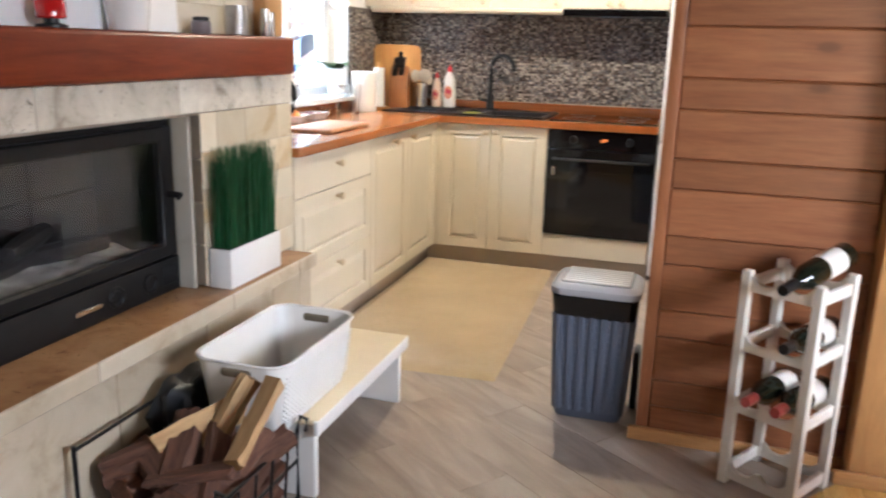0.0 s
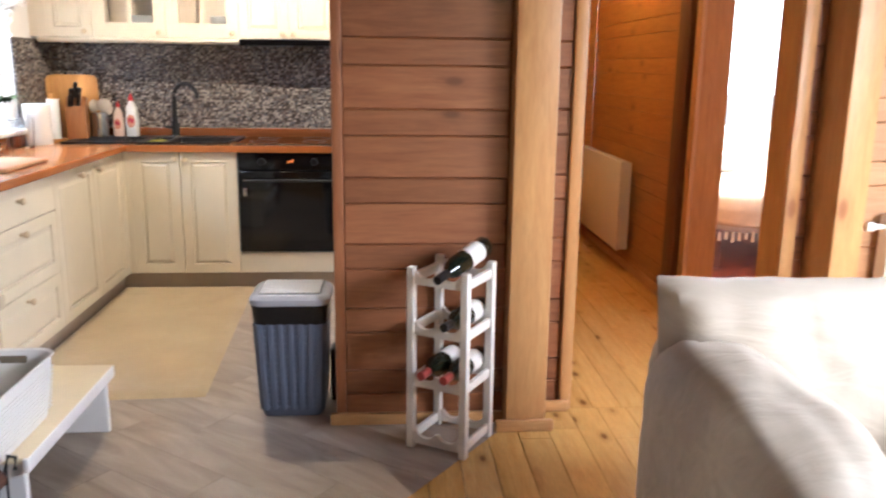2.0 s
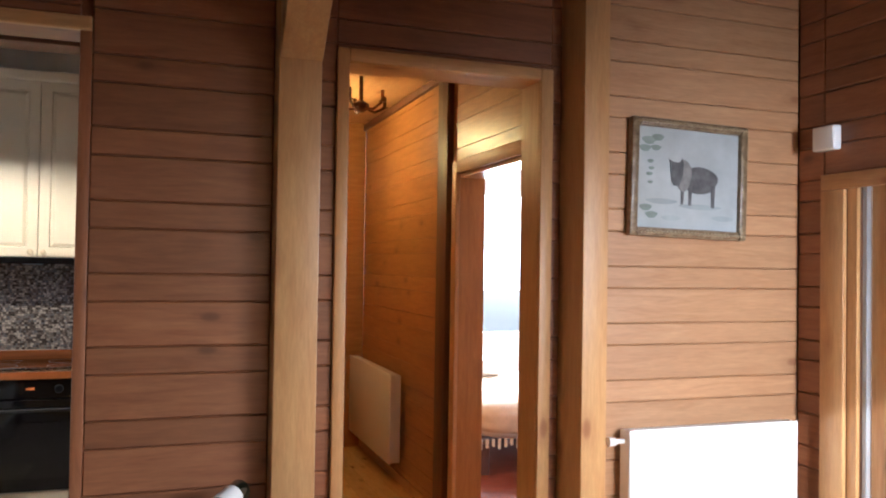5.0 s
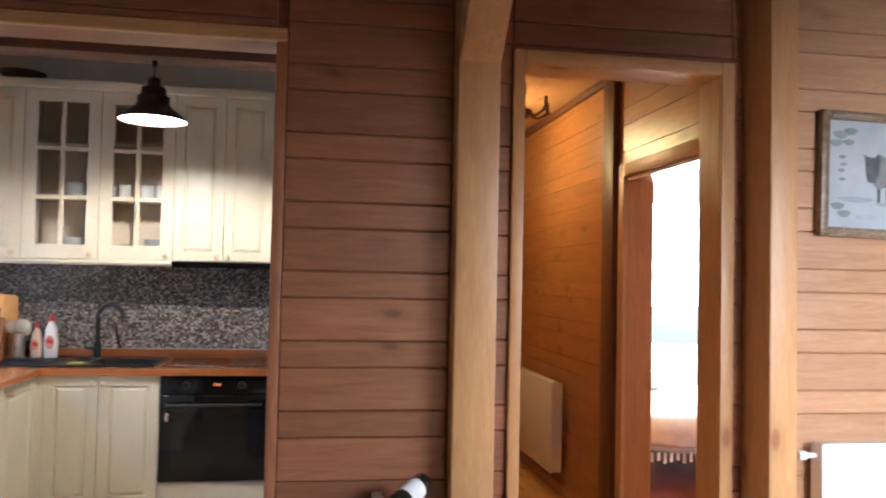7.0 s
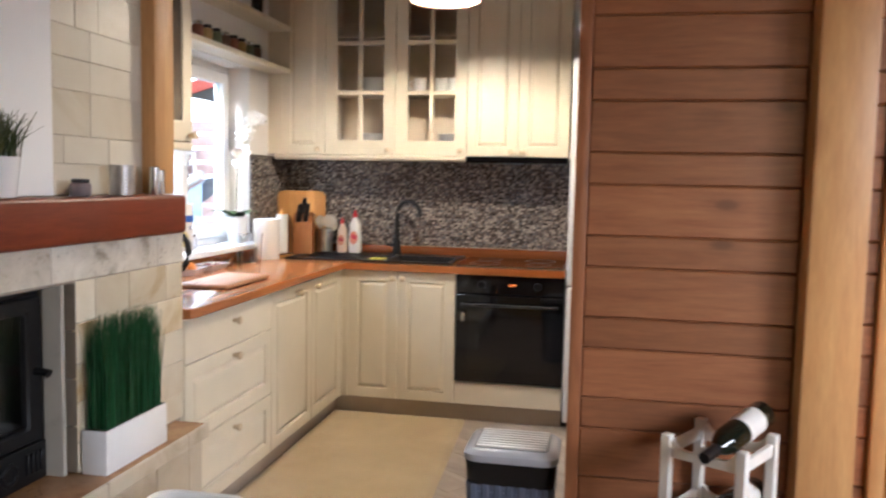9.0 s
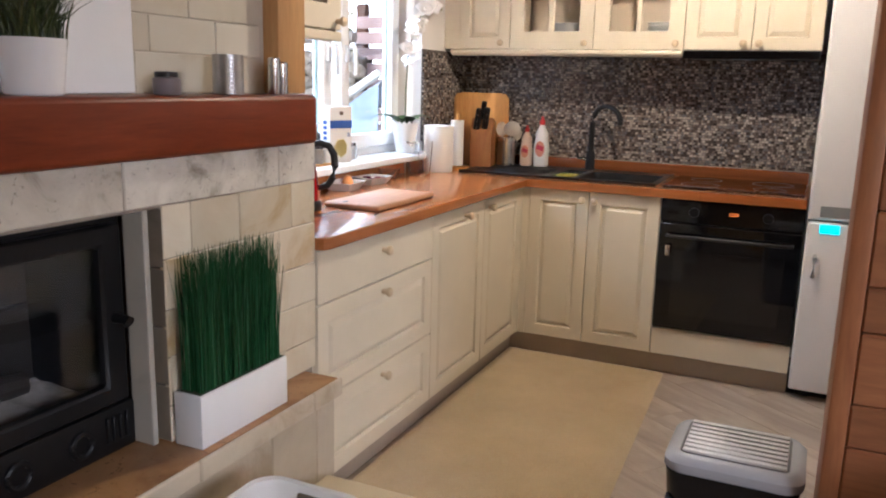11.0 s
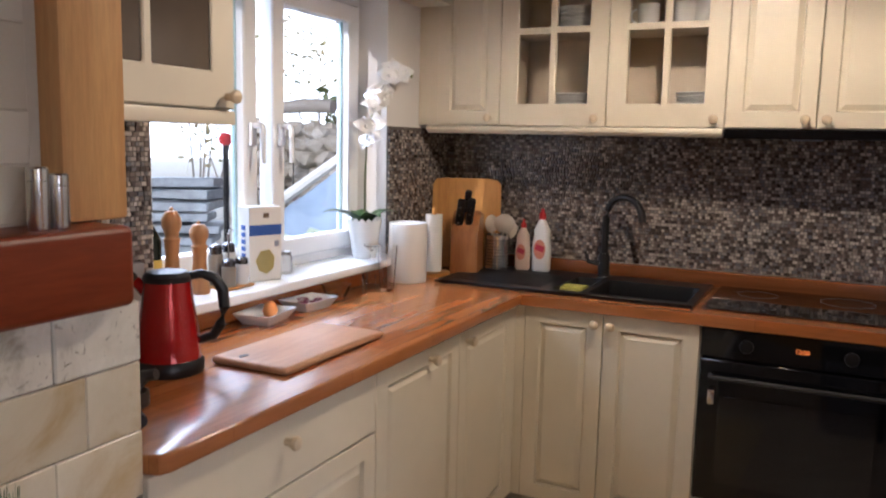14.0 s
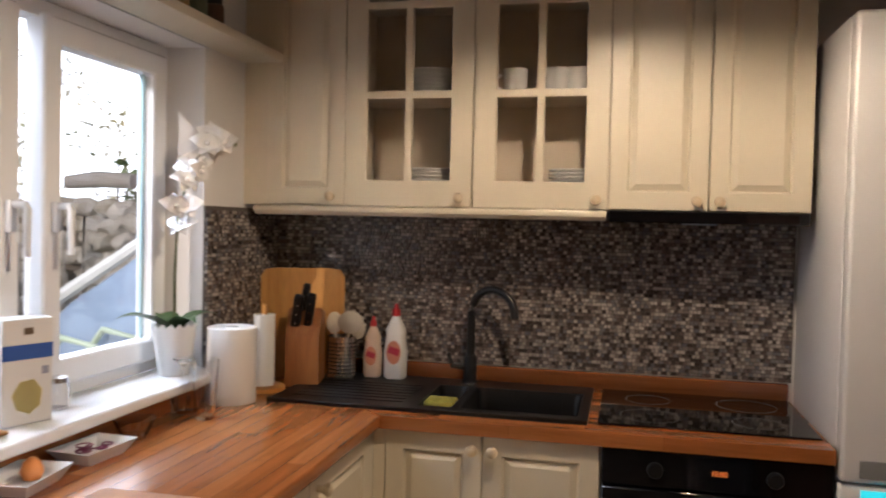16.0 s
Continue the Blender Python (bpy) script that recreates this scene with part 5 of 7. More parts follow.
SPICE = [plain("spice_red", (0.22, 0.07, 0.03), 0.6), plain("spice_ochre", (0.36, 0.22, 0.07), 0.6), plain("spice_green", (0.10, 0.11, 0.05), 0.6), plain("spice_brown", (0.12, 0.06, 0.03), 0.6)]
for i in range(8):
    jar(-1.745, 4.55 + i * 0.095, 1.986, 0.027, 0.075, SPICE[i % 4], BLACK if i % 3 else STEEL)
PINK = plain("pink_petal", (0.60, 0.20, 0.16), 0.6, vary=0.3, scale=20)
LEAF = plain("leaf_green", (0.035, 0.075, 0.02), 0.4, vary=0.35, scale=9, bump_amt=0.2)
fl = thing("flower_pot", (-1.77, 5.02, 2.234), "white pot of salmon-pink flowers on the shelf", "plant")
part("pot", lathe(bmesh.new(), [(0.035, 0), (0.05, 0.1), (0.046, 0.1), (0.042, 0.09), (0, 0.09)], (-1.77, 5.02, 2.234), 20), CERAMIC, fl)
bm, bl = bmesh.new(), bmesh.new()
rnd = random.Random(4)
for i in range(26):
    p = Vector((-1.77 + rnd.gauss(0, 0.045), 5.02 + rnd.gauss(0, 0.085), 2.39 + rnd.gauss(0, 0.035)))
    for k in range(5):
        m = Matrix.Translation(p) @ Euler((rnd.uniform(-0.6, 0.6) + 0.6, rnd.uniform(-0.4, 0.4), k * 1.256)).to_matrix().to_4x4()
        vs = [bm.verts.new(m @ Vector(q)) for q in ((0, 0, 0), (0.012, 0.014, 0.004), (0, 0.03, 0.008), (-0.012, 0.014, 0.004))]
        bm.faces.new(vs)
    tube(bl, [(-1.77, 5.02, 2.32), (p.x * 0.5 - 0.885, p.y * 0.5 + 2.51, 2.35), p], 0.0025, 5)
part("blossom", bm, PINK, fl, "salmon-pink petals")
part("stem", bl, LEAF, fl)


def bottle_mesh(r, h, neck=0.3):
    return lathe(bmesh.new(), [(r * 0.85, 0), (r, 0.008), (r, h * (0.95 - neck)), (r * 0.75, h * (1.03 - neck)), (r * 0.38, h * (1.12 - neck)), (r * 0.34, h * 0.96), (r * 0.40, h * 0.965), (r * 0.40, h), (0, h)], seg=22)


DARK_GLASS = plain("dark_bottle_glass", (0.008, 0.011, 0.007), 0.06, vary=0.1, bump_amt=0)
for y, h in ((4.47, 0.20), (4.54, 0.24), (5.28, 0.22)):
    b = bottle_mesh(0.032, h)
    b.transform(pose(-1.77, y, 2.234))
    single("bottle", b, DARK_GLASS, "dark glass bottle on the upper shelf", "bottle", "shelf bottles", (-1.77, y, 2.234))
b = lathe(bmesh.new(), [(0.05, 0), (0.10, 0.02), (0.135, 0.055), (0.128, 0.055), (0.09, 0.025), (0, 0.012)], (-1.55, 5.74, 2.549), 26)
single("wicker_bowl", b, wood("wicker", (0.08, 0.045, 0.025), (0.2, 0.12, 0.07), (0.05, 0.03, 0.02), "x", 0.7, 0, 3), "brown wicker bowl on top of the cabinets", "bowl")
single("wall_sensor", boxed(-1.309, -1.26, 3.44, 3.51, 2.34, 2.46, 0.01, 3), PVC, "small white box mounted on the chimney post", "sensor", "white wall boxes")
single("wall_sensor", boxed(3.085, 3.134, 3.245, 3.37, 2.005, 2.115, 0.01, 3), PVC, "small white sensor box on the pine wall", "sensor", "white wall boxes")

# ---- dishes in the cabinets ----
for cx, z, n, r in ((-1.215, 1.857, 7, 0.075), (-1.215, 1.499, 9, 0.085), (-0.735, 1.499, 9, 0.085)):
    for i in range(n):
        b = lathe(bmesh.new(), [(r * 0.6, 0), (r * 0.65, 0.004), (r, 0.012), (r, 0.015), (r * 0.6, 0.007), (0, 0.006)], (cx, 5.745, z + i * 0.0125), 26)
        single("plate", b, CERAMIC, "white china plate in a stack", "plate", "stacked plates", (cx, 5.745, z + i * 0.0125))


def mug(x, y, z, turn):
    t = thing("mug", (x, y, z), "white china mug in the cabinet", "mug", "cabinet mugs")
    part("cup", lathe(bmesh.new(), [(0.030, 0), (0.038, 0.004), (0.041, 0.085), (0.038, 0.085), (0.035, 0.01), (0, 0.008)], (x, y, z), 22), CERAMIC, t)
    bm = tube(bmesh.new(), arc((0.040, 0, 0.045), 0.026, -80, 80, 8), 0.005, 7)
    bm.transform(pose(x, y, z, 0, 0, turn))
    part("handle", bm, CERAMIC, t)


for x, tn in ((-0.935, 180), (-0.80, 0), (-0.725, 10)):
    mug(x, 5.73, 1.857, tn)
for x in (-0.96, -0.92, -0.88):
    b = lathe(bmesh.new(), [(0.015, 0), (0.018, 0.06), (0.0165, 0.06), (0.013, 0.004), (0, 0.004)], (x, 5.71, 1.499), 16)
    single("shot_glass", b, glass("clear_glass"), "small clear glass in the cabinet", "glass", "cabinet glasses", (x, 5.71, 1.499))

# ---- rug ----
bm = bmesh.new()
nx, ny = 44, 84
grid = {}
c = [(-1.30, 3.625), (-0.482, 3.66), (-0.548, 5.335), (-1.318, 5.335)]
for j in range(ny + 1):
    for i in range(nx + 1):
        s, t = i / nx, j / ny
        x = (1 - t) * ((1 - s) * c[0][0] + s * c[1][0]) + t * ((1 - s) * c[3][0] + s * c[2][0])
        y = (1 - t) * ((1 - s) * c[0][1] + s * c[1][1]) + t * ((1 - s) * c[3][1] + s * c[2][1])
        e = min(s, 1 - s, t * 2, (1 - t) * 2)
        z = 0.021 * min(1, e * 18) ** 0.5 + 0.0015 * noise.noise(Vector((x * 9, y * 9, 0))) + 0.0012 * noise.noise(Vector((x * 30, y * 30, 3)))
        grid[i, j] = bm.verts.new((x + 0.003 * noise.noise(Vector((y * 6, 1, 1))) * (s > 0.98), y, 0.001 + max(z, 0)))
for j in range(ny):
    for i in range(nx):
        bm.faces.new((grid[i, j], grid[i + 1, j], grid[i + 1, j + 1], grid[i, j + 1]))
m, n, l, b = nodes_of("wool_rug")
mp = mapped(n, l, (1, 1, 1))
a1, a2 = tex_noise(n, l, mp, 2.2, 5, 0.6), tex_noise(n, l, mp, 160, 3, 0.7)
r = ramp(n, [(0.3, (0.46, 0.34, 0.18)), (0.7, (0.62, 0.48, 0.28))])
l.new(a1.outputs["Fac"], r.inputs[0])
r2 = ramp(n, [(0.3, (0.75, 0.75, 0.75)), (0.7, (1, 1, 1))])
l.new(a2.outputs["Fac"], r2.inputs[0])
l.new(mix_color(n, l, 1.0, r.outputs[0], r2.outputs[0], "MULTIPLY"), b.inputs["Base Color"])
b.inputs["Roughness"].default_value = 0.95
b.inputs["Sheen Weight"].default_value = 0.3
bump(n, l, a2.outputs["Fac"], b, 0.7, 0.003)
single("rug", bm, m, "sandy beige woollen rug on the tile floor", "rug")

# ---- waste bin ----
BX, BY = -0.105, 3.56
wbin = thing("waste_bin", (BX, BY, 0), "slate-grey ribbed plastic bin with a pale striped lid", "waste bin")
BINP = plain("slate_plastic", (0.10, 0.118, 0.165), 0.4, vary=0.08, bump_amt=0.1)
bm = loft(bmesh.new(), [(0.112, 0.095, 0.03, 0.0), (0.117, 0.100, 0.03, 0.012), (0.138, 0.117, 0.032, 0.445), (0.134, 0.113, 0.03, 0.445), (0.108, 0.09, 0.028, 0.02)], (BX, BY, 0.0))
body = part("body", bm, BINP, wbin)


def bin_rib(u, side, w, d):
    """One upright corrugation of the tapering wall; u runs from -1 to 1 across the side."""
    bm = bmesh.new()
    for z0, z1 in ((0.03, 0.205), (0.205, 0.38)):
        ring = []
        for z in (z0, z1):
            k = z / 0.445
            hx, hy = 0.117 + 0.021 * k, 0.100 + 0.017 * k
            for o, q in ((-w, -0.003), (-w * 0.5, d), (w * 0.5, d), (w, -0.003)):
                a = u * (hx if side == "front" else hy) * 0.86 + o
                ring.append(bm.verts.new((BX + a, BY - hy - q, z) if side == "front" else (BX + (hx + q) * (1 if side == "east" else -1), BY + a, z)))
        for i in range(3):
            bm.faces.new((ring[i], ring[i + 1], ring[i + 5], ring[i + 4]))
    bmesh.ops.remove_doubles(bm, verts=bm.verts, dist=1e-5)
    bmesh.ops.holes_fill(bm, edges=bm.edges, sides=8)
    bmesh.ops.recalc_face_normals(bm, faces=bm.faces)
    return bm


for side, n in (("front", 7), ("east", 6), ("west", 6)):
    for i in range(n):
        u = -1 + 2 * i / (n - 1)
        part("rib", bin_rib(u, side, 0.0145, 0.005), BINP, body)
        if i < n - 1:
            for j in range(13):
                k = (0.04 + j * 0.026) / 0.445
                hx, hy = 0.117 + 0.021 * k, 0.100 + 0.017 * k
                a = (u + 1 / (n - 1)) * (hx if side == "front" else hy) * 0.86
                bm = boxed(-0.005, 0.005, -0.0025, 0.002, -0.0035, 0.0035, 0.001)
                bm.transform(pose(BX + a, BY - hy, 0.04 + j * 0.026) if side == "front" else pose(BX + hx * (1 if side == "east" else -1), BY + a, 0.04 + j * 0.026, 0, 0, 90))
                part("rung", bm, BINP, body)
bag = loft(bmesh.new(), [(0.1365, 0.1155, 0.034, 0.375), (0.141, 0.120, 0.034, 0.385), (0.144, 0.122, 0.034, 0.448), (0.139, 0.117, 0.033, 0.452)], (BX, BY, 0), False, False)
for v in bag.verts:
    v.co += Vector((noise.noise(v.co * 30), noise.noise(v.co * 31 + Vector((5, 5, 5))), noise.noise(v.co * 17))) * 0.004
part("bin_bag", bag, plain("black_bag", (0.008, 0.008, 0.009), 0.25, vary=0.2, bump_amt=0.5, fine=25), wbin, "black bin liner folded over the rim")
LID = plain("grey_lid", (0.40, 0.41, 0.44), 0.24, vary=0.05, bump_amt=0.05)
lid = part("lid", loft(bmesh.new(), [(0.148, 0.127, 0.045, 0.452), (0.151, 0.130, 0.045, 0.458), (0.151, 0.130, 0.045, 0.475), (0.140, 0.119, 0.045, 0.488), (0.125, 0.104, 0.03, 0.491)], (BX, BY, 0)), LID, wbin, "pale grey ridged lid")
# dark sheet that paints the shade between the lid ridges
part("recess", loft(bmesh.new(), [(0.118, 0.098, 0.02, 0.4908), (0.118, 0.098, 0.02, 0.4925)], (BX, BY, 0)), plain("gap_shade", (0.07, 0.07, 0.08), 0.5), lid, "dark sheet for the shade between the ridges")
# ridges paler than the lid, their glints put into the colour
for i in range(8):
    part("ridge", boxed(BX - 0.112, BX + 0.112, BY - 0.0950 + i * 0.0245, BY - 0.0790 + i * 0.0245, 0.4922, 0.4985, 0.003, 2), plain("glint_ridge", (0.66, 0.66, 0.66), 0.3, bump_amt=0.03), lid, "ridge with its glint in the pale colour")
single("dustpan", boxed(0.03, 0.055, 3.60, 3.70, 0.0, 0.22, 0.01, 2), BLACK, "dark plastic dustpan standing behind the bin", "dustpan")

# ---- bottle rack ----
RACKM = pose(0.487, 3.2265, 0, 0, 0, -31.3)
WHITEWOOD = plain("white_wood", (0.74, 0.71, 0.65), 0.5, vary=0.08, scale=12, bump_amt=0.2)
rack = new("bottle_rack")
tagged(rack, "white-painted wooden bottle rack with scalloped shelves", "wine rack")
for sx in (-0.103, 0.103):
    for sy in (-0.103, 0.103):
        part("post", boxed(sx - 0.014, sx + 0.014, sy - 0.014, sy + 0.014, 0, 0.665, 0.003), WHITEWOOD, rack)


def scallop(y, z):
    """A cross board with two dips for bottles."""
    bm = bmesh.new()
    n = 28
    top, bot = [], []
    for i in range(n + 1):
        x = -0.089 + 0.178 * i / n
        dip = max(0, 1 - ((abs(x) - 0.044) / 0.034) ** 2) ** 0.5 if abs(abs(x) - 0.044) < 0.034 else 0
        top.append((x, z + 0.045 - 0.022 * dip))
        bot.append((x, z))
    rows = [[bm.verts.new((x, y + s, zz)) for x, zz in pts] for s, pts in ((-0.008, bot), (-0.008, top), (0.008, top), (0.008, bot))]
    for a, b in zip(rows, rows[1:] + rows[:1]):
        for i in range(n):
            bm.faces.new((a[i], a[i + 1], b[i + 1], b[i]))
    for i in (0, n):
        bm.faces.new([r[i] for r in rows])
    return bm


for z in (0.02, 0.235, 0.425, 0.605):
    for y in (-0.103, 0.103):
        part("scalloped_rail", scallop(y, z), WHITEWOOD, rack)
    for x in (-0.103, 0.103):
        part("side_rail", boxed(x - 0.008, x + 0.008, -0.089, 0.089, z, z + 0.035, 0.003), WHITEWOOD, rack)
rack.matrix_basis = RACKM
LABELM, REDCAP = plain("paper_label", (0.72, 0.69, 0.64), 0.7), plain("red_foil", (0.35, 0.06, 0.05), 0.35)


def wine(m, cap, label):
    b = new("wine_bottle")
    tagged(b, label, "bottle", "wine bottles")
    part("glass", bottle_mesh(0.037, 0.30), DARK_GLASS, b)
    part("label", lathe(bmesh.new(), [(0.0375, 0.05), (0.0378, 0.052), (0.0378, 0.13), (0.0375, 0.132)], seg=22), LABELM, b, "white paper label")
    part("capsule", lathe(bmesh.new(), [(0.0145, 0.235), (0.0155, 0.24), (0.0155, 0.301), (0, 0.302)], seg=16), cap, b)
    b.matrix_basis = m


for lx, z, cap, lab in ((0.044, 0.482, BLACK, "dark wine bottle lying in the rack"), (-0.044, 0.293, REDCAP, "dark wine bottle with a red capsule lying in the rack"), (0.044, 0.293, REDCAP, "dark wine bottle with a red capsule lying in the rack")):
    wine(RACKM @ pose(lx, 0.155, z - 0.003, 90, 0, 0), cap, lab)
axis = Vector((-0.165, -0.21, -0.06)).normalized()
wine(Matrix.Translation((0.603, 3.275, 0.718)) @ axis.to_track_quat("Z", "Y").to_matrix().to_4x4(), BLACK, "dark wine bottle tilted on top of the rack")

# ---- bench, basket, firewood ----
bench = thing("bench", (-0.93, 3.03, 0), "low white bench with a pale wooden top", "bench")
BENCHW = plain("bench_white", (0.76, 0.75, 0.73), 0.4, vary=0.05)
part("top", boxed(-1.13, -0.742, 2.66, 3.385, 0.232, 0.252, 0.006, 2), plain("bench_cream", (0.66, 0.56, 0.38), 0.45, vary=0.06), bench, "pale cream top")
part("edge", boxed(-0.757, -0.740, 2.655, 3.388, 0.205, 0.250, 0.005, 2), BENCHW, bench)
for y in (2.69, 3.36):
    part("leg", boxed(-1.12, -0.762, y - 0.012, y + 0.012, 0, 0.231, 0.004), BENCHW, bench)
basket = thing("basket", (-0.90, 2.75, 0.253), "empty white plastic laundry basket with cut-out handles", "basket")
WPL = plain("white_plastic", (0.78, 0.77, 0.74), 0.38, vary=0.04, bump_amt=0.05)
KX, KY, KZ = -0.905, 2.755, 0.253
bm = loft(bmesh.new(), [(0.108, 0.205, 0.04, 0.0), (0.112, 0.209, 0.045, 0.006), (0.133, 0.238, 0.055, 0.192), (0.140, 0.245, 0.058, 0.198), (0.138, 0.243, 0.058, 0.203), (0.129, 0.234, 0.054, 0.199), (0.107, 0.204, 0.042, 0.009)], (KX, KY, KZ), seg=7)
bk = part("shell", bm, WPL, basket)
# solid dark slabs; the shade of the handle openings is their colour
for s in (-1, 1):
    g = boxed(-0.044, 0.044, -0.011, 0.011, -0.0125, 0.0125, 0.0085, 3)
    g.transform(pose(KX, KY + s * 0.2335, KZ + 0.170, s * -8, 0, 0) @ Matrix.Diagonal((1, 0.75, 1, 1)))
    part("handle_opening", g, plain("shadow_gap", (0.16, 0.13, 0.09), 0.8), bk, "dark slab standing for the shaded handle opening")
bumps = bmesh.new()
for i in range(26):
    for j in range(11):
        y = KY - 0.2 + 0.4 * i / 25
        z = KZ + 0.03 + 0.013 * j
        k = (z - KZ) / 0.192
        bmesh.ops.create_icosphere(bumps, subdivisions=1, radius=0.0042, matrix=Matrix.Translation((KX + 0.1105 + 0.022 * k, y * 1.0, z)))
pb = part("dimple_pattern", bumps, WPL, bk)
pb["kind"] = "stuff"
holder = thing("log_holder", (-0.96, 2.43, 0), "black wire firewood holder", "log holder")
WIRE = plain("black_wire", (0.012, 0.012, 0.013), 0.45, 0.5)
for y in (2.20, 2.60):
    bm = tube(bmesh.new(), [(-1.14, y, 0.33), (-1.14, y, 0.05), (-1.12, y, 0.02), (-0.80, y, 0.02), (-0.775, y, 0.05), (-0.775, y, 0.25), (-0.765, y + 0.0, 0.29), (-0.745, y, 0.285), (-0.75, y, 0.25)], 0.006, 7)
    part("hoop", bm, WIRE, holder)
for x, z in ((-1.14, 0.32), (-1.14, 0.12), (-0.775, 0.16), (-0.775, 0.24), (-1.02, 0.02), (-0.88, 0.02)):
    part("bar", tube(bmesh.new(), [(x, 2.20, z), (x, 2.60, z)], 0.005, 7), WIRE, holder)
for y in (2.28, 2.36, 2.44, 2.52):
    part("rod", tube(bmesh.new(), [(-0.775, y, 0.05), (-0.765, y + 0.01, 0.24)], 0.004, 6), WIRE, holder)
BARK = wood("bark", (0.06, 0.026, 0.016), (0.19, 0.085, 0.05), (0.03, 0.015, 0.01), "y", 0.85, 0, 2.5, tone=0.3)
SPLIT = wood("split_wood", (0.42, 0.24, 0.10), (0.66, 0.44, 0.21), (0.3, 0.14, 0.05), "y", 0.7, 0, 1.6, tone=0.2)


def log(x, y, z, r, ln, turn, tilt, split, seed, roll=0):
    """A split billet: a wedge with a bark back."""
    rnd = random.Random(seed)
    bm = bmesh.new()
    n = 9
    prof = [(0, -r * 0.15)] + [(r * math.cos(a) * rnd.uniform(0.9, 1.1), r * math.sin(a) * rnd.uniform(0.85, 1.08)) for a in (math.radians(25 + 130 * i / n) for i in range(n + 1))]
    rows = []
    for k in range(6):
        yy = -ln / 2 + ln * k / 5
        w = rnd.uniform(0.93, 1.05)
        rows.append([bm.verts.new((px * w + rnd.gauss(0, 0.0015), yy + (rnd.gauss(0, 0.004) if k in (0, 5) else 0), pz * w + rnd.gauss(0, 0.0015))) for px, pz in prof])
    for a, b in zip(rows, rows[1:]):
        for i in range(len(prof)):
            j = (i + 1) % len(prof)
            bm.faces.new((a[i], a[j], b[j], b[i]))
    bm.faces.new(list(reversed(rows[0])))
    bm.faces.new(rows[-1])
    ob = link("log", bm, SPLIT if split else BARK)
    ob.matrix_basis = pose(x, y, z, tilt, 0, turn) @ pose(0, 0, 0, 0, roll, 0)
    tagged(ob, "split pale firewood log" if split else "dark barked firewood log", "log", "firewood")


for i, (x, y, z, r, tn, tl, sp, rl) in enumerate(((-1.06, 2.40, 0.03, 0.065, 4, 0, 0, 0), (-0.95, 2.41, 0.03, 0.06, -5, 0, 0, 0), (-0.85, 2.40, 0.03, 0.06, 6, 0, 0, 0), (-1.08, 2.41, 0.10, 0.06, 8, 0, 0, 20),
                                                (-0.98, 2.40, 0.10, 0.065, -4, 0, 0, -30), (-0.87, 2.41, 0.10, 0.065, 3, 2, 0, 30), (-1.03, 2.42, 0.175, 0.06, -14, 3, 0, 10), (-0.91, 2.40, 0.18, 0.065, 5, -3, 0, -20),
                                                (-0.83, 2.40, 0.185, 0.05, 10, 2, 0, 60), (-0.972, 2.434, 0.310, 0.060, -42, 20, 1, 100), (-0.877, 2.448, 0.350, 0.035, -35, 55, 1, 40), (-0.795, 2.386, 0.375, 0.045, -8, 42, 1, 140),
                                                (-0.815, 2.44, 0.24, 0.045, -36, 28, 0, 90), (-0.87, 2.35, 0.25, 0.045, 24, 32, 0, 30), (-1.05, 2.35, 0.245, 0.05, -60, 20, 0, 70), (-0.96, 2.36, 0.26, 0.05, 15, 35, 0, 20), (-0.90, 2.31, 0.265, 0.045, -75, 12, 0, 150), (-0.81, 2.36, 0.27, 0.04, -20, 40, 0, 200), (-1.0, 2.28, 0.25, 0.045, 60, 14, 0, 120))):
    log(x, y, z, r, 0.20 + 0.02 * (i % 2) if sp else 0.33 + 0.03 * (i % 3) if z < 0.2 else 0.21, tn, tl, sp, i, rl)
bag = cushion(-1.150, -1.05, 2.47, 2.70, 0.0, 0.36, 0.02, 8, 0.035, 21)
single("sack", bag, plain("black_sack", (0.012, 0.013, 0.015), 0.4, vary=0.3, bump_amt=0.4, fine=30), "crumpled black sack beside the hearth", "bag")

# ---- hearth plant ----
planter = thing("grass_planter", (-1.228, 3.125, 0.485), "tall artificial grass in a white rectangular planter", "plant")
bm = boxed(-1.268, -1.188, 2.965, 3.287, 0.4855, 0.613, 0.004, 2)
part("planter", bm, CERAMIC, planter)
GRASS = islands("grass_blades", [(0.0, (0.008, 0.045, 0.016)), (0.5, (0.016, 0.085, 0.03)), (0.85, (0.03, 0.13, 0.05)), (1.0, (0.06, 0.17, 0.08))], 0.22)


def blades(cx, cy, z, hx, hy, n, h0, h1, lean, w, seed):
    rnd = random.Random(seed)
    vs, fs = [], []
    for _ in range(n):
        x, y = cx + rnd.uniform(-hx, hx), cy + rnd.uniform(-hy, hy)
        h, a = rnd.uniform(h0, h1), rnd.uniform(0, 6.28)
        lx, ly = rnd.gauss(0, lean) + (x - cx) * lean * 8, rnd.gauss(0, lean) + (y - cy) * lean * 8
        k = len(vs)
        for i in range(5):
            t = i / 4
            ww = w * (1 - 0.75 * t)
            px, py, pz = x + lx * t * t, y + ly * t * t, z + h * t
            vs += [(px - ww * math.cos(a), py - ww * math.sin(a), pz), (px + ww * math.cos(a), py + ww * math.sin(a), pz), (px - ww * 0.5 * math.sin(a), py + ww * 0.5 * math.cos(a), pz)]
        for i in range(4):
            p, q = k + 3 * i, k + 3 * i + 3
            fs += [(p, p + 1, q + 1, q), (p + 1, p + 2, q + 2, q + 1), (p + 2, p, q, q + 2)]
    me = bpy.data.meshes.new("grass")
    me.from_pydata(vs, [], fs)
    return me


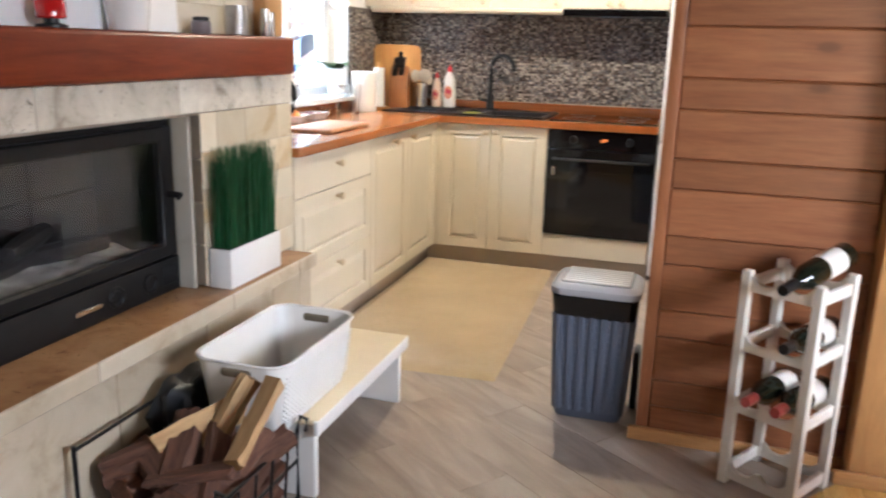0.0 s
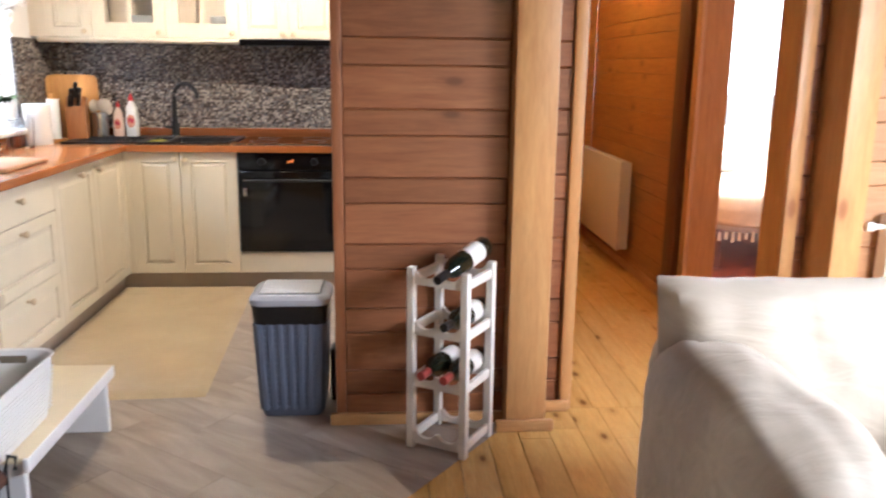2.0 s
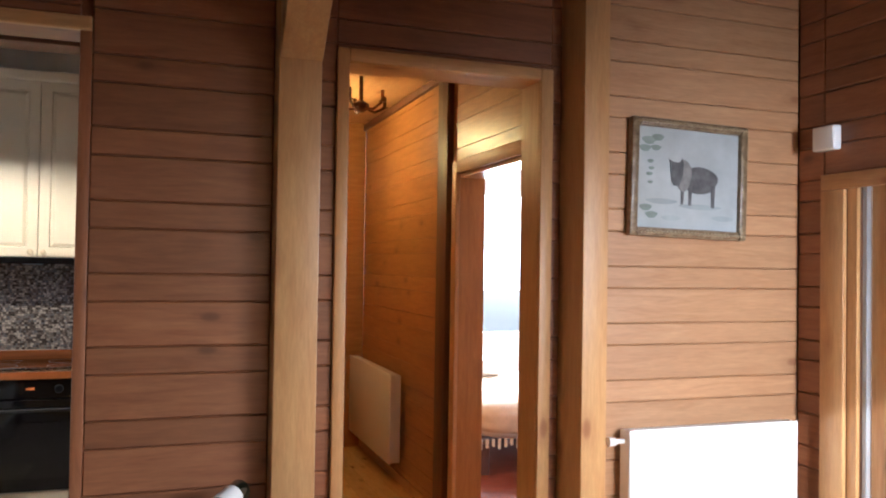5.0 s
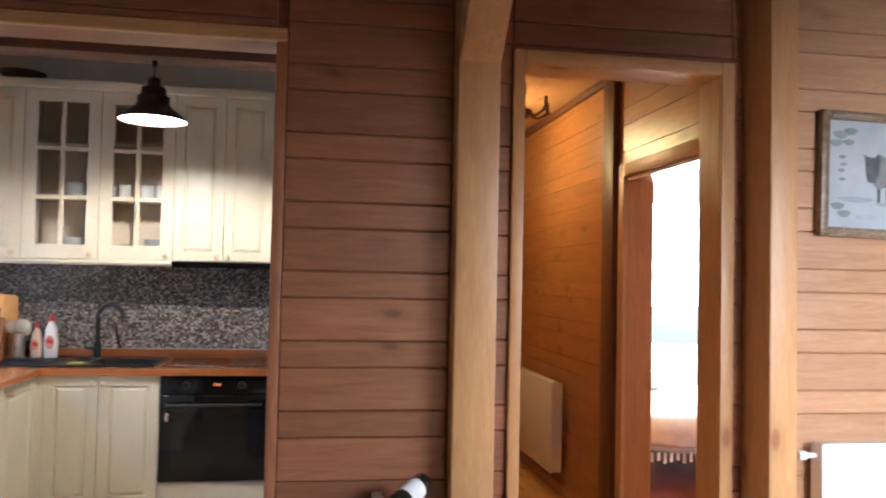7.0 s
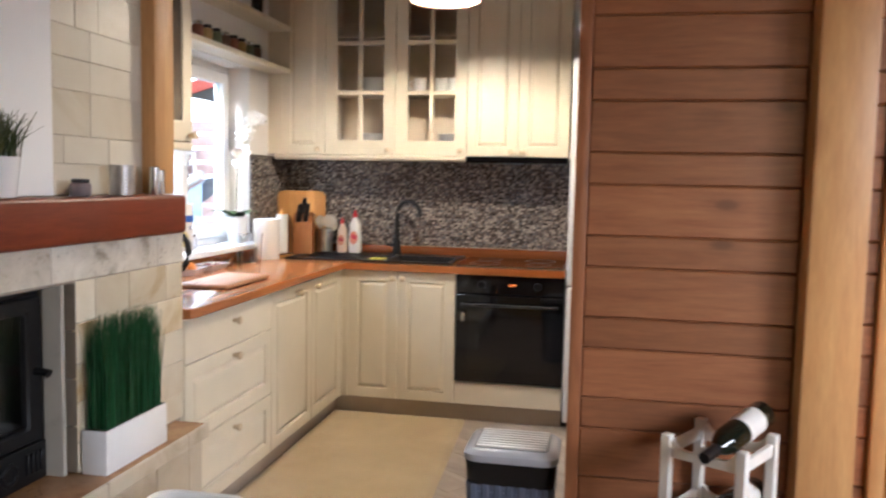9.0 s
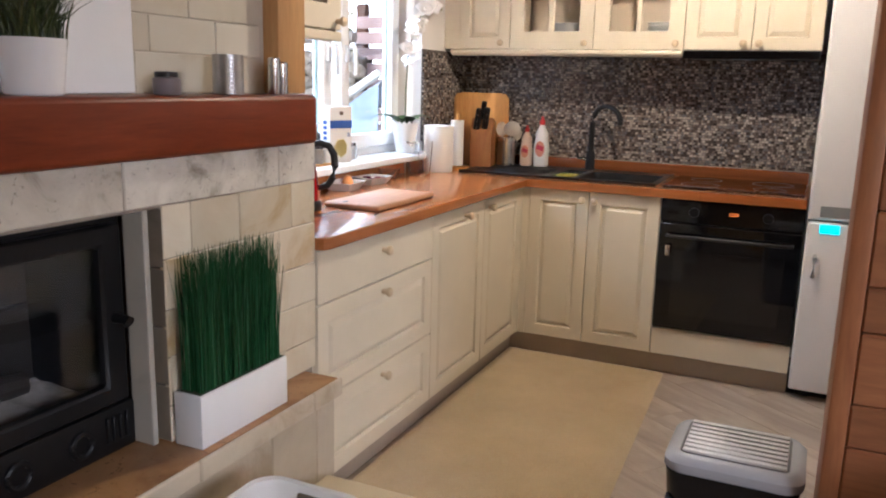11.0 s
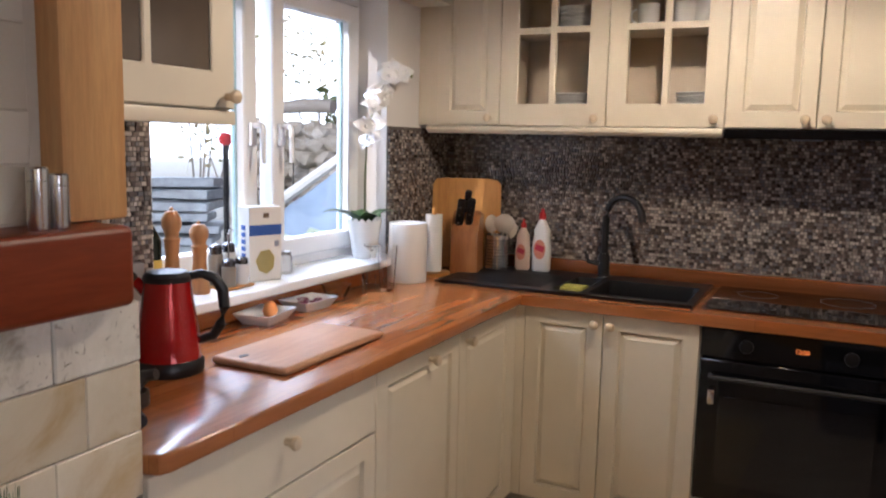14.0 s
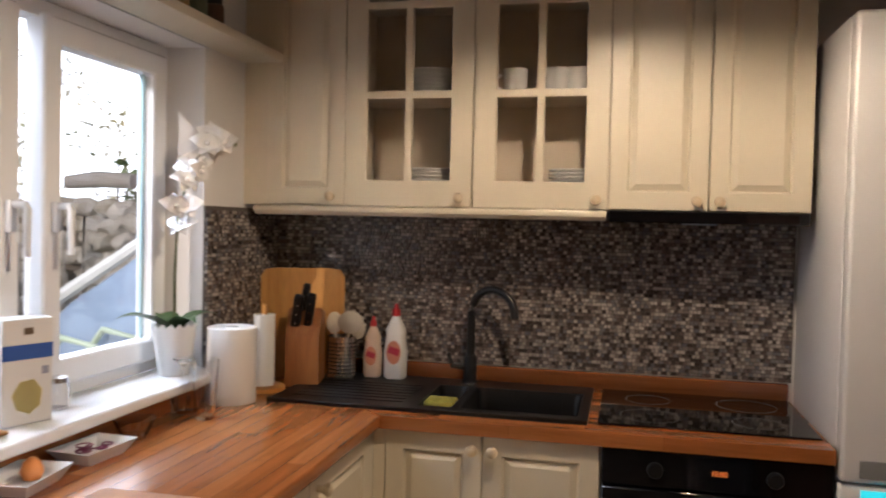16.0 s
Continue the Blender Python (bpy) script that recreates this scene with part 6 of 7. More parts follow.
g = new("grass", blades(-1.228, 3.125, 0.60, 0.030, 0.145, 1700, 0.235, 0.335, 0.007, 0.0018, 2))
g.data.materials.append(GRASS)
g.parent = planter
g.matrix_basis = world_of(planter).inverted()
tagged(g, "dense dark green grass blades", "", "", "stuff")
part("soil", boxed(-1.262, -1.194, 2.971, 3.281, 0.598, 0.6135), plain("soil", (0.02, 0.03, 0.012), 0.9), planter)

# ---- mantel things ----
MZ = 1.2695
pp = thing("plant_pot", (-1.297, 2.69, MZ), "small bushy plant in a white tapered pot on the mantel", "plant")
part("pot", lathe(bmesh.new(), [(0.047, 0), (0.05, 0.003), (0.061, 0.10), (0.057, 0.10), (0.052, 0.085), (0, 0.085)], (-1.297, 2.69, MZ), 28), CERAMIC, pp)
g = new("foliage", blades(-1.292, 2.69, MZ + 0.085, 0.035, 0.042, 420, 0.06, 0.13, 0.03, 0.0024, 5))
g.data.materials.append(islands("pot_grass", [(0.0, (0.02, 0.035, 0.01)), (0.5, (0.05, 0.075, 0.02)), (0.85, (0.10, 0.12, 0.035)), (1.0, (0.22, 0.2, 0.09))], 0.4))
g.parent = pp
g.matrix_basis = world_of(pp).inverted()
tagged(g, "fine green and straw-coloured blades", "", "", "stuff")
jar(-1.285, 3.005, MZ, 0.029, 0.047, plain("jar_grey", (0.2, 0.17, 0.18), 0.3), BLACK, "small dark candle jar on the mantel")
cup = lathe(bmesh.new(), [(0.034, 0), (0.036, 0.002), (0.036, 0.092), (0.0335, 0.092), (0.0335, 0.006), (0, 0.005)], (-1.285, 3.205, MZ), 32)
ct = thing("metal_tumbler", (-1.285, 3.205, MZ), "brushed metal tumbler with an embossed stripe", "tumbler")
part("body", cup, plain("brushed_metal", (0.45, 0.44, 0.44), 0.36, 0.9, vary=0.15, scale=30), ct)
for i in range(7):
    r = tube(bmesh.new(), [Vector((-1.285 + 0.0365 * math.cos(radians(-38)), 3.205 + 0.0365 * math.sin(radians(-38)), MZ + 0.016 + i * 0.0105)) + Vector((0.62 * 0.006 * math.cos(a), 0.78 * 0.006 * math.cos(a), 0.005 * math.sin(a))) for a in (k * math.pi / 5 for k in range(10))], 0.0011, 5, True)
    part("ring_mark", r, PVC, ct)
for y, h in ((3.365, 0.088), (3.398, 0.078)):
    t = thing("shaker", (-1.272, y, MZ), "slim polished steel shaker on the mantel", "shaker", "steel shakers")
    part("body", lathe(bmesh.new(), [(0.015, 0), (0.0155, 0.002), (0.0155, h * 0.8), (0.0145, h * 0.81)], (-1.272, y, MZ), 22), STEEL, t)
    part("cap", lathe(bmesh.new(), [(0.0155, h * 0.815), (0.0155, h), (0.013, h + 0.003), (0, h + 0.003)], (-1.272, y, MZ), 22), STEEL, t)
lan = thing("candle_lantern", (-1.29, 2.41, MZ), "small red lantern on black feet on the mantel", "lantern")
part("body", lathe(bmesh.new(), [(0.03, 0.02), (0.034, 0.024), (0.034, 0.055), (0.02, 0.075), (0.008, 0.08)], (-1.29, 2.41, MZ), 24), plain("red_glass", (0.5, 0.012, 0.012), 0.12, coat=0.5), lan)
part("foot", lathe(bmesh.new(), [(0.036, 0), (0.036, 0.006), (0.016, 0.01), (0.016, 0.02)], (-1.29, 2.41, MZ), 24), BLACK, lan)

# ---- worktop things ----
WT = 0.8685
RED = plain("red_lacquer", (0.36, 0.006, 0.006), 0.14, 0.35, vary=0.05, bump_amt=0, coat=0.6)
KC = (-1.61, 3.945, WT)
kettle = thing("kettle", KC, "glossy red electric kettle with black handle and base", "kettle")
part("base", lathe(bmesh.new(), [(0.076, 0), (0.079, 0.004), (0.079, 0.026), (0.073, 0.034)], KC, 36), BLACK, kettle)
part("body", lathe(bmesh.new(), [(0.073, 0.034), (0.0735, 0.05), (0.068, 0.10), (0.058, 0.165), (0.053, 0.212), (0.05, 0.214)], KC, 36), RED, kettle, "metallic red body")
part("lid", lathe(bmesh.new(), [(0.053, 0.212), (0.054, 0.224), (0.045, 0.234), (0.015, 0.239), (0, 0.239)], KC, 36), BLACK, kettle)
bm = bmesh.new()
hd = Vector((0.80, 0.60, 0))
pts = [(0.045, 0.222, 0.010), (0.075, 0.228, 0.011), (0.105, 0.218, 0.0125), (0.122, 0.19, 0.0135), (0.126, 0.15, 0.0135), (0.118, 0.11, 0.0125), (0.10, 0.082, 0.0115), (0.068, 0.073, 0.010)]
tube(bm, [Vector(KC) + hd * a + Vector((0, 0, z)) for a, z, r in pts], [r for a, z, r in pts], 10)
part("handle", bm, BLACK, kettle)
bm = bmesh.new()
tube(bm, [Vector(KC) - hd * 0.045 + Vector((0, 0, 0.19)), Vector(KC) - hd * 0.07 + Vector((0, 0, 0.213))], [0.018, 0.012], 10)
part("spout", bm, RED, kettle)
board = boxed(-1.572, -1.345, 4.038, 4.482, WT, WT + 0.02, 0.012, 3)
single("chopping_board", board, wood("beech_board", (0.40, 0.19, 0.095), (0.52, 0.28, 0.15), (0.3, 0.15, 0.07), "y", 0.45, 0, tone=0.05), "pale wooden chopping board lying on the worktop", "chopping board")
bm = lathe(bmesh.new(), [(0.012, 0), (0.012, 0.0016), (0, 0.0016)], (-1.50, 4.075, WT + 0.0196), 16)
bm.transform(Matrix.Translation((-1.50, 4.075, 0)) @ Matrix.Diagonal((0.6, 1.4, 1, 1)) @ Matrix.Translation((1.50, -4.075, 0)))
hole = link("hole", bm, BLACK)
hole.parent = bpy.data.objects["chopping_board"]


def square_dish(x, y, hx, hy, turn, content, label):
    t = thing("square_dish", (x, y, WT), label, "dish", "square dishes")
    bm = loft(bmesh.new(), [(hx * 0.7, hy * 0.7, 0.004, 0), (hx, hy, 0.004, 0.032), (hx * 0.96, hy * 0.96, 0.004, 0.032), (hx * 0.66, hy * 0.66, 0.004, 0.006)], seg=2)
    bm.transform(pose(x, y, WT, 0, 0, turn))
    part("dish", bm, CERAMIC, t)
    return t


square_dish(-1.752, 4.475, 0.062, 0.085, 8, None, "white square dish holding an orange piece")
square_dish(-1.755, 4.70, 0.058, 0.085, -4, None, "white square dish with red onion slices")
bm = lathe(bmesh.new(), [(0.0, 0), (0.018, 0.003), (0.024, 0.018), (0.018, 0.038), (0.006, 0.048), (0, 0.049)], (-1.757, 4.505, WT + 0.007), 16)
single("carrot_piece", bm, plain("orange_peel", (0.72, 0.25, 0.06), 0.5, vary=0.2), "orange vegetable piece in the dish", "food")
bm = bmesh.new()
rnd = random.Random(9)
for i in range(9):
    tube(bm, arc((-1.755 + rnd.uniform(-0.02, 0.02), 4.70 + rnd.uniform(-0.04, 0.04), WT + 0.012 + 0.002 * i), rnd.uniform(0.012, 0.02), rnd.uniform(0, 360), rnd.uniform(400, 600), 9, "xy"), 0.002, 5)
single("onion_slices", bm, plain("onion_purple", (0.22, 0.03, 0.09), 0.4, vary=0.4, scale=60), "purple onion slices in the dish", "food")
CLEAR = glass("clear_glass")


def tumbler(name, x, y, z, r0, r1, h, label):
    bm = lathe(bmesh.new(), [(r0, 0), (r1, h), (r1 - 0.0025, h), (r0 - 0.003, 0.01), (0, 0.01)], (x, y, z), 28)
    ob = single(name, bm, CLEAR, label, "glass", "clear glasses", (x, y, z))
    return ob


tumbler("glass_bowl", -1.765, 4.875, WT, 0.030, 0.052, 0.05, "small clear glass bowl on the worktop")
tumbler("drinking_glass", -1.70, 5.11, WT, 0.026, 0.037, 0.165, "tall clear drinking glass")
gob = thing("goblet", (-1.80, 5.165, WT), "clear stemmed wine glass upside down", "glass", "clear glasses")
part("bowl", lathe(bmesh.new(), [(0.034, 0), (0.038, 0.04), (0.03, 0.075), (0.006, 0.088), (0.004, 0.13), (0.03, 0.152), (0.03, 0.155), (0, 0.152)], (-1.80, 5.165, WT), 26), CLEAR, gob)

# sill
SL = 0.9625
OC = (-1.865, 5.22, SL)
orchid = thing("orchid", OC, "white orchid in a scalloped white pot on the sill", "plant")
bm = lathe(bmesh.new(), [(0.042, 0), (0.045, 0.003), (0.062, 0.125), (0.066, 0.15), (0.061, 0.15), (0.055, 0.12), (0, 0.11)], OC, 32)
for v in bm.verts:
    if v.co.z > SL + 0.145:
        a = math.atan2(v.co.y - OC[1], v.co.x - OC[0])
        v.co.z += 0.006 * math.cos(a * 16)
part("pot", bm, CERAMIC, orchid)
part("moss", lathe(bmesh.new(), [(0.054, 0.11), (0.03, 0.122), (0, 0.124)], OC, 20), plain("moss", (0.05, 0.045, 0.02), 0.9), orchid)


def leaf(ln, w, bend, m, n=7):
    bm = bmesh.new()
    rows = []
    for i in range(n + 1):
        t = i / n
        ww = w * math.sin(math.pi * min(1, 0.12 + 0.88 * t) ** 0.8) + 0.001
        z = bend * math.sin(t * 2.2) - 0.02 * t * t
        rows.append([bm.verts.new((s * ww, ln * t, z + (0.25 * ww if s else -0.1 * ww))) for s in (-1, 0, 1)])
    for a, b in zip(rows, rows[1:]):
        bm.faces.new((a[0], a[1], b[1], b[0]))
        bm.faces.new((a[1], a[2], b[2], b[1]))
    bm.transform(m)
    return bm


for tn, ln in ((150, 0.19), (-35, 0.15), (60, 0.12), (-120, 0.13)):
    part("leaf", leaf(ln, 0.036, 0.05, pose(OC[0], OC[1], SL + 0.118, 12, 0, tn)), LEAF, orchid)
stem = [Vector((OC[0], OC[1], SL + 0.11)), Vector((OC[0] + 0.005, OC[1] - 0.01, SL + 0.3)), Vector((OC[0] + 0.02, OC[1] - 0.02, SL + 0.48)), Vector((OC[0] + 0.05, OC[1] + 0.0, SL + 0.62)), Vector((OC[0] + 0.07, OC[1] + 0.07, SL + 0.70)), Vector((OC[0] + 0.08, OC[1] + 0.14, SL + 0.715)), Vector((OC[0] + 0.085, OC[1] + 0.2, SL + 0.70))]
part("stem", tube(bmesh.new(), stem, [0.004, 0.004, 0.0035, 0.003, 0.0025, 0.002, 0.0018], 7), plain("stem_green", (0.09, 0.10, 0.04), 0.5), orchid)
PETAL = plain("white_petal", (0.83, 0.82, 0.82), 0.55, vary=0.05, scale=30)
rnd = random.Random(12)
for k in range(13):
    t = 0.30 + 0.56 * k / 13
    seg = min(int(t * 6), 5)
    p = stem[seg].lerp(stem[seg + 1], t * 6 - seg) + Vector((rnd.uniform(-0.01, 0.03), rnd.uniform(-0.05, 0.03), rnd.uniform(-0.03, 0.02)))
    bm = bmesh.new()
    facing = Euler((radians(75 + rnd.uniform(-25, 20)), 0, radians(50 + rnd.uniform(-45, 45)))).to_matrix().to_4x4()
    for j in range(5):
        a = j * 72
        sz = 0.049 if j in (1, 4) else 0.040
        pet = leaf(sz, sz * 0.52, 0.008, pose(0, 0, 0, 8, 0, a), 4)
        tmp = bpy.data.meshes.new("petal_tmp")
        pet.to_mesh(tmp)
        pet.free()
        bm.from_mesh(tmp)
        bpy.data.meshes.remove(tmp)
    lathe(bm, [(0.004, -0.002), (0.008, 0.006), (0.003, 0.014), (0, 0.015)], seg=8)
    bm.transform(Matrix.Translation(p) @ facing)
    part("flower", bm, PETAL, orchid, "white orchid flower")
for q in (stem[5], stem[6], stem[5].lerp(stem[6], 0.5)):
    part("bud", lathe(bmesh.new(), [(0.001, -0.008), (0.007, 0), (0.005, 0.008), (0, 0.011)], q, 10), plain("bud_green", (0.25, 0.26, 0.14), 0.5), orchid)
cart = thing("carton", (-1.875, 4.61, SL), "white food carton with a blue band and a yellow shape", "carton")
CM = pose(-1.88, 4.612, SL, 0, 0, 70)
bm = boxed(-0.058, 0.058, -0.033, 0.033, 0, 0.235, 0.002)
bm.transform(CM)
part("box", bm, plain("carton_white", (0.76, 0.75, 0.72), 0.5, vary=0.05), cart)
for nm, a, mat, lab in (("band", (-0.0575, 0.0575, -0.0345, -0.0335, 0.145, 0.178), plain("print_blue", (0.03, 0.10, 0.38), 0.5), "blue printed band"),
                        ("print_shape", (-0.032, 0.032, -0.0345, -0.0335, 0.025, 0.10), plain("print_yellow", (0.76, 0.66, 0.30), 0.5), "yellow printed shape"),
                        ("print_mark", (-0.008, 0.012, -0.0345, -0.0335, 0.20, 0.215), plain("print_brown", (0.12, 0.08, 0.05), 0.5), "small dark printed mark"),
                        ("print_dot", (0.032, 0.048, -0.0345, -0.0335, 0.108, 0.126), plain("print_grey", (0.3, 0.32, 0.4), 0.5), "small grey printed mark")):
    if nm == "print_shape":
        bm = bmesh.new()
        f = bm.faces.new([bm.verts.new((0.034 * math.cos(i * math.pi / 3.5 + 0.3) * (1 + 0.1 * (i % 2)), -0.034, 0.062 + 0.04 * math.sin(i * math.pi / 3.5 + 0.3))) for i in range(7)])
        bmesh.ops.solidify(bm, geom=[f], thickness=0.0008)
    else:
        bm = boxed(*a)
    bm.transform(CM)
    part(nm, bm, mat, cart, lab)
for i in range(7):
    bm = boxed(0.0585, 0.0595, -0.012, 0.012, 0.03 + 0.022 * i, 0.044 + 0.022 * i)
    bm.transform(CM @ pose(0, 0, 0, 0, 0, 180))
    part("print_bar", bm, MATS["print_blue"], cart)
MILLW = wood("mill_wood", (0.42, 0.18, 0.06), (0.56, 0.28, 0.11), (0.3, 0.1, 0.04), "z", 0.35, 0, tone=0.25)
MILLP = [(0.027, 0), (0.029, 0.004), (0.029, 0.02), (0.021, 0.06), (0.0185, 0.10), (0.022, 0.135), (0.024, 0.14), (0.019, 0.146), (0.019, 0.152), (0.027, 0.17), (0.027, 0.188), (0.016, 0.205), (0.006, 0.208), (0.005, 0.214), (0, 0.216)]
for x, y, s in ((-1.90, 4.255, 1.17), (-1.875, 4.335, 0.97)):
    b = lathe(bmesh.new(), [(r, z * s) for r, z in MILLP], (x, y, SL), 24)
    single("pepper_mill", b, MILLW, "turned wooden pepper mill on the sill", "pepper mill", "pepper mills", (x, y, SL))
ob = bottle_mesh(0.033, 0.25)
ob.transform(pose(-1.92, 4.19, SL))
oil = single("oil_bottle", ob, DARK_GLASS, "dark oil bottle with a yellow label", "bottle", "", (-1.92, 4.19, SL))
oil_label = link("label", lathe(bmesh.new(), [(0.0335, 0.04), (0.0337, 0.042), (0.0337, 0.11), (0.0335, 0.112)], seg=22), plain("oil_yellow", (0.6, 0.42, 0.08), 0.5))
oil_label.parent = oil
cruet = thing("cruet_set", (-1.875, 4.455, SL), "glass cruet set with steel caps on a stand", "cruet set")
part("tray", boxed(-1.925, -1.825, 4.40, 4.52, SL, SL + 0.008, 0.003), bamboo("y"), cruet)
for x, y, h, fill in ((-1.90, 4.43, 0.115, "pepper"), (-1.90, 4.487, 0.115, "salt"), (-1.85, 4.43, 0.075, "pepper"), (-1.85, 4.487, 0.075, "salt")):
    j = part("cruet", lathe(bmesh.new(), [(0.021, 0), (0.022, h * 0.75), (0.019, h * 0.8)], (x, y, SL + 0.009), 18), plain("salt_white", (0.72, 0.71, 0.68), 0.4) if fill == "salt" else plain("pepper_grey", (0.25, 0.22, 0.18), 0.3), cruet)
    part("cap", lathe(bmesh.new(), [(0.0195, h * 0.8), (0.0195, h), (0.012, h + 0.006), (0, h + 0.006)], (x, y, SL + 0.009), 18), plain("cap_dark", (0.12, 0.12, 0.13), 0.25, 0.8), j, "dark steel cap")
part("carry_loop", tube(bmesh.new(), [(-1.875, 4.458, SL + 0.008), (-1.875, 4.458, SL + 0.16), (-1.875, 4.468, SL + 0.175), (-1.875, 4.48, SL + 0.168)], 0.003, 7), STEEL, cruet)
jr = thing("glass_jar", (-1.90, 4.755, SL), "small clear jar with a steel lid on the sill", "jar")
part("body", lathe(bmesh.new(), [(0.03, 0), (0.032, 0.004), (0.032, 0.055), (0.027, 0.062), (0.025, 0.062), (0.029, 0.054), (0.029, 0.005), (0, 0.005)], (-1.90, 4.755, SL), 24), CLEAR, jr)
part("lid", lathe(bmesh.new(), [(0.028, 0.062), (0.028, 0.074), (0, 0.075)], (-1.90, 4.755, SL), 24), STEEL, jr)

# corner
towel = thing("paper_towel", (-1.735, 5.33, WT), "white kitchen paper roll standing on the worktop", "paper towel", "paper rolls")
part("roll", lathe(bmesh.new(), [(0.074, 0), (0.075, 0.002), (0.075, 0.228), (0.073, 0.23), (0.022, 0.23), (0.02, 0.21), (0, 0.21)], (-1.735, 5.33, WT), 36), plain("paper", (0.82, 0.81, 0.79), 0.9, vary=0.03, bump_amt=0.4, fine=120), towel)
holder2 = thing("towel_holder", (-1.715, 5.515, WT), "slim roll on a round wooden towel holder", "paper towel", "paper rolls")
part("foot", lathe(bmesh.new(), [(0.07, 0), (0.07, 0.013), (0.066, 0.016), (0, 0.016)], (-1.715, 5.515, WT), 30), bamboo("x"), holder2)
part("roll", lathe(bmesh.new(), [(0.034, 0.017), (0.0345, 0.02), (0.0345, 0.25), (0.012, 0.25), (0, 0.24)], (-1.715, 5.515, WT), 28), MATS["paper"], holder2)
part("dowel", lathe(bmesh.new(), [(0.009, 0.24), (0.009, 0.278), (0.004, 0.284), (0, 0.285)], (-1.715, 5.515, WT), 14), bamboo("z"), holder2)
cb = bmesh.new()
loft(cb, [(0.15, 0.009, 0.006, 0.0), (0.15, 0.009, 0.006, 0.36), (0.135, 0.009, 0.006, 0.385), (0.10, 0.009, 0.006, 0.39)], (0, 0, 0), seg=3)
cb.transform(pose(-1.688, 5.775, WT, 0, 0, 24) @ pose(0, 0, 0, -4, 0, 0))
single("cutting_board", cb, bamboo("z"), "bamboo cutting board leaning on the mosaic", "chopping board")
KBM = pose(-1.628, 5.655, WT, 0, 0, 12)
kb = thing("knife_block", (-1.628, 5.655, WT), "slanted reddish-brown wooden knife block with black-handled knives", "knife block")
bm = bmesh.new()
rows = []
for x in (-0.058, 0.058):
    rows.append([bm.verts.new((x, y, z)) for y, z in ((-0.065, 0), (0.075, 0), (0.055, 0.245), (-0.005, 0.262), (-0.065, 0.165))])
n = 5
for i in range(n):
    bm.faces.new((rows[0][i], rows[0][(i + 1) % n], rows[1][(i + 1) % n], rows[1][i]))
bm.faces.new(rows[0])
bm.faces.new(list(reversed(rows[1])))
bmesh.ops.bevel(bm, geom=bm.edges[:], offset=0.004, segments=2, affect="EDGES")
bm.transform(KBM)
part("block", bm, wood("block_wood", (0.30, 0.11, 0.035), (0.42, 0.18, 0.06), (0.2, 0.08, 0.03), "z", 0.35, 0), kb)
for x, y, z, w in ((-0.03, -0.03, 0.20, 0.017), (0.012, -0.028, 0.205, 0.015), (-0.012, 0.01, 0.235, 0.013)):
    bm = boxed(-w, w, -0.012, 0.012, -0.02, 0.125, 0.008, 2)
    bm.transform(KBM @ pose(x, y, z, 24, 12, 0))
    hd2 = part("knife_handle", bm, BLACK, kb)
    for q in (0.02, 0.055, 0.09):
        rv = lathe(bmesh.new(), [(0.003, 0), (0.003, 0.0012), (0, 0.0014)], seg=10)
        rv.transform(KBM @ pose(x, y, z, 24, 12, 0) @ pose(0, -0.012, q, 90, 0, 0))
        part("rivet", rv, STEEL, hd2, "small steel rivet")
ut = thing("utensil_pot", (-1.535, 5.765, WT + 0.011), "perforated steel pot of kitchen utensils", "utensil holder")
part("pot", lathe(bmesh.new(), [(0.05, 0), (0.052, 0.002), (0.052, 0.145), (0.050, 0.145), (0.048, 0.005), (0, 0.005)], (-1.535, 5.765, WT + 0.011), 36), STEEL, ut)
holes = bmesh.new()
for i in range(36):
    for j in range(9):
        a = 2 * math.pi * i / 36
        bmesh.ops.create_cube(holes, size=1.0, matrix=Matrix.Translation((-1.535 + 0.052 * math.cos(a), 5.765 + 0.052 * math.sin(a), WT + 0.03 + 0.013 * j)) @ pose(0, 0, 0, 0, 0, math.degrees(a)) @ Matrix.Diagonal((0.0012, 0.0045, 0.006, 1)))
hh = part("perforation", holes, BLACK, ut)
hh["kind"] = "stuff"
for dx, dy, ln, tn, mat in ((-0.018, 0.0, 0.205, 20, "o"), (0.022, -0.008, 0.21, -12, "w"), (0.03, 0.02, 0.185, 40, "o")):
    bm = bmesh.new()
    tube(bm, [(0, 0, 0.02), (dx * 1.5, dy * 1.5, ln - 0.045)], 0.004, 7)
    lathe(bm, [(0.0, -0.006), (0.026, -0.004), (0.03, 0), (0.026, 0.004), (0, 0.006)], seg=20, m=pose(dx * 1.6, dy * 1.6, ln - 0.015, 80, 0, tn) @ (Matrix.Diagonal((1.75, 1.35, 1, 1)) if mat == "w" else Matrix.Diagonal((0.95, 1.3, 1, 1))))
    bm.transform(pose(-1.535, 5.765, WT + 0.011))
    part("spoon", bm, plain("utensil_beige", (0.50, 0.44, 0.36), 0.5), ut)


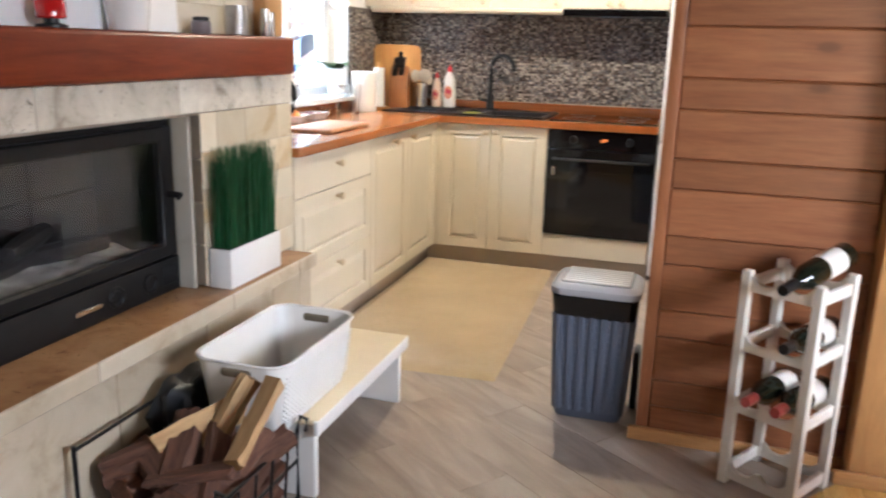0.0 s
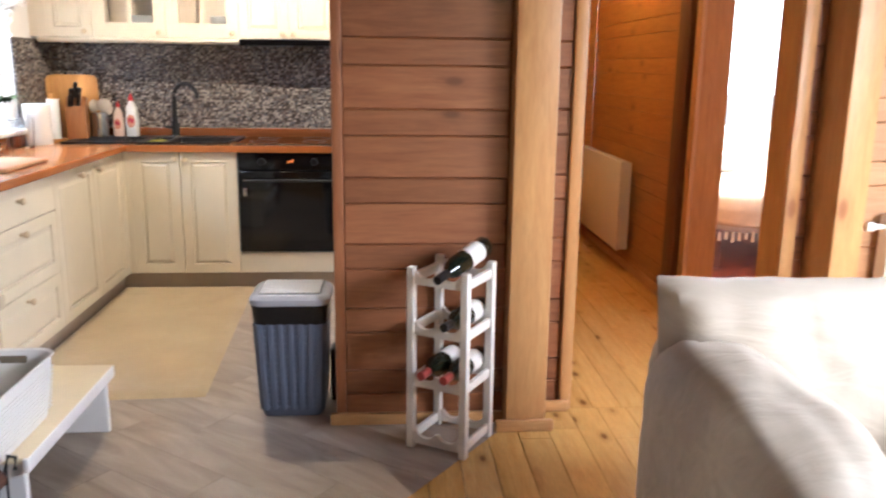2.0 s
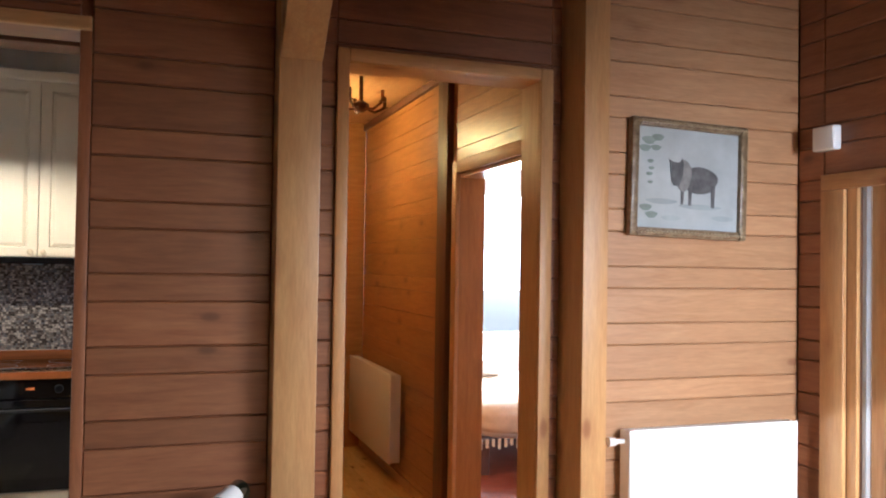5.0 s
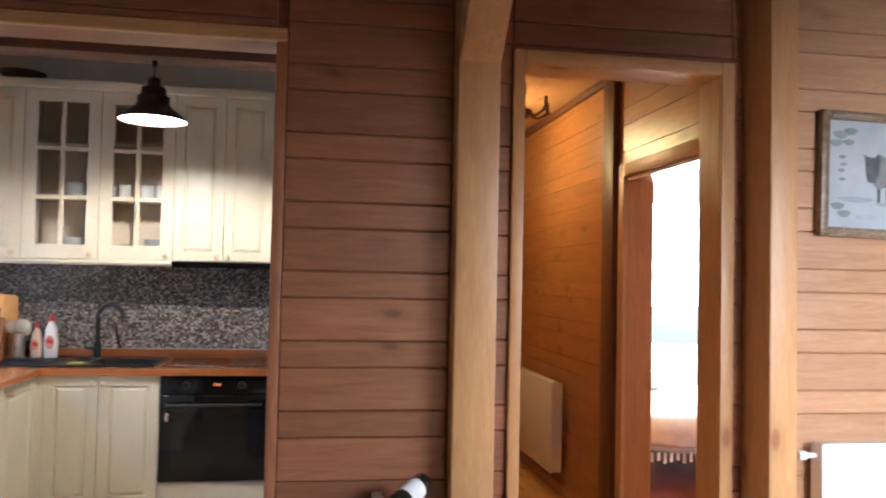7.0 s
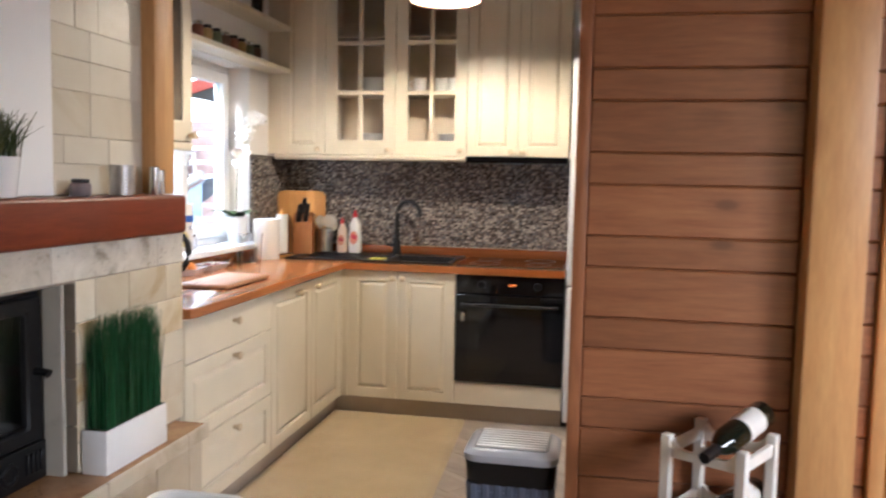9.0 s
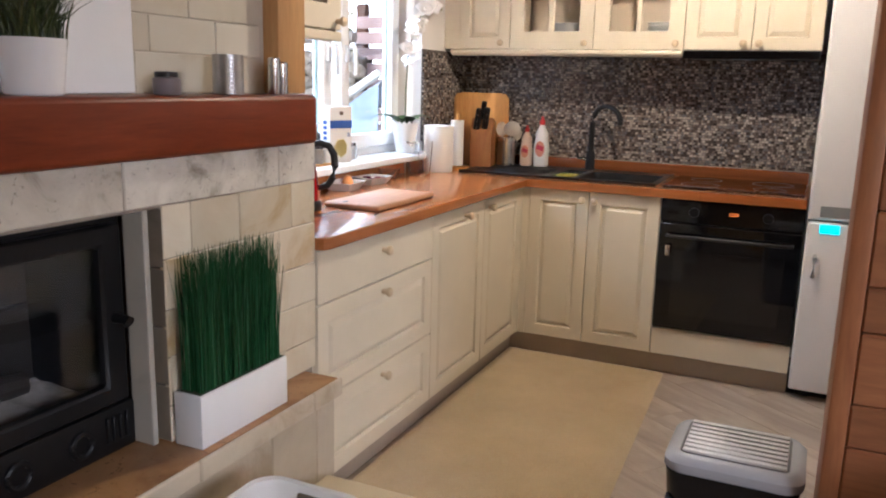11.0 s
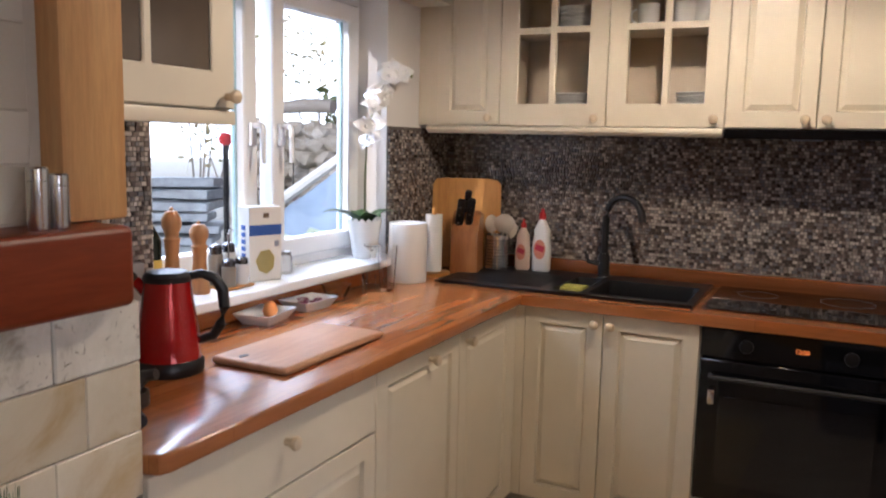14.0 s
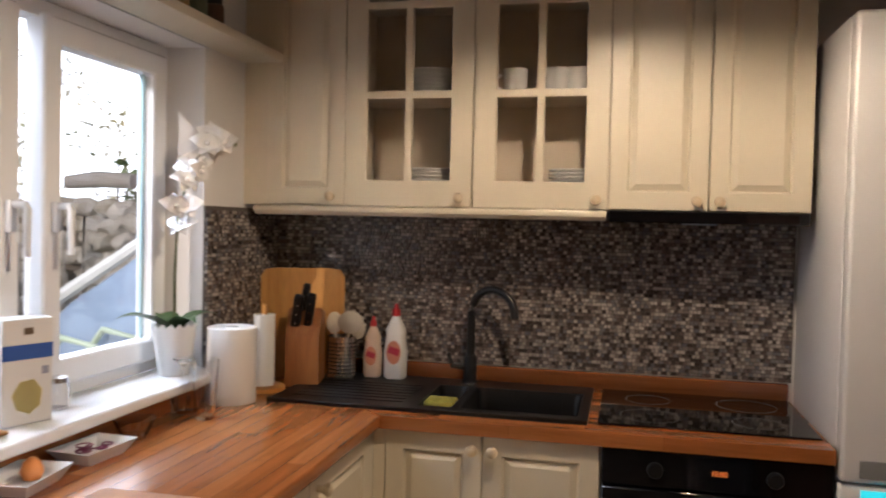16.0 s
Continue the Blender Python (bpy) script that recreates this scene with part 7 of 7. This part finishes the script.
def soap(x, y, s, body, capm, lab):
    t = thing("soap_bottle", (x, y, WT + 0.0105), lab, "bottle", "dish soap bottles")
    o = (x, y, WT + 0.0105)
    bm = loft(bmesh.new(), [(0.030 * s, 0.02, 0.015, 0), (0.036 * s, 0.024, 0.02, 0.006), (0.038 * s, 0.026, 0.022, 0.09 * s), (0.030 * s, 0.022, 0.018, 0.14 * s), (0.032 * s, 0.022, 0.018, 0.16 * s), (0.016 * s, 0.014, 0.012, 0.195 * s), (0.012 * s, 0.011, 0.01, 0.205 * s)], o)
    part("body", bm, body, t)
    part("cap", lathe(bmesh.new(), [(0.014 * s, 0.205 * s), (0.013 * s, 0.225 * s), (0.007 * s, 0.232 * s), (0.006 * s, 0.245 * s), (0, 0.246 * s)], o, 16), capm, t, "red cap")
    bm = lathe(bmesh.new(), [(0.024 * s, 0), (0.024 * s, 0.001), (0, 0.001)], seg=24)
    bm.transform(pose(x, y - 0.0268, o[2] + 0.088 * s, 90, 0, 0) @ Matrix.Diagonal((1, 1.6, 1, 1)))
    lb = part("label", bm, plain("soap_label", (0.70, 0.66, 0.30) if s > 0.9 else (0.6, 0.25, 0.16), 0.4), t, "oval printed label")
    bm = boxed(x - 0.018 * s, x + 0.018 * s, y - 0.0292, y - 0.0282, o[2] + 0.082 * s, o[2] + 0.105 * s)
    bm.transform(Matrix.Translation((x, y, o[2] + 0.09 * s)) @ pose(0, 0, 0, 0, 18, 0) @ Matrix.Translation((-x, -y, -o[2] - 0.09 * s)))
    part("logo_bar", bm, plain("logo_red", (0.45, 0.03, 0.06), 0.4), lb)


REDP = plain("red_plastic", (0.55, 0.02, 0.025), 0.3)
SOAPW = plain("soap_white", (0.80, 0.79, 0.77), 0.3)
soap(-1.43, 5.80, 0.88, plain("soap_cream", (0.70, 0.55, 0.45), 0.3), REDP, "small washing-up bottle with a red cap")
soap(-1.345, 5.795, 1.08, SOAPW, REDP, "white washing-up bottle with a red cap")
sock = thing("socket", (-1.838, 4.05, 1.0), "brushed grey double socket on the mosaic", "socket")
part("plate", boxed(-1.834, -1.815, 3.99, 4.075, 0.945, 1.09, 0.004, 2), plain("socket_grey", (0.34, 0.35, 0.37), 0.35, 0.5), sock)
for z in (0.98, 1.05):
    bm = lathe(bmesh.new(), [(0.02, 0), (0.018, 0.002), (0, 0.002)], seg=18)
    bm.transform(pose(-1.8152, 4.032, z, 0, 90, 0))
    part("outlet", bm, BLACK, sock)
pf = thing("espresso_handle", (-1.47, 3.70, WT), "black and steel espresso filter holder lying on the worktop", "kitchen tool")
part("cup", lathe(bmesh.new(), [(0.03, 0), (0.036, 0.004), (0.036, 0.032), (0.032, 0.032), (0.03, 0.008), (0, 0.008)], (-1.49, 3.72, WT), 22), plain("dark_steel", (0.12, 0.12, 0.12), 0.3, 0.9), pf)
part("handle", tube(bmesh.new(), [(-1.47, 3.70, WT + 0.025), (-1.43, 3.665, WT + 0.02), (-1.37, 3.63, WT + 0.017)], [0.009, 0.013, 0.014], 10), BLACK, pf)
part("spout", tube(bmesh.new(), [(-1.49, 3.72, WT + 0.03), (-1.475, 3.745, WT + 0.06), (-1.45, 3.75, WT + 0.065)], [0.012, 0.013, 0.011], 10), MATS["dark_steel"], pf)

# ---- painting ----
pt = thing("painting", (2.505, 3.5, 1.86), "framed painting of a dark animal in pale snow", "painting")
PX0, PX1, PZ0, PZ1, PY = 2.204, 2.806, 1.606, 2.116, 3.492
GOLD = stone("gilt_frame", (0.16, 0.10, 0.05), (0.34, 0.26, 0.16), 0.4, 30.0, 0.5)
fw = 0.038
for nm, a in (("frame_side", (PX0, PX0 + fw, PZ0, PZ1)), ("frame_side", (PX1 - fw, PX1, PZ0, PZ1)), ("frame_rail", (PX0 + fw, PX1 - fw, PZ0, PZ0 + fw)), ("frame_rail", (PX0 + fw, PX1 - fw, PZ1 - fw, PZ1))):
    bm = boxed(a[0], a[1], PY - 0.04, PY, a[2], a[3], 0.010, 2)
    part(nm, bm, GOLD, pt)
beads = bmesh.new()
for i in range(34):
    x = PX0 + 0.015 + i * (PX1 - PX0 - 0.03) / 33
    for z in (PZ0 + 0.018, PZ1 - 0.018):
        bmesh.ops.create_icosphere(beads, subdivisions=1, radius=0.009, matrix=Matrix.Translation((x, PY - 0.04, z)))
bd = part("beading", beads, stone("gilt_bead", (0.42, 0.34, 0.22), (0.22, 0.15, 0.08), 0.35, 30.0, 0.5), pt)
bd["kind"] = "stuff"
part("canvas", boxed(PX0 + fw, PX1 - fw, PY - 0.016, PY - 0.010, PZ0 + fw, PZ1 - fw), plain("snow_paint", (0.40, 0.43, 0.44), 0.6, vary=0.18, scale=5, bump_amt=0.3), pt)


def dab(cx, cz, pts, mat, name, k):
    bm = bmesh.new()
    a = [bm.verts.new((cx + x, PY - 0.0175 - k, cz + z)) for x, z in pts]
    b = [bm.verts.new((cx + x, PY - 0.0163 - k, cz + z)) for x, z in pts]
    bm.faces.new(a)
    bm.faces.new(list(reversed(b)))
    for i in range(len(a)):
        bm.faces.new((a[i], b[i], b[(i + 1) % len(a)], a[(i + 1) % len(a)]))
    link(name, bm, mat, pt, False)


def ellipse(rx, rz, n=22, wob=0.0):
    return [(rx * math.cos(a) * (1 + wob * math.sin(3 * a)), rz * math.sin(a)) for a in (2 * math.pi * i / n for i in range(n))]


FUR = plain("fur_paint", (0.11, 0.11, 0.115), 0.7, vary=0.45, scale=22)
FUR2 = plain("fur_paint_light", (0.22, 0.215, 0.21), 0.7, vary=0.4, scale=22)
GREENP = plain("sage_paint", (0.22, 0.27, 0.24), 0.7, vary=0.3, scale=15)
dab(2.562, 1.862, ellipse(0.098, 0.060, 24, 0.06), FUR, "animal_body", 0.000)
dab(2.478, 1.878, ellipse(0.042, 0.070, 20, 0.1), FUR2, "animal_neck", 0.0016)
dab(2.445, 1.885, [(-0.045, 0.06), (-0.035, 0.045), (-0.028, -0.03), (-0.018, -0.052), (0.012, -0.055), (0.03, 0.0), (0.032, 0.045), (0.025, 0.07), (0.012, 0.048), (-0.02, 0.05)], FUR, "animal_head", 0.0032)
for x, w, h in ((2.475, 0.009, 0.075), (2.515, 0.010, 0.08), (2.635, 0.012, 0.09)):
    dab(x, 1.79, [(-w, h * 0.6), (w, h * 0.6), (w * 0.7, -h * 0.5), (-w * 0.7, -h * 0.5)], FUR, "animal_leg", 0.0009)
for i, (x, z, r) in enumerate(((2.33, 2.02, 0.035), (2.375, 2.035, 0.03), (2.31, 1.985, 0.03), (2.365, 1.99, 0.025), (2.34, 1.93, 0.016), (2.345, 1.90, 0.014), (2.335, 1.875, 0.016), (2.34, 1.84, 0.013), (2.32, 1.73, 0.03), (2.35, 1.70, 0.03))):
    dab(x - 0.03, z, ellipse(r, r * 0.5, 12, 0.2), GREENP, "foliage_dab", 0.0004 + 0.0001 * i)
for x, z, w in ((2.40, 1.76, 0.08), (2.60, 1.745, 0.11), (2.72, 1.70, 0.06), (2.45, 1.69, 0.05)):
    dab(x - 0.03, z, ellipse(w, 0.012, 16, 0.1), plain("shadow_paint", (0.34, 0.38, 0.39), 0.7, vary=0.2), "snow_shadow", 0.0002)
pt.matrix_basis = pose(2.505, 3.5, 1.86, 0, 1.2, 0)

# ---- hall and bedroom ----
ch = thing("chandelier", (1.47, 5.3, 2.62), "dark wooden chandelier with candle lamps", "lamp")
part("stem", tube(bmesh.new(), [(1.47, 5.3, 2.62), (1.47, 5.3, 2.43)], 0.012, 8), beam_wood("z"), ch)
part("hub", lathe(bmesh.new(), [(0.02, -0.03), (0.05, -0.01), (0.05, 0.02), (0.02, 0.04)], (1.47, 5.3, 2.43), 16), beam_wood("z"), ch)
for k in range(5):
    a = k * 2 * math.pi / 5 + 0.3
    e = (1.47 + 0.17 * math.cos(a), 5.3 + 0.17 * math.sin(a))
    ar = part("arm", tube(bmesh.new(), [(1.47, 5.3, 2.43), (1.47 + 0.1 * math.cos(a), 5.3 + 0.1 * math.sin(a), 2.41), (e[0], e[1], 2.445)], 0.008, 7), beam_wood("x"), ch)
    part("candle", lathe(bmesh.new(), [(0.022, 0), (0.022, 0.006), (0.011, 0.008), (0.011, 0.07), (0, 0.072)], (e[0], e[1], 2.445), 12), plain("candle_brown", (0.2, 0.1, 0.05), 0.5), ar)
bed = thing("bed", (3.4, 6.55, 0), "bed with a cream fringed bedspread", "bed")
part("mattress", cushion(2.45, 4.35, 5.75, 7.4, 0.2, 0.5, 0.01, 8, 0.01, 31), WHITE, bed)
part("bedspread", cushion(2.42, 4.37, 5.72, 7.42, 0.24, 0.525, 0.01, 10, 0.015, 33), plain("cream_spread", (0.70, 0.58, 0.44), 0.85, vary=0.12, scale=14, bump_amt=0.5, fine=60), bed)
for i in range(40):
    x = 2.46 + i * 0.047
    part("tassel", boxed(x, x + 0.02, 5.722, 5.732, 0.19 + 0.01 * (i % 3), 0.262), MATS["cream_spread"], bed)
for x in (2.52, 4.28):
    for y in (5.82, 7.32):
        part("leg", boxed(x - 0.04, x + 0.04, y - 0.04, y + 0.04, 0, 0.22, 0.004), beam_wood("z"), bed)
single("pillow", cushion(2.55, 3.15, 6.85, 7.3, 0.52, 0.68, 0.08, 8, 0.02, 35), plain("pillow_white", (0.78, 0.76, 0.72), 0.85), "plump white pillow on the bed", "pillow")

# ---- garden beyond the window ----
ground = setting("ground", boxed(-60, 60, -60, 60, -0.5, -0.30), stone("gravel", (0.42, 0.40, 0.35), (0.26, 0.25, 0.20), 0.9, 6.0, 0.5, (0.16, 0.17, 0.10)), "pale dry garden ground")
backdrop = setting("backdrop", boxed(-52, -51.5, -40, 70, -0.3, 40), glow("bright_sky", (0.86, 0.93, 1.0), 5.5), "bright overcast distance")
setting("backdrop_north", boxed(-51, 50, 58, 58.5, -0.3, 40), MATS["bright_sky"], "bright overcast distance")
SLAT = plain("pink_slat", (0.50, 0.36, 0.34), 0.7, vary=0.15, scale=8)
shed = thing("shed", (-2.9, 8.4, -0.3), "garden shed with pinkish horizontal slats and a red-edged roof", "shed")
for i in range(16):
    part("slat", boxed(-3.74, -2.0, 7.85, 7.872, -0.21 + i * 0.13, -0.11 + i * 0.13, 0.004), SLAT, shed)
for x in (-3.70, -2.9, -2.05):
    part("post", boxed(x - 0.04, x + 0.04, 7.875, 7.955, -0.3, 1.95), beam_wood("z"), shed)
part("back_wall", boxed(-3.74, -2.0, 9.3, 9.4, -0.3, 2.4), beam_wood("x"), shed)
bm = boxed(0.2, 2.3, 0, 1.9, 0, 0.06, 0.01)
bm.transform(pose(-3.79, 7.72, 2.0, 0, -17, 0))
part("roof", bm, plain("roof_grey", (0.20, 0.24, 0.25), 0.6), shed)
bm = boxed(0.2, 2.3, -0.03, 0, -0.03, 0.08, 0.005)
bm.transform(pose(-3.79, 7.72, 2.0, 0, -17, 0))
part("verge", bm, plain("roof_red", (0.40, 0.06, 0.04), 0.6), shed)
rnd = random.Random(17)
GREYW = wood("grey_wood", (0.34, 0.30, 0.26), (0.52, 0.47, 0.41), (0.16, 0.14, 0.12), "x", 0.85, 0, 1.5, tone=0.3)
RUBBLE = stone("rubble_stone", (0.50, 0.46, 0.40), (0.34, 0.30, 0.24), 0.9, 7.0, 0.5, (0.14, 0.15, 0.08))
bank = thing("stone_wall", (-4.4, 7.72, -0.3), "rough grey-brown rubble wall with a weathered log on top", "wall")
part("core", boxed(-4.56, -3.62, 7.68, 7.95, -0.3, 1.50), plain("earth_fill", (0.16, 0.13, 0.10), 0.95, vary=0.3, scale=8), bank, "dark earth core")
ROCKS = []
for k in range(7):
    bm = bmesh.new()
    bmesh.ops.create_icosphere(bm, subdivisions=2, radius=1.0)
    for v in bm.verts:
        q = v.co.copy()
        v.co = Vector((q.x * 0.105, q.y * 0.075, q.z * 0.066)) * (1 + 0.45 * noise.noise(q * 1.3 + Vector((k * 7.1, 0, 0))) + 0.12 * noise.noise(q * 4 + Vector((0, k * 5.3, 0))))
    ROCKS.append(mesh_of("stone", bm, RUBBLE, False))
for j in range(17):
    for i in range(5, 11):
        piece("stone", ROCKS[(i * 3 + j * 5) % 7], bank, world_of(bank).inverted() @ pose(-5.2 + 0.152 * i + 0.07 * (j % 2) + rnd.gauss(0, 0.02), 7.66 + rnd.gauss(0, 0.02), -0.24 + j * 0.108 + rnd.gauss(0, 0.012), rnd.gauss(0, 9), rnd.gauss(0, 9), rnd.gauss(0, 14)))
bm = tube(bmesh.new(), [(-4.02, 7.52, 1.64), (-3.8, 7.53, 1.66), (-3.56, 7.54, 1.65)], [0.045, 0.055, 0.05], 10)
part("top_log", bm, GREYW, bank, "weathered grey log")
for i in range(16):
    ln, r = rnd.uniform(0.8, 1.8), rnd.uniform(0.010, 0.022)
    bm = tube(bmesh.new(), [(0, 0, 0), (rnd.gauss(0, 0.05), rnd.gauss(0, 0.02), ln / 2), (rnd.gauss(0, 0.12), 0.03, ln)], [r, r * 0.8, r * 0.4], 6)
    bm.transform(pose(-4.5 + 0.9 * rnd.random(), 7.54, -0.3, 0, rnd.gauss(0, 7), 0))
    part("root", bm, GREYW, bank, "pale dry root")
stack = thing("slate_stack", (-4.5, 6.95, -0.3), "stack of grey slates on a pallet", "stack")
SLATE = plain("slate", (0.36, 0.40, 0.43), 0.6, vary=0.3, scale=12, bump_amt=0.4)
for i in range(18):
    bm = boxed(-0.27, 0.27, -0.2, 0.2, 0, rnd.uniform(0.055, 0.078), 0.008)
    bm.transform(pose(-4.5 + rnd.gauss(0, 0.035), 6.95 + rnd.gauss(0, 0.03), -0.3 + i * 0.08, rnd.gauss(0, 1.0), rnd.gauss(0, 1.0), 35 + rnd.gauss(0, 6)))
    part("slate", bm, SLATE, stack)
tarp = thing("covered_cart", (-3.2, 6.8, -0.3), "garden cart under a blue-grey tarpaulin", "cart")
bm = bmesh.new()
N = 16
g2 = [[bm.verts.new((-3.72 + 0.95 * i / N, 6.55 + 0.5 * j / N, 0.62 + 0.72 * (i / N) ** 0.8 - 0.10 * abs(j / N - 0.5) + 0.03 * noise.noise(Vector((i * 0.4, j * 0.4, 2))))) for j in range(N + 1)] for i in range(N + 1)]
for i in range(N):
    for j in range(N):
        bm.faces.new((g2[i][j], g2[i + 1][j], g2[i + 1][j + 1], g2[i][j + 1]))
for i in range(N):
    lo = [bm.verts.new((g2[k][0].co.x, 6.53, -0.2)) for k in (i, i + 1)]
    bm.faces.new((g2[i][0], g2[i + 1][0], lo[1], lo[0]))
part("tarpaulin", bm, plain("blue_tarp", (0.26, 0.34, 0.45), 0.45, vary=0.2), tarp)
part("pale_edge", tube(bmesh.new(), [tuple(g) for g in ((-3.74, 6.54, 0.62), (-3.3, 6.54, 1.02), (-2.76, 6.54, 1.36))], [0.03, 0.035, 0.03], 8), plain("pale_edge", (0.62, 0.60, 0.55), 0.6), tarp)
gc = thing("garden_chair", (-2.95, 6.35, -0.3), "pale green metal garden chair", "chair")
for y in (6.2, 6.5):
    part("side_frame", tube(bmesh.new(), [(-3.2, y, -0.3), (-3.1, y, 0.15), (-3.12, y, 0.75), (-3.02, y, 0.88), (-2.85, y, 0.85), (-2.8, y, 0.2), (-2.75, y, -0.3)], 0.018, 8), plain("green_metal", (0.45, 0.52, 0.36), 0.4), gc)
part("seat", boxed(-3.12, -2.78, 6.2, 6.5, 0.12, 0.15, 0.01), MATS["green_metal"], gc)
part("back", boxed(-3.14, -3.11, 6.22, 6.48, 0.45, 0.75, 0.01), MATS["green_metal"], gc)
lmp = thing("garden_light", (-4.05, 6.95, -0.3), "red ball on a thin garden post", "garden light")
part("post", tube(bmesh.new(), [(-4.05, 6.95, -0.3), (-4.05, 6.95, 1.36)], 0.02, 8), BLACK, lmp)
part("ball", lathe(bmesh.new(), [(0.0, -0.05), (0.035, -0.035), (0.05, 0), (0.035, 0.035), (0, 0.05)], (-4.05, 6.95, 1.40), 18), plain("red_ball", (0.55, 0.03, 0.03), 0.4), lmp)


def shrub(x, y, z0, h, w, n, seed):
    tall = h > 3
    t = thing("tree" if tall else "shrub", (x, y, z0), "sparse tree with bright haze put into its pale colours" if tall else "leafy green garden shrub in sunlight", "tree" if tall else "shrub", "garden trees" if tall else "garden shrubs")
    rnd = random.Random(seed)
    tips = []
    for k in range(5 if tall else 9):
        a, r = rnd.uniform(0, 6.28), rnd.uniform(0.2, 0.8) * w
        tip = Vector((x + r * math.cos(a), y + r * math.sin(a), z0 + h * rnd.uniform(0.6, 1.0)))
        part("branch", tube(bmesh.new(), [(x, y, z0), (x + r * 0.4 * math.cos(a), y + r * 0.4 * math.sin(a), z0 + h * 0.4), tip], [0.02, 0.012, 0.005] if tall else [0.03, 0.02, 0.006], 6), GREYW if tall else BARK, t)
        tips.append(tip)
    vs, fs = [], []
    for _ in range(n):
        c = rnd.choice(tips)
        p = c.lerp(Vector((x, y, z0 + 0.3 * h)), rnd.random() ** 1.5 * 0.8) + Vector((rnd.gauss(0, 0.12), rnd.gauss(0, 0.12), rnd.gauss(0, 0.12))) * w
        m = Matrix.Translation(p) @ Euler((rnd.uniform(0, 6.28), rnd.uniform(0, 6.28), rnd.uniform(0, 6.28))).to_matrix().to_4x4()
        s = rnd.uniform(0.035, 0.07)
        k = len(vs)
        vs += [tuple(m @ Vector(q)) for q in ((0, -s, 0), (s * 0.5, 0, 0.1 * s), (0, s, 0), (-s * 0.5, 0, 0.1 * s))]
        fs.append((k, k + 1, k + 2, k + 3))
    me = bpy.data.meshes.new("leaves")
    me.from_pydata(vs, [], fs)
    # pale leaf and bark colours carry the bright haze of the tall trees
    me.materials.append(islands("hazed_leaves", [(0.0, (0.42, 0.42, 0.26)), (0.6, (0.60, 0.56, 0.34)), (1.0, (0.72, 0.62, 0.42))], 0.6) if tall else islands("shrub_leaves", [(0.0, (0.10, 0.14, 0.05)), (0.5, (0.17, 0.23, 0.09)), (1.0, (0.32, 0.32, 0.14))], 0.6))
    lv = new("leaves", me)
    lv.parent = t
    lv.matrix_basis = world_of(t).inverted()
    lv["kind"] = "stuff"


for i, (x, y, h, w, n) in enumerate(((-4.5, 8.95, 2.2, 0.22, 260), (-4.1, 8.35, 1.95, 0.45, 700), (-6.6, 7.8, 2.0, 0.8, 420), (-8.6, 7.0, 2.1, 1.1, 420), (-7.5, 5.4, 1.7, 0.9, 380), (-8.6, 11.6, 4.2, 1.7, 420), (-9.8, 13.8, 5.0, 2.0, 420), (-7.6, 13.2, 4.4, 1.6, 360))):
    shrub(x, y, -0.3, h, w, n, 40 + i)
# unseen house-like block added to the south to keep sun off windows and garden
nb = thing("sun_block", (-5.5, -7, -0.3), "plain unseen block added to keep off the low sun", "house")
part("wall", boxed(-10.5, -0.7, -8, -6.5, -0.3, 3.6), WALL, nb)
part("roof", boxed(-10.8, -0.6, -8.2, -6.3, 3.6, 3.9), plain("roof_grey", (0.20, 0.24, 0.25), 0.6), nb)
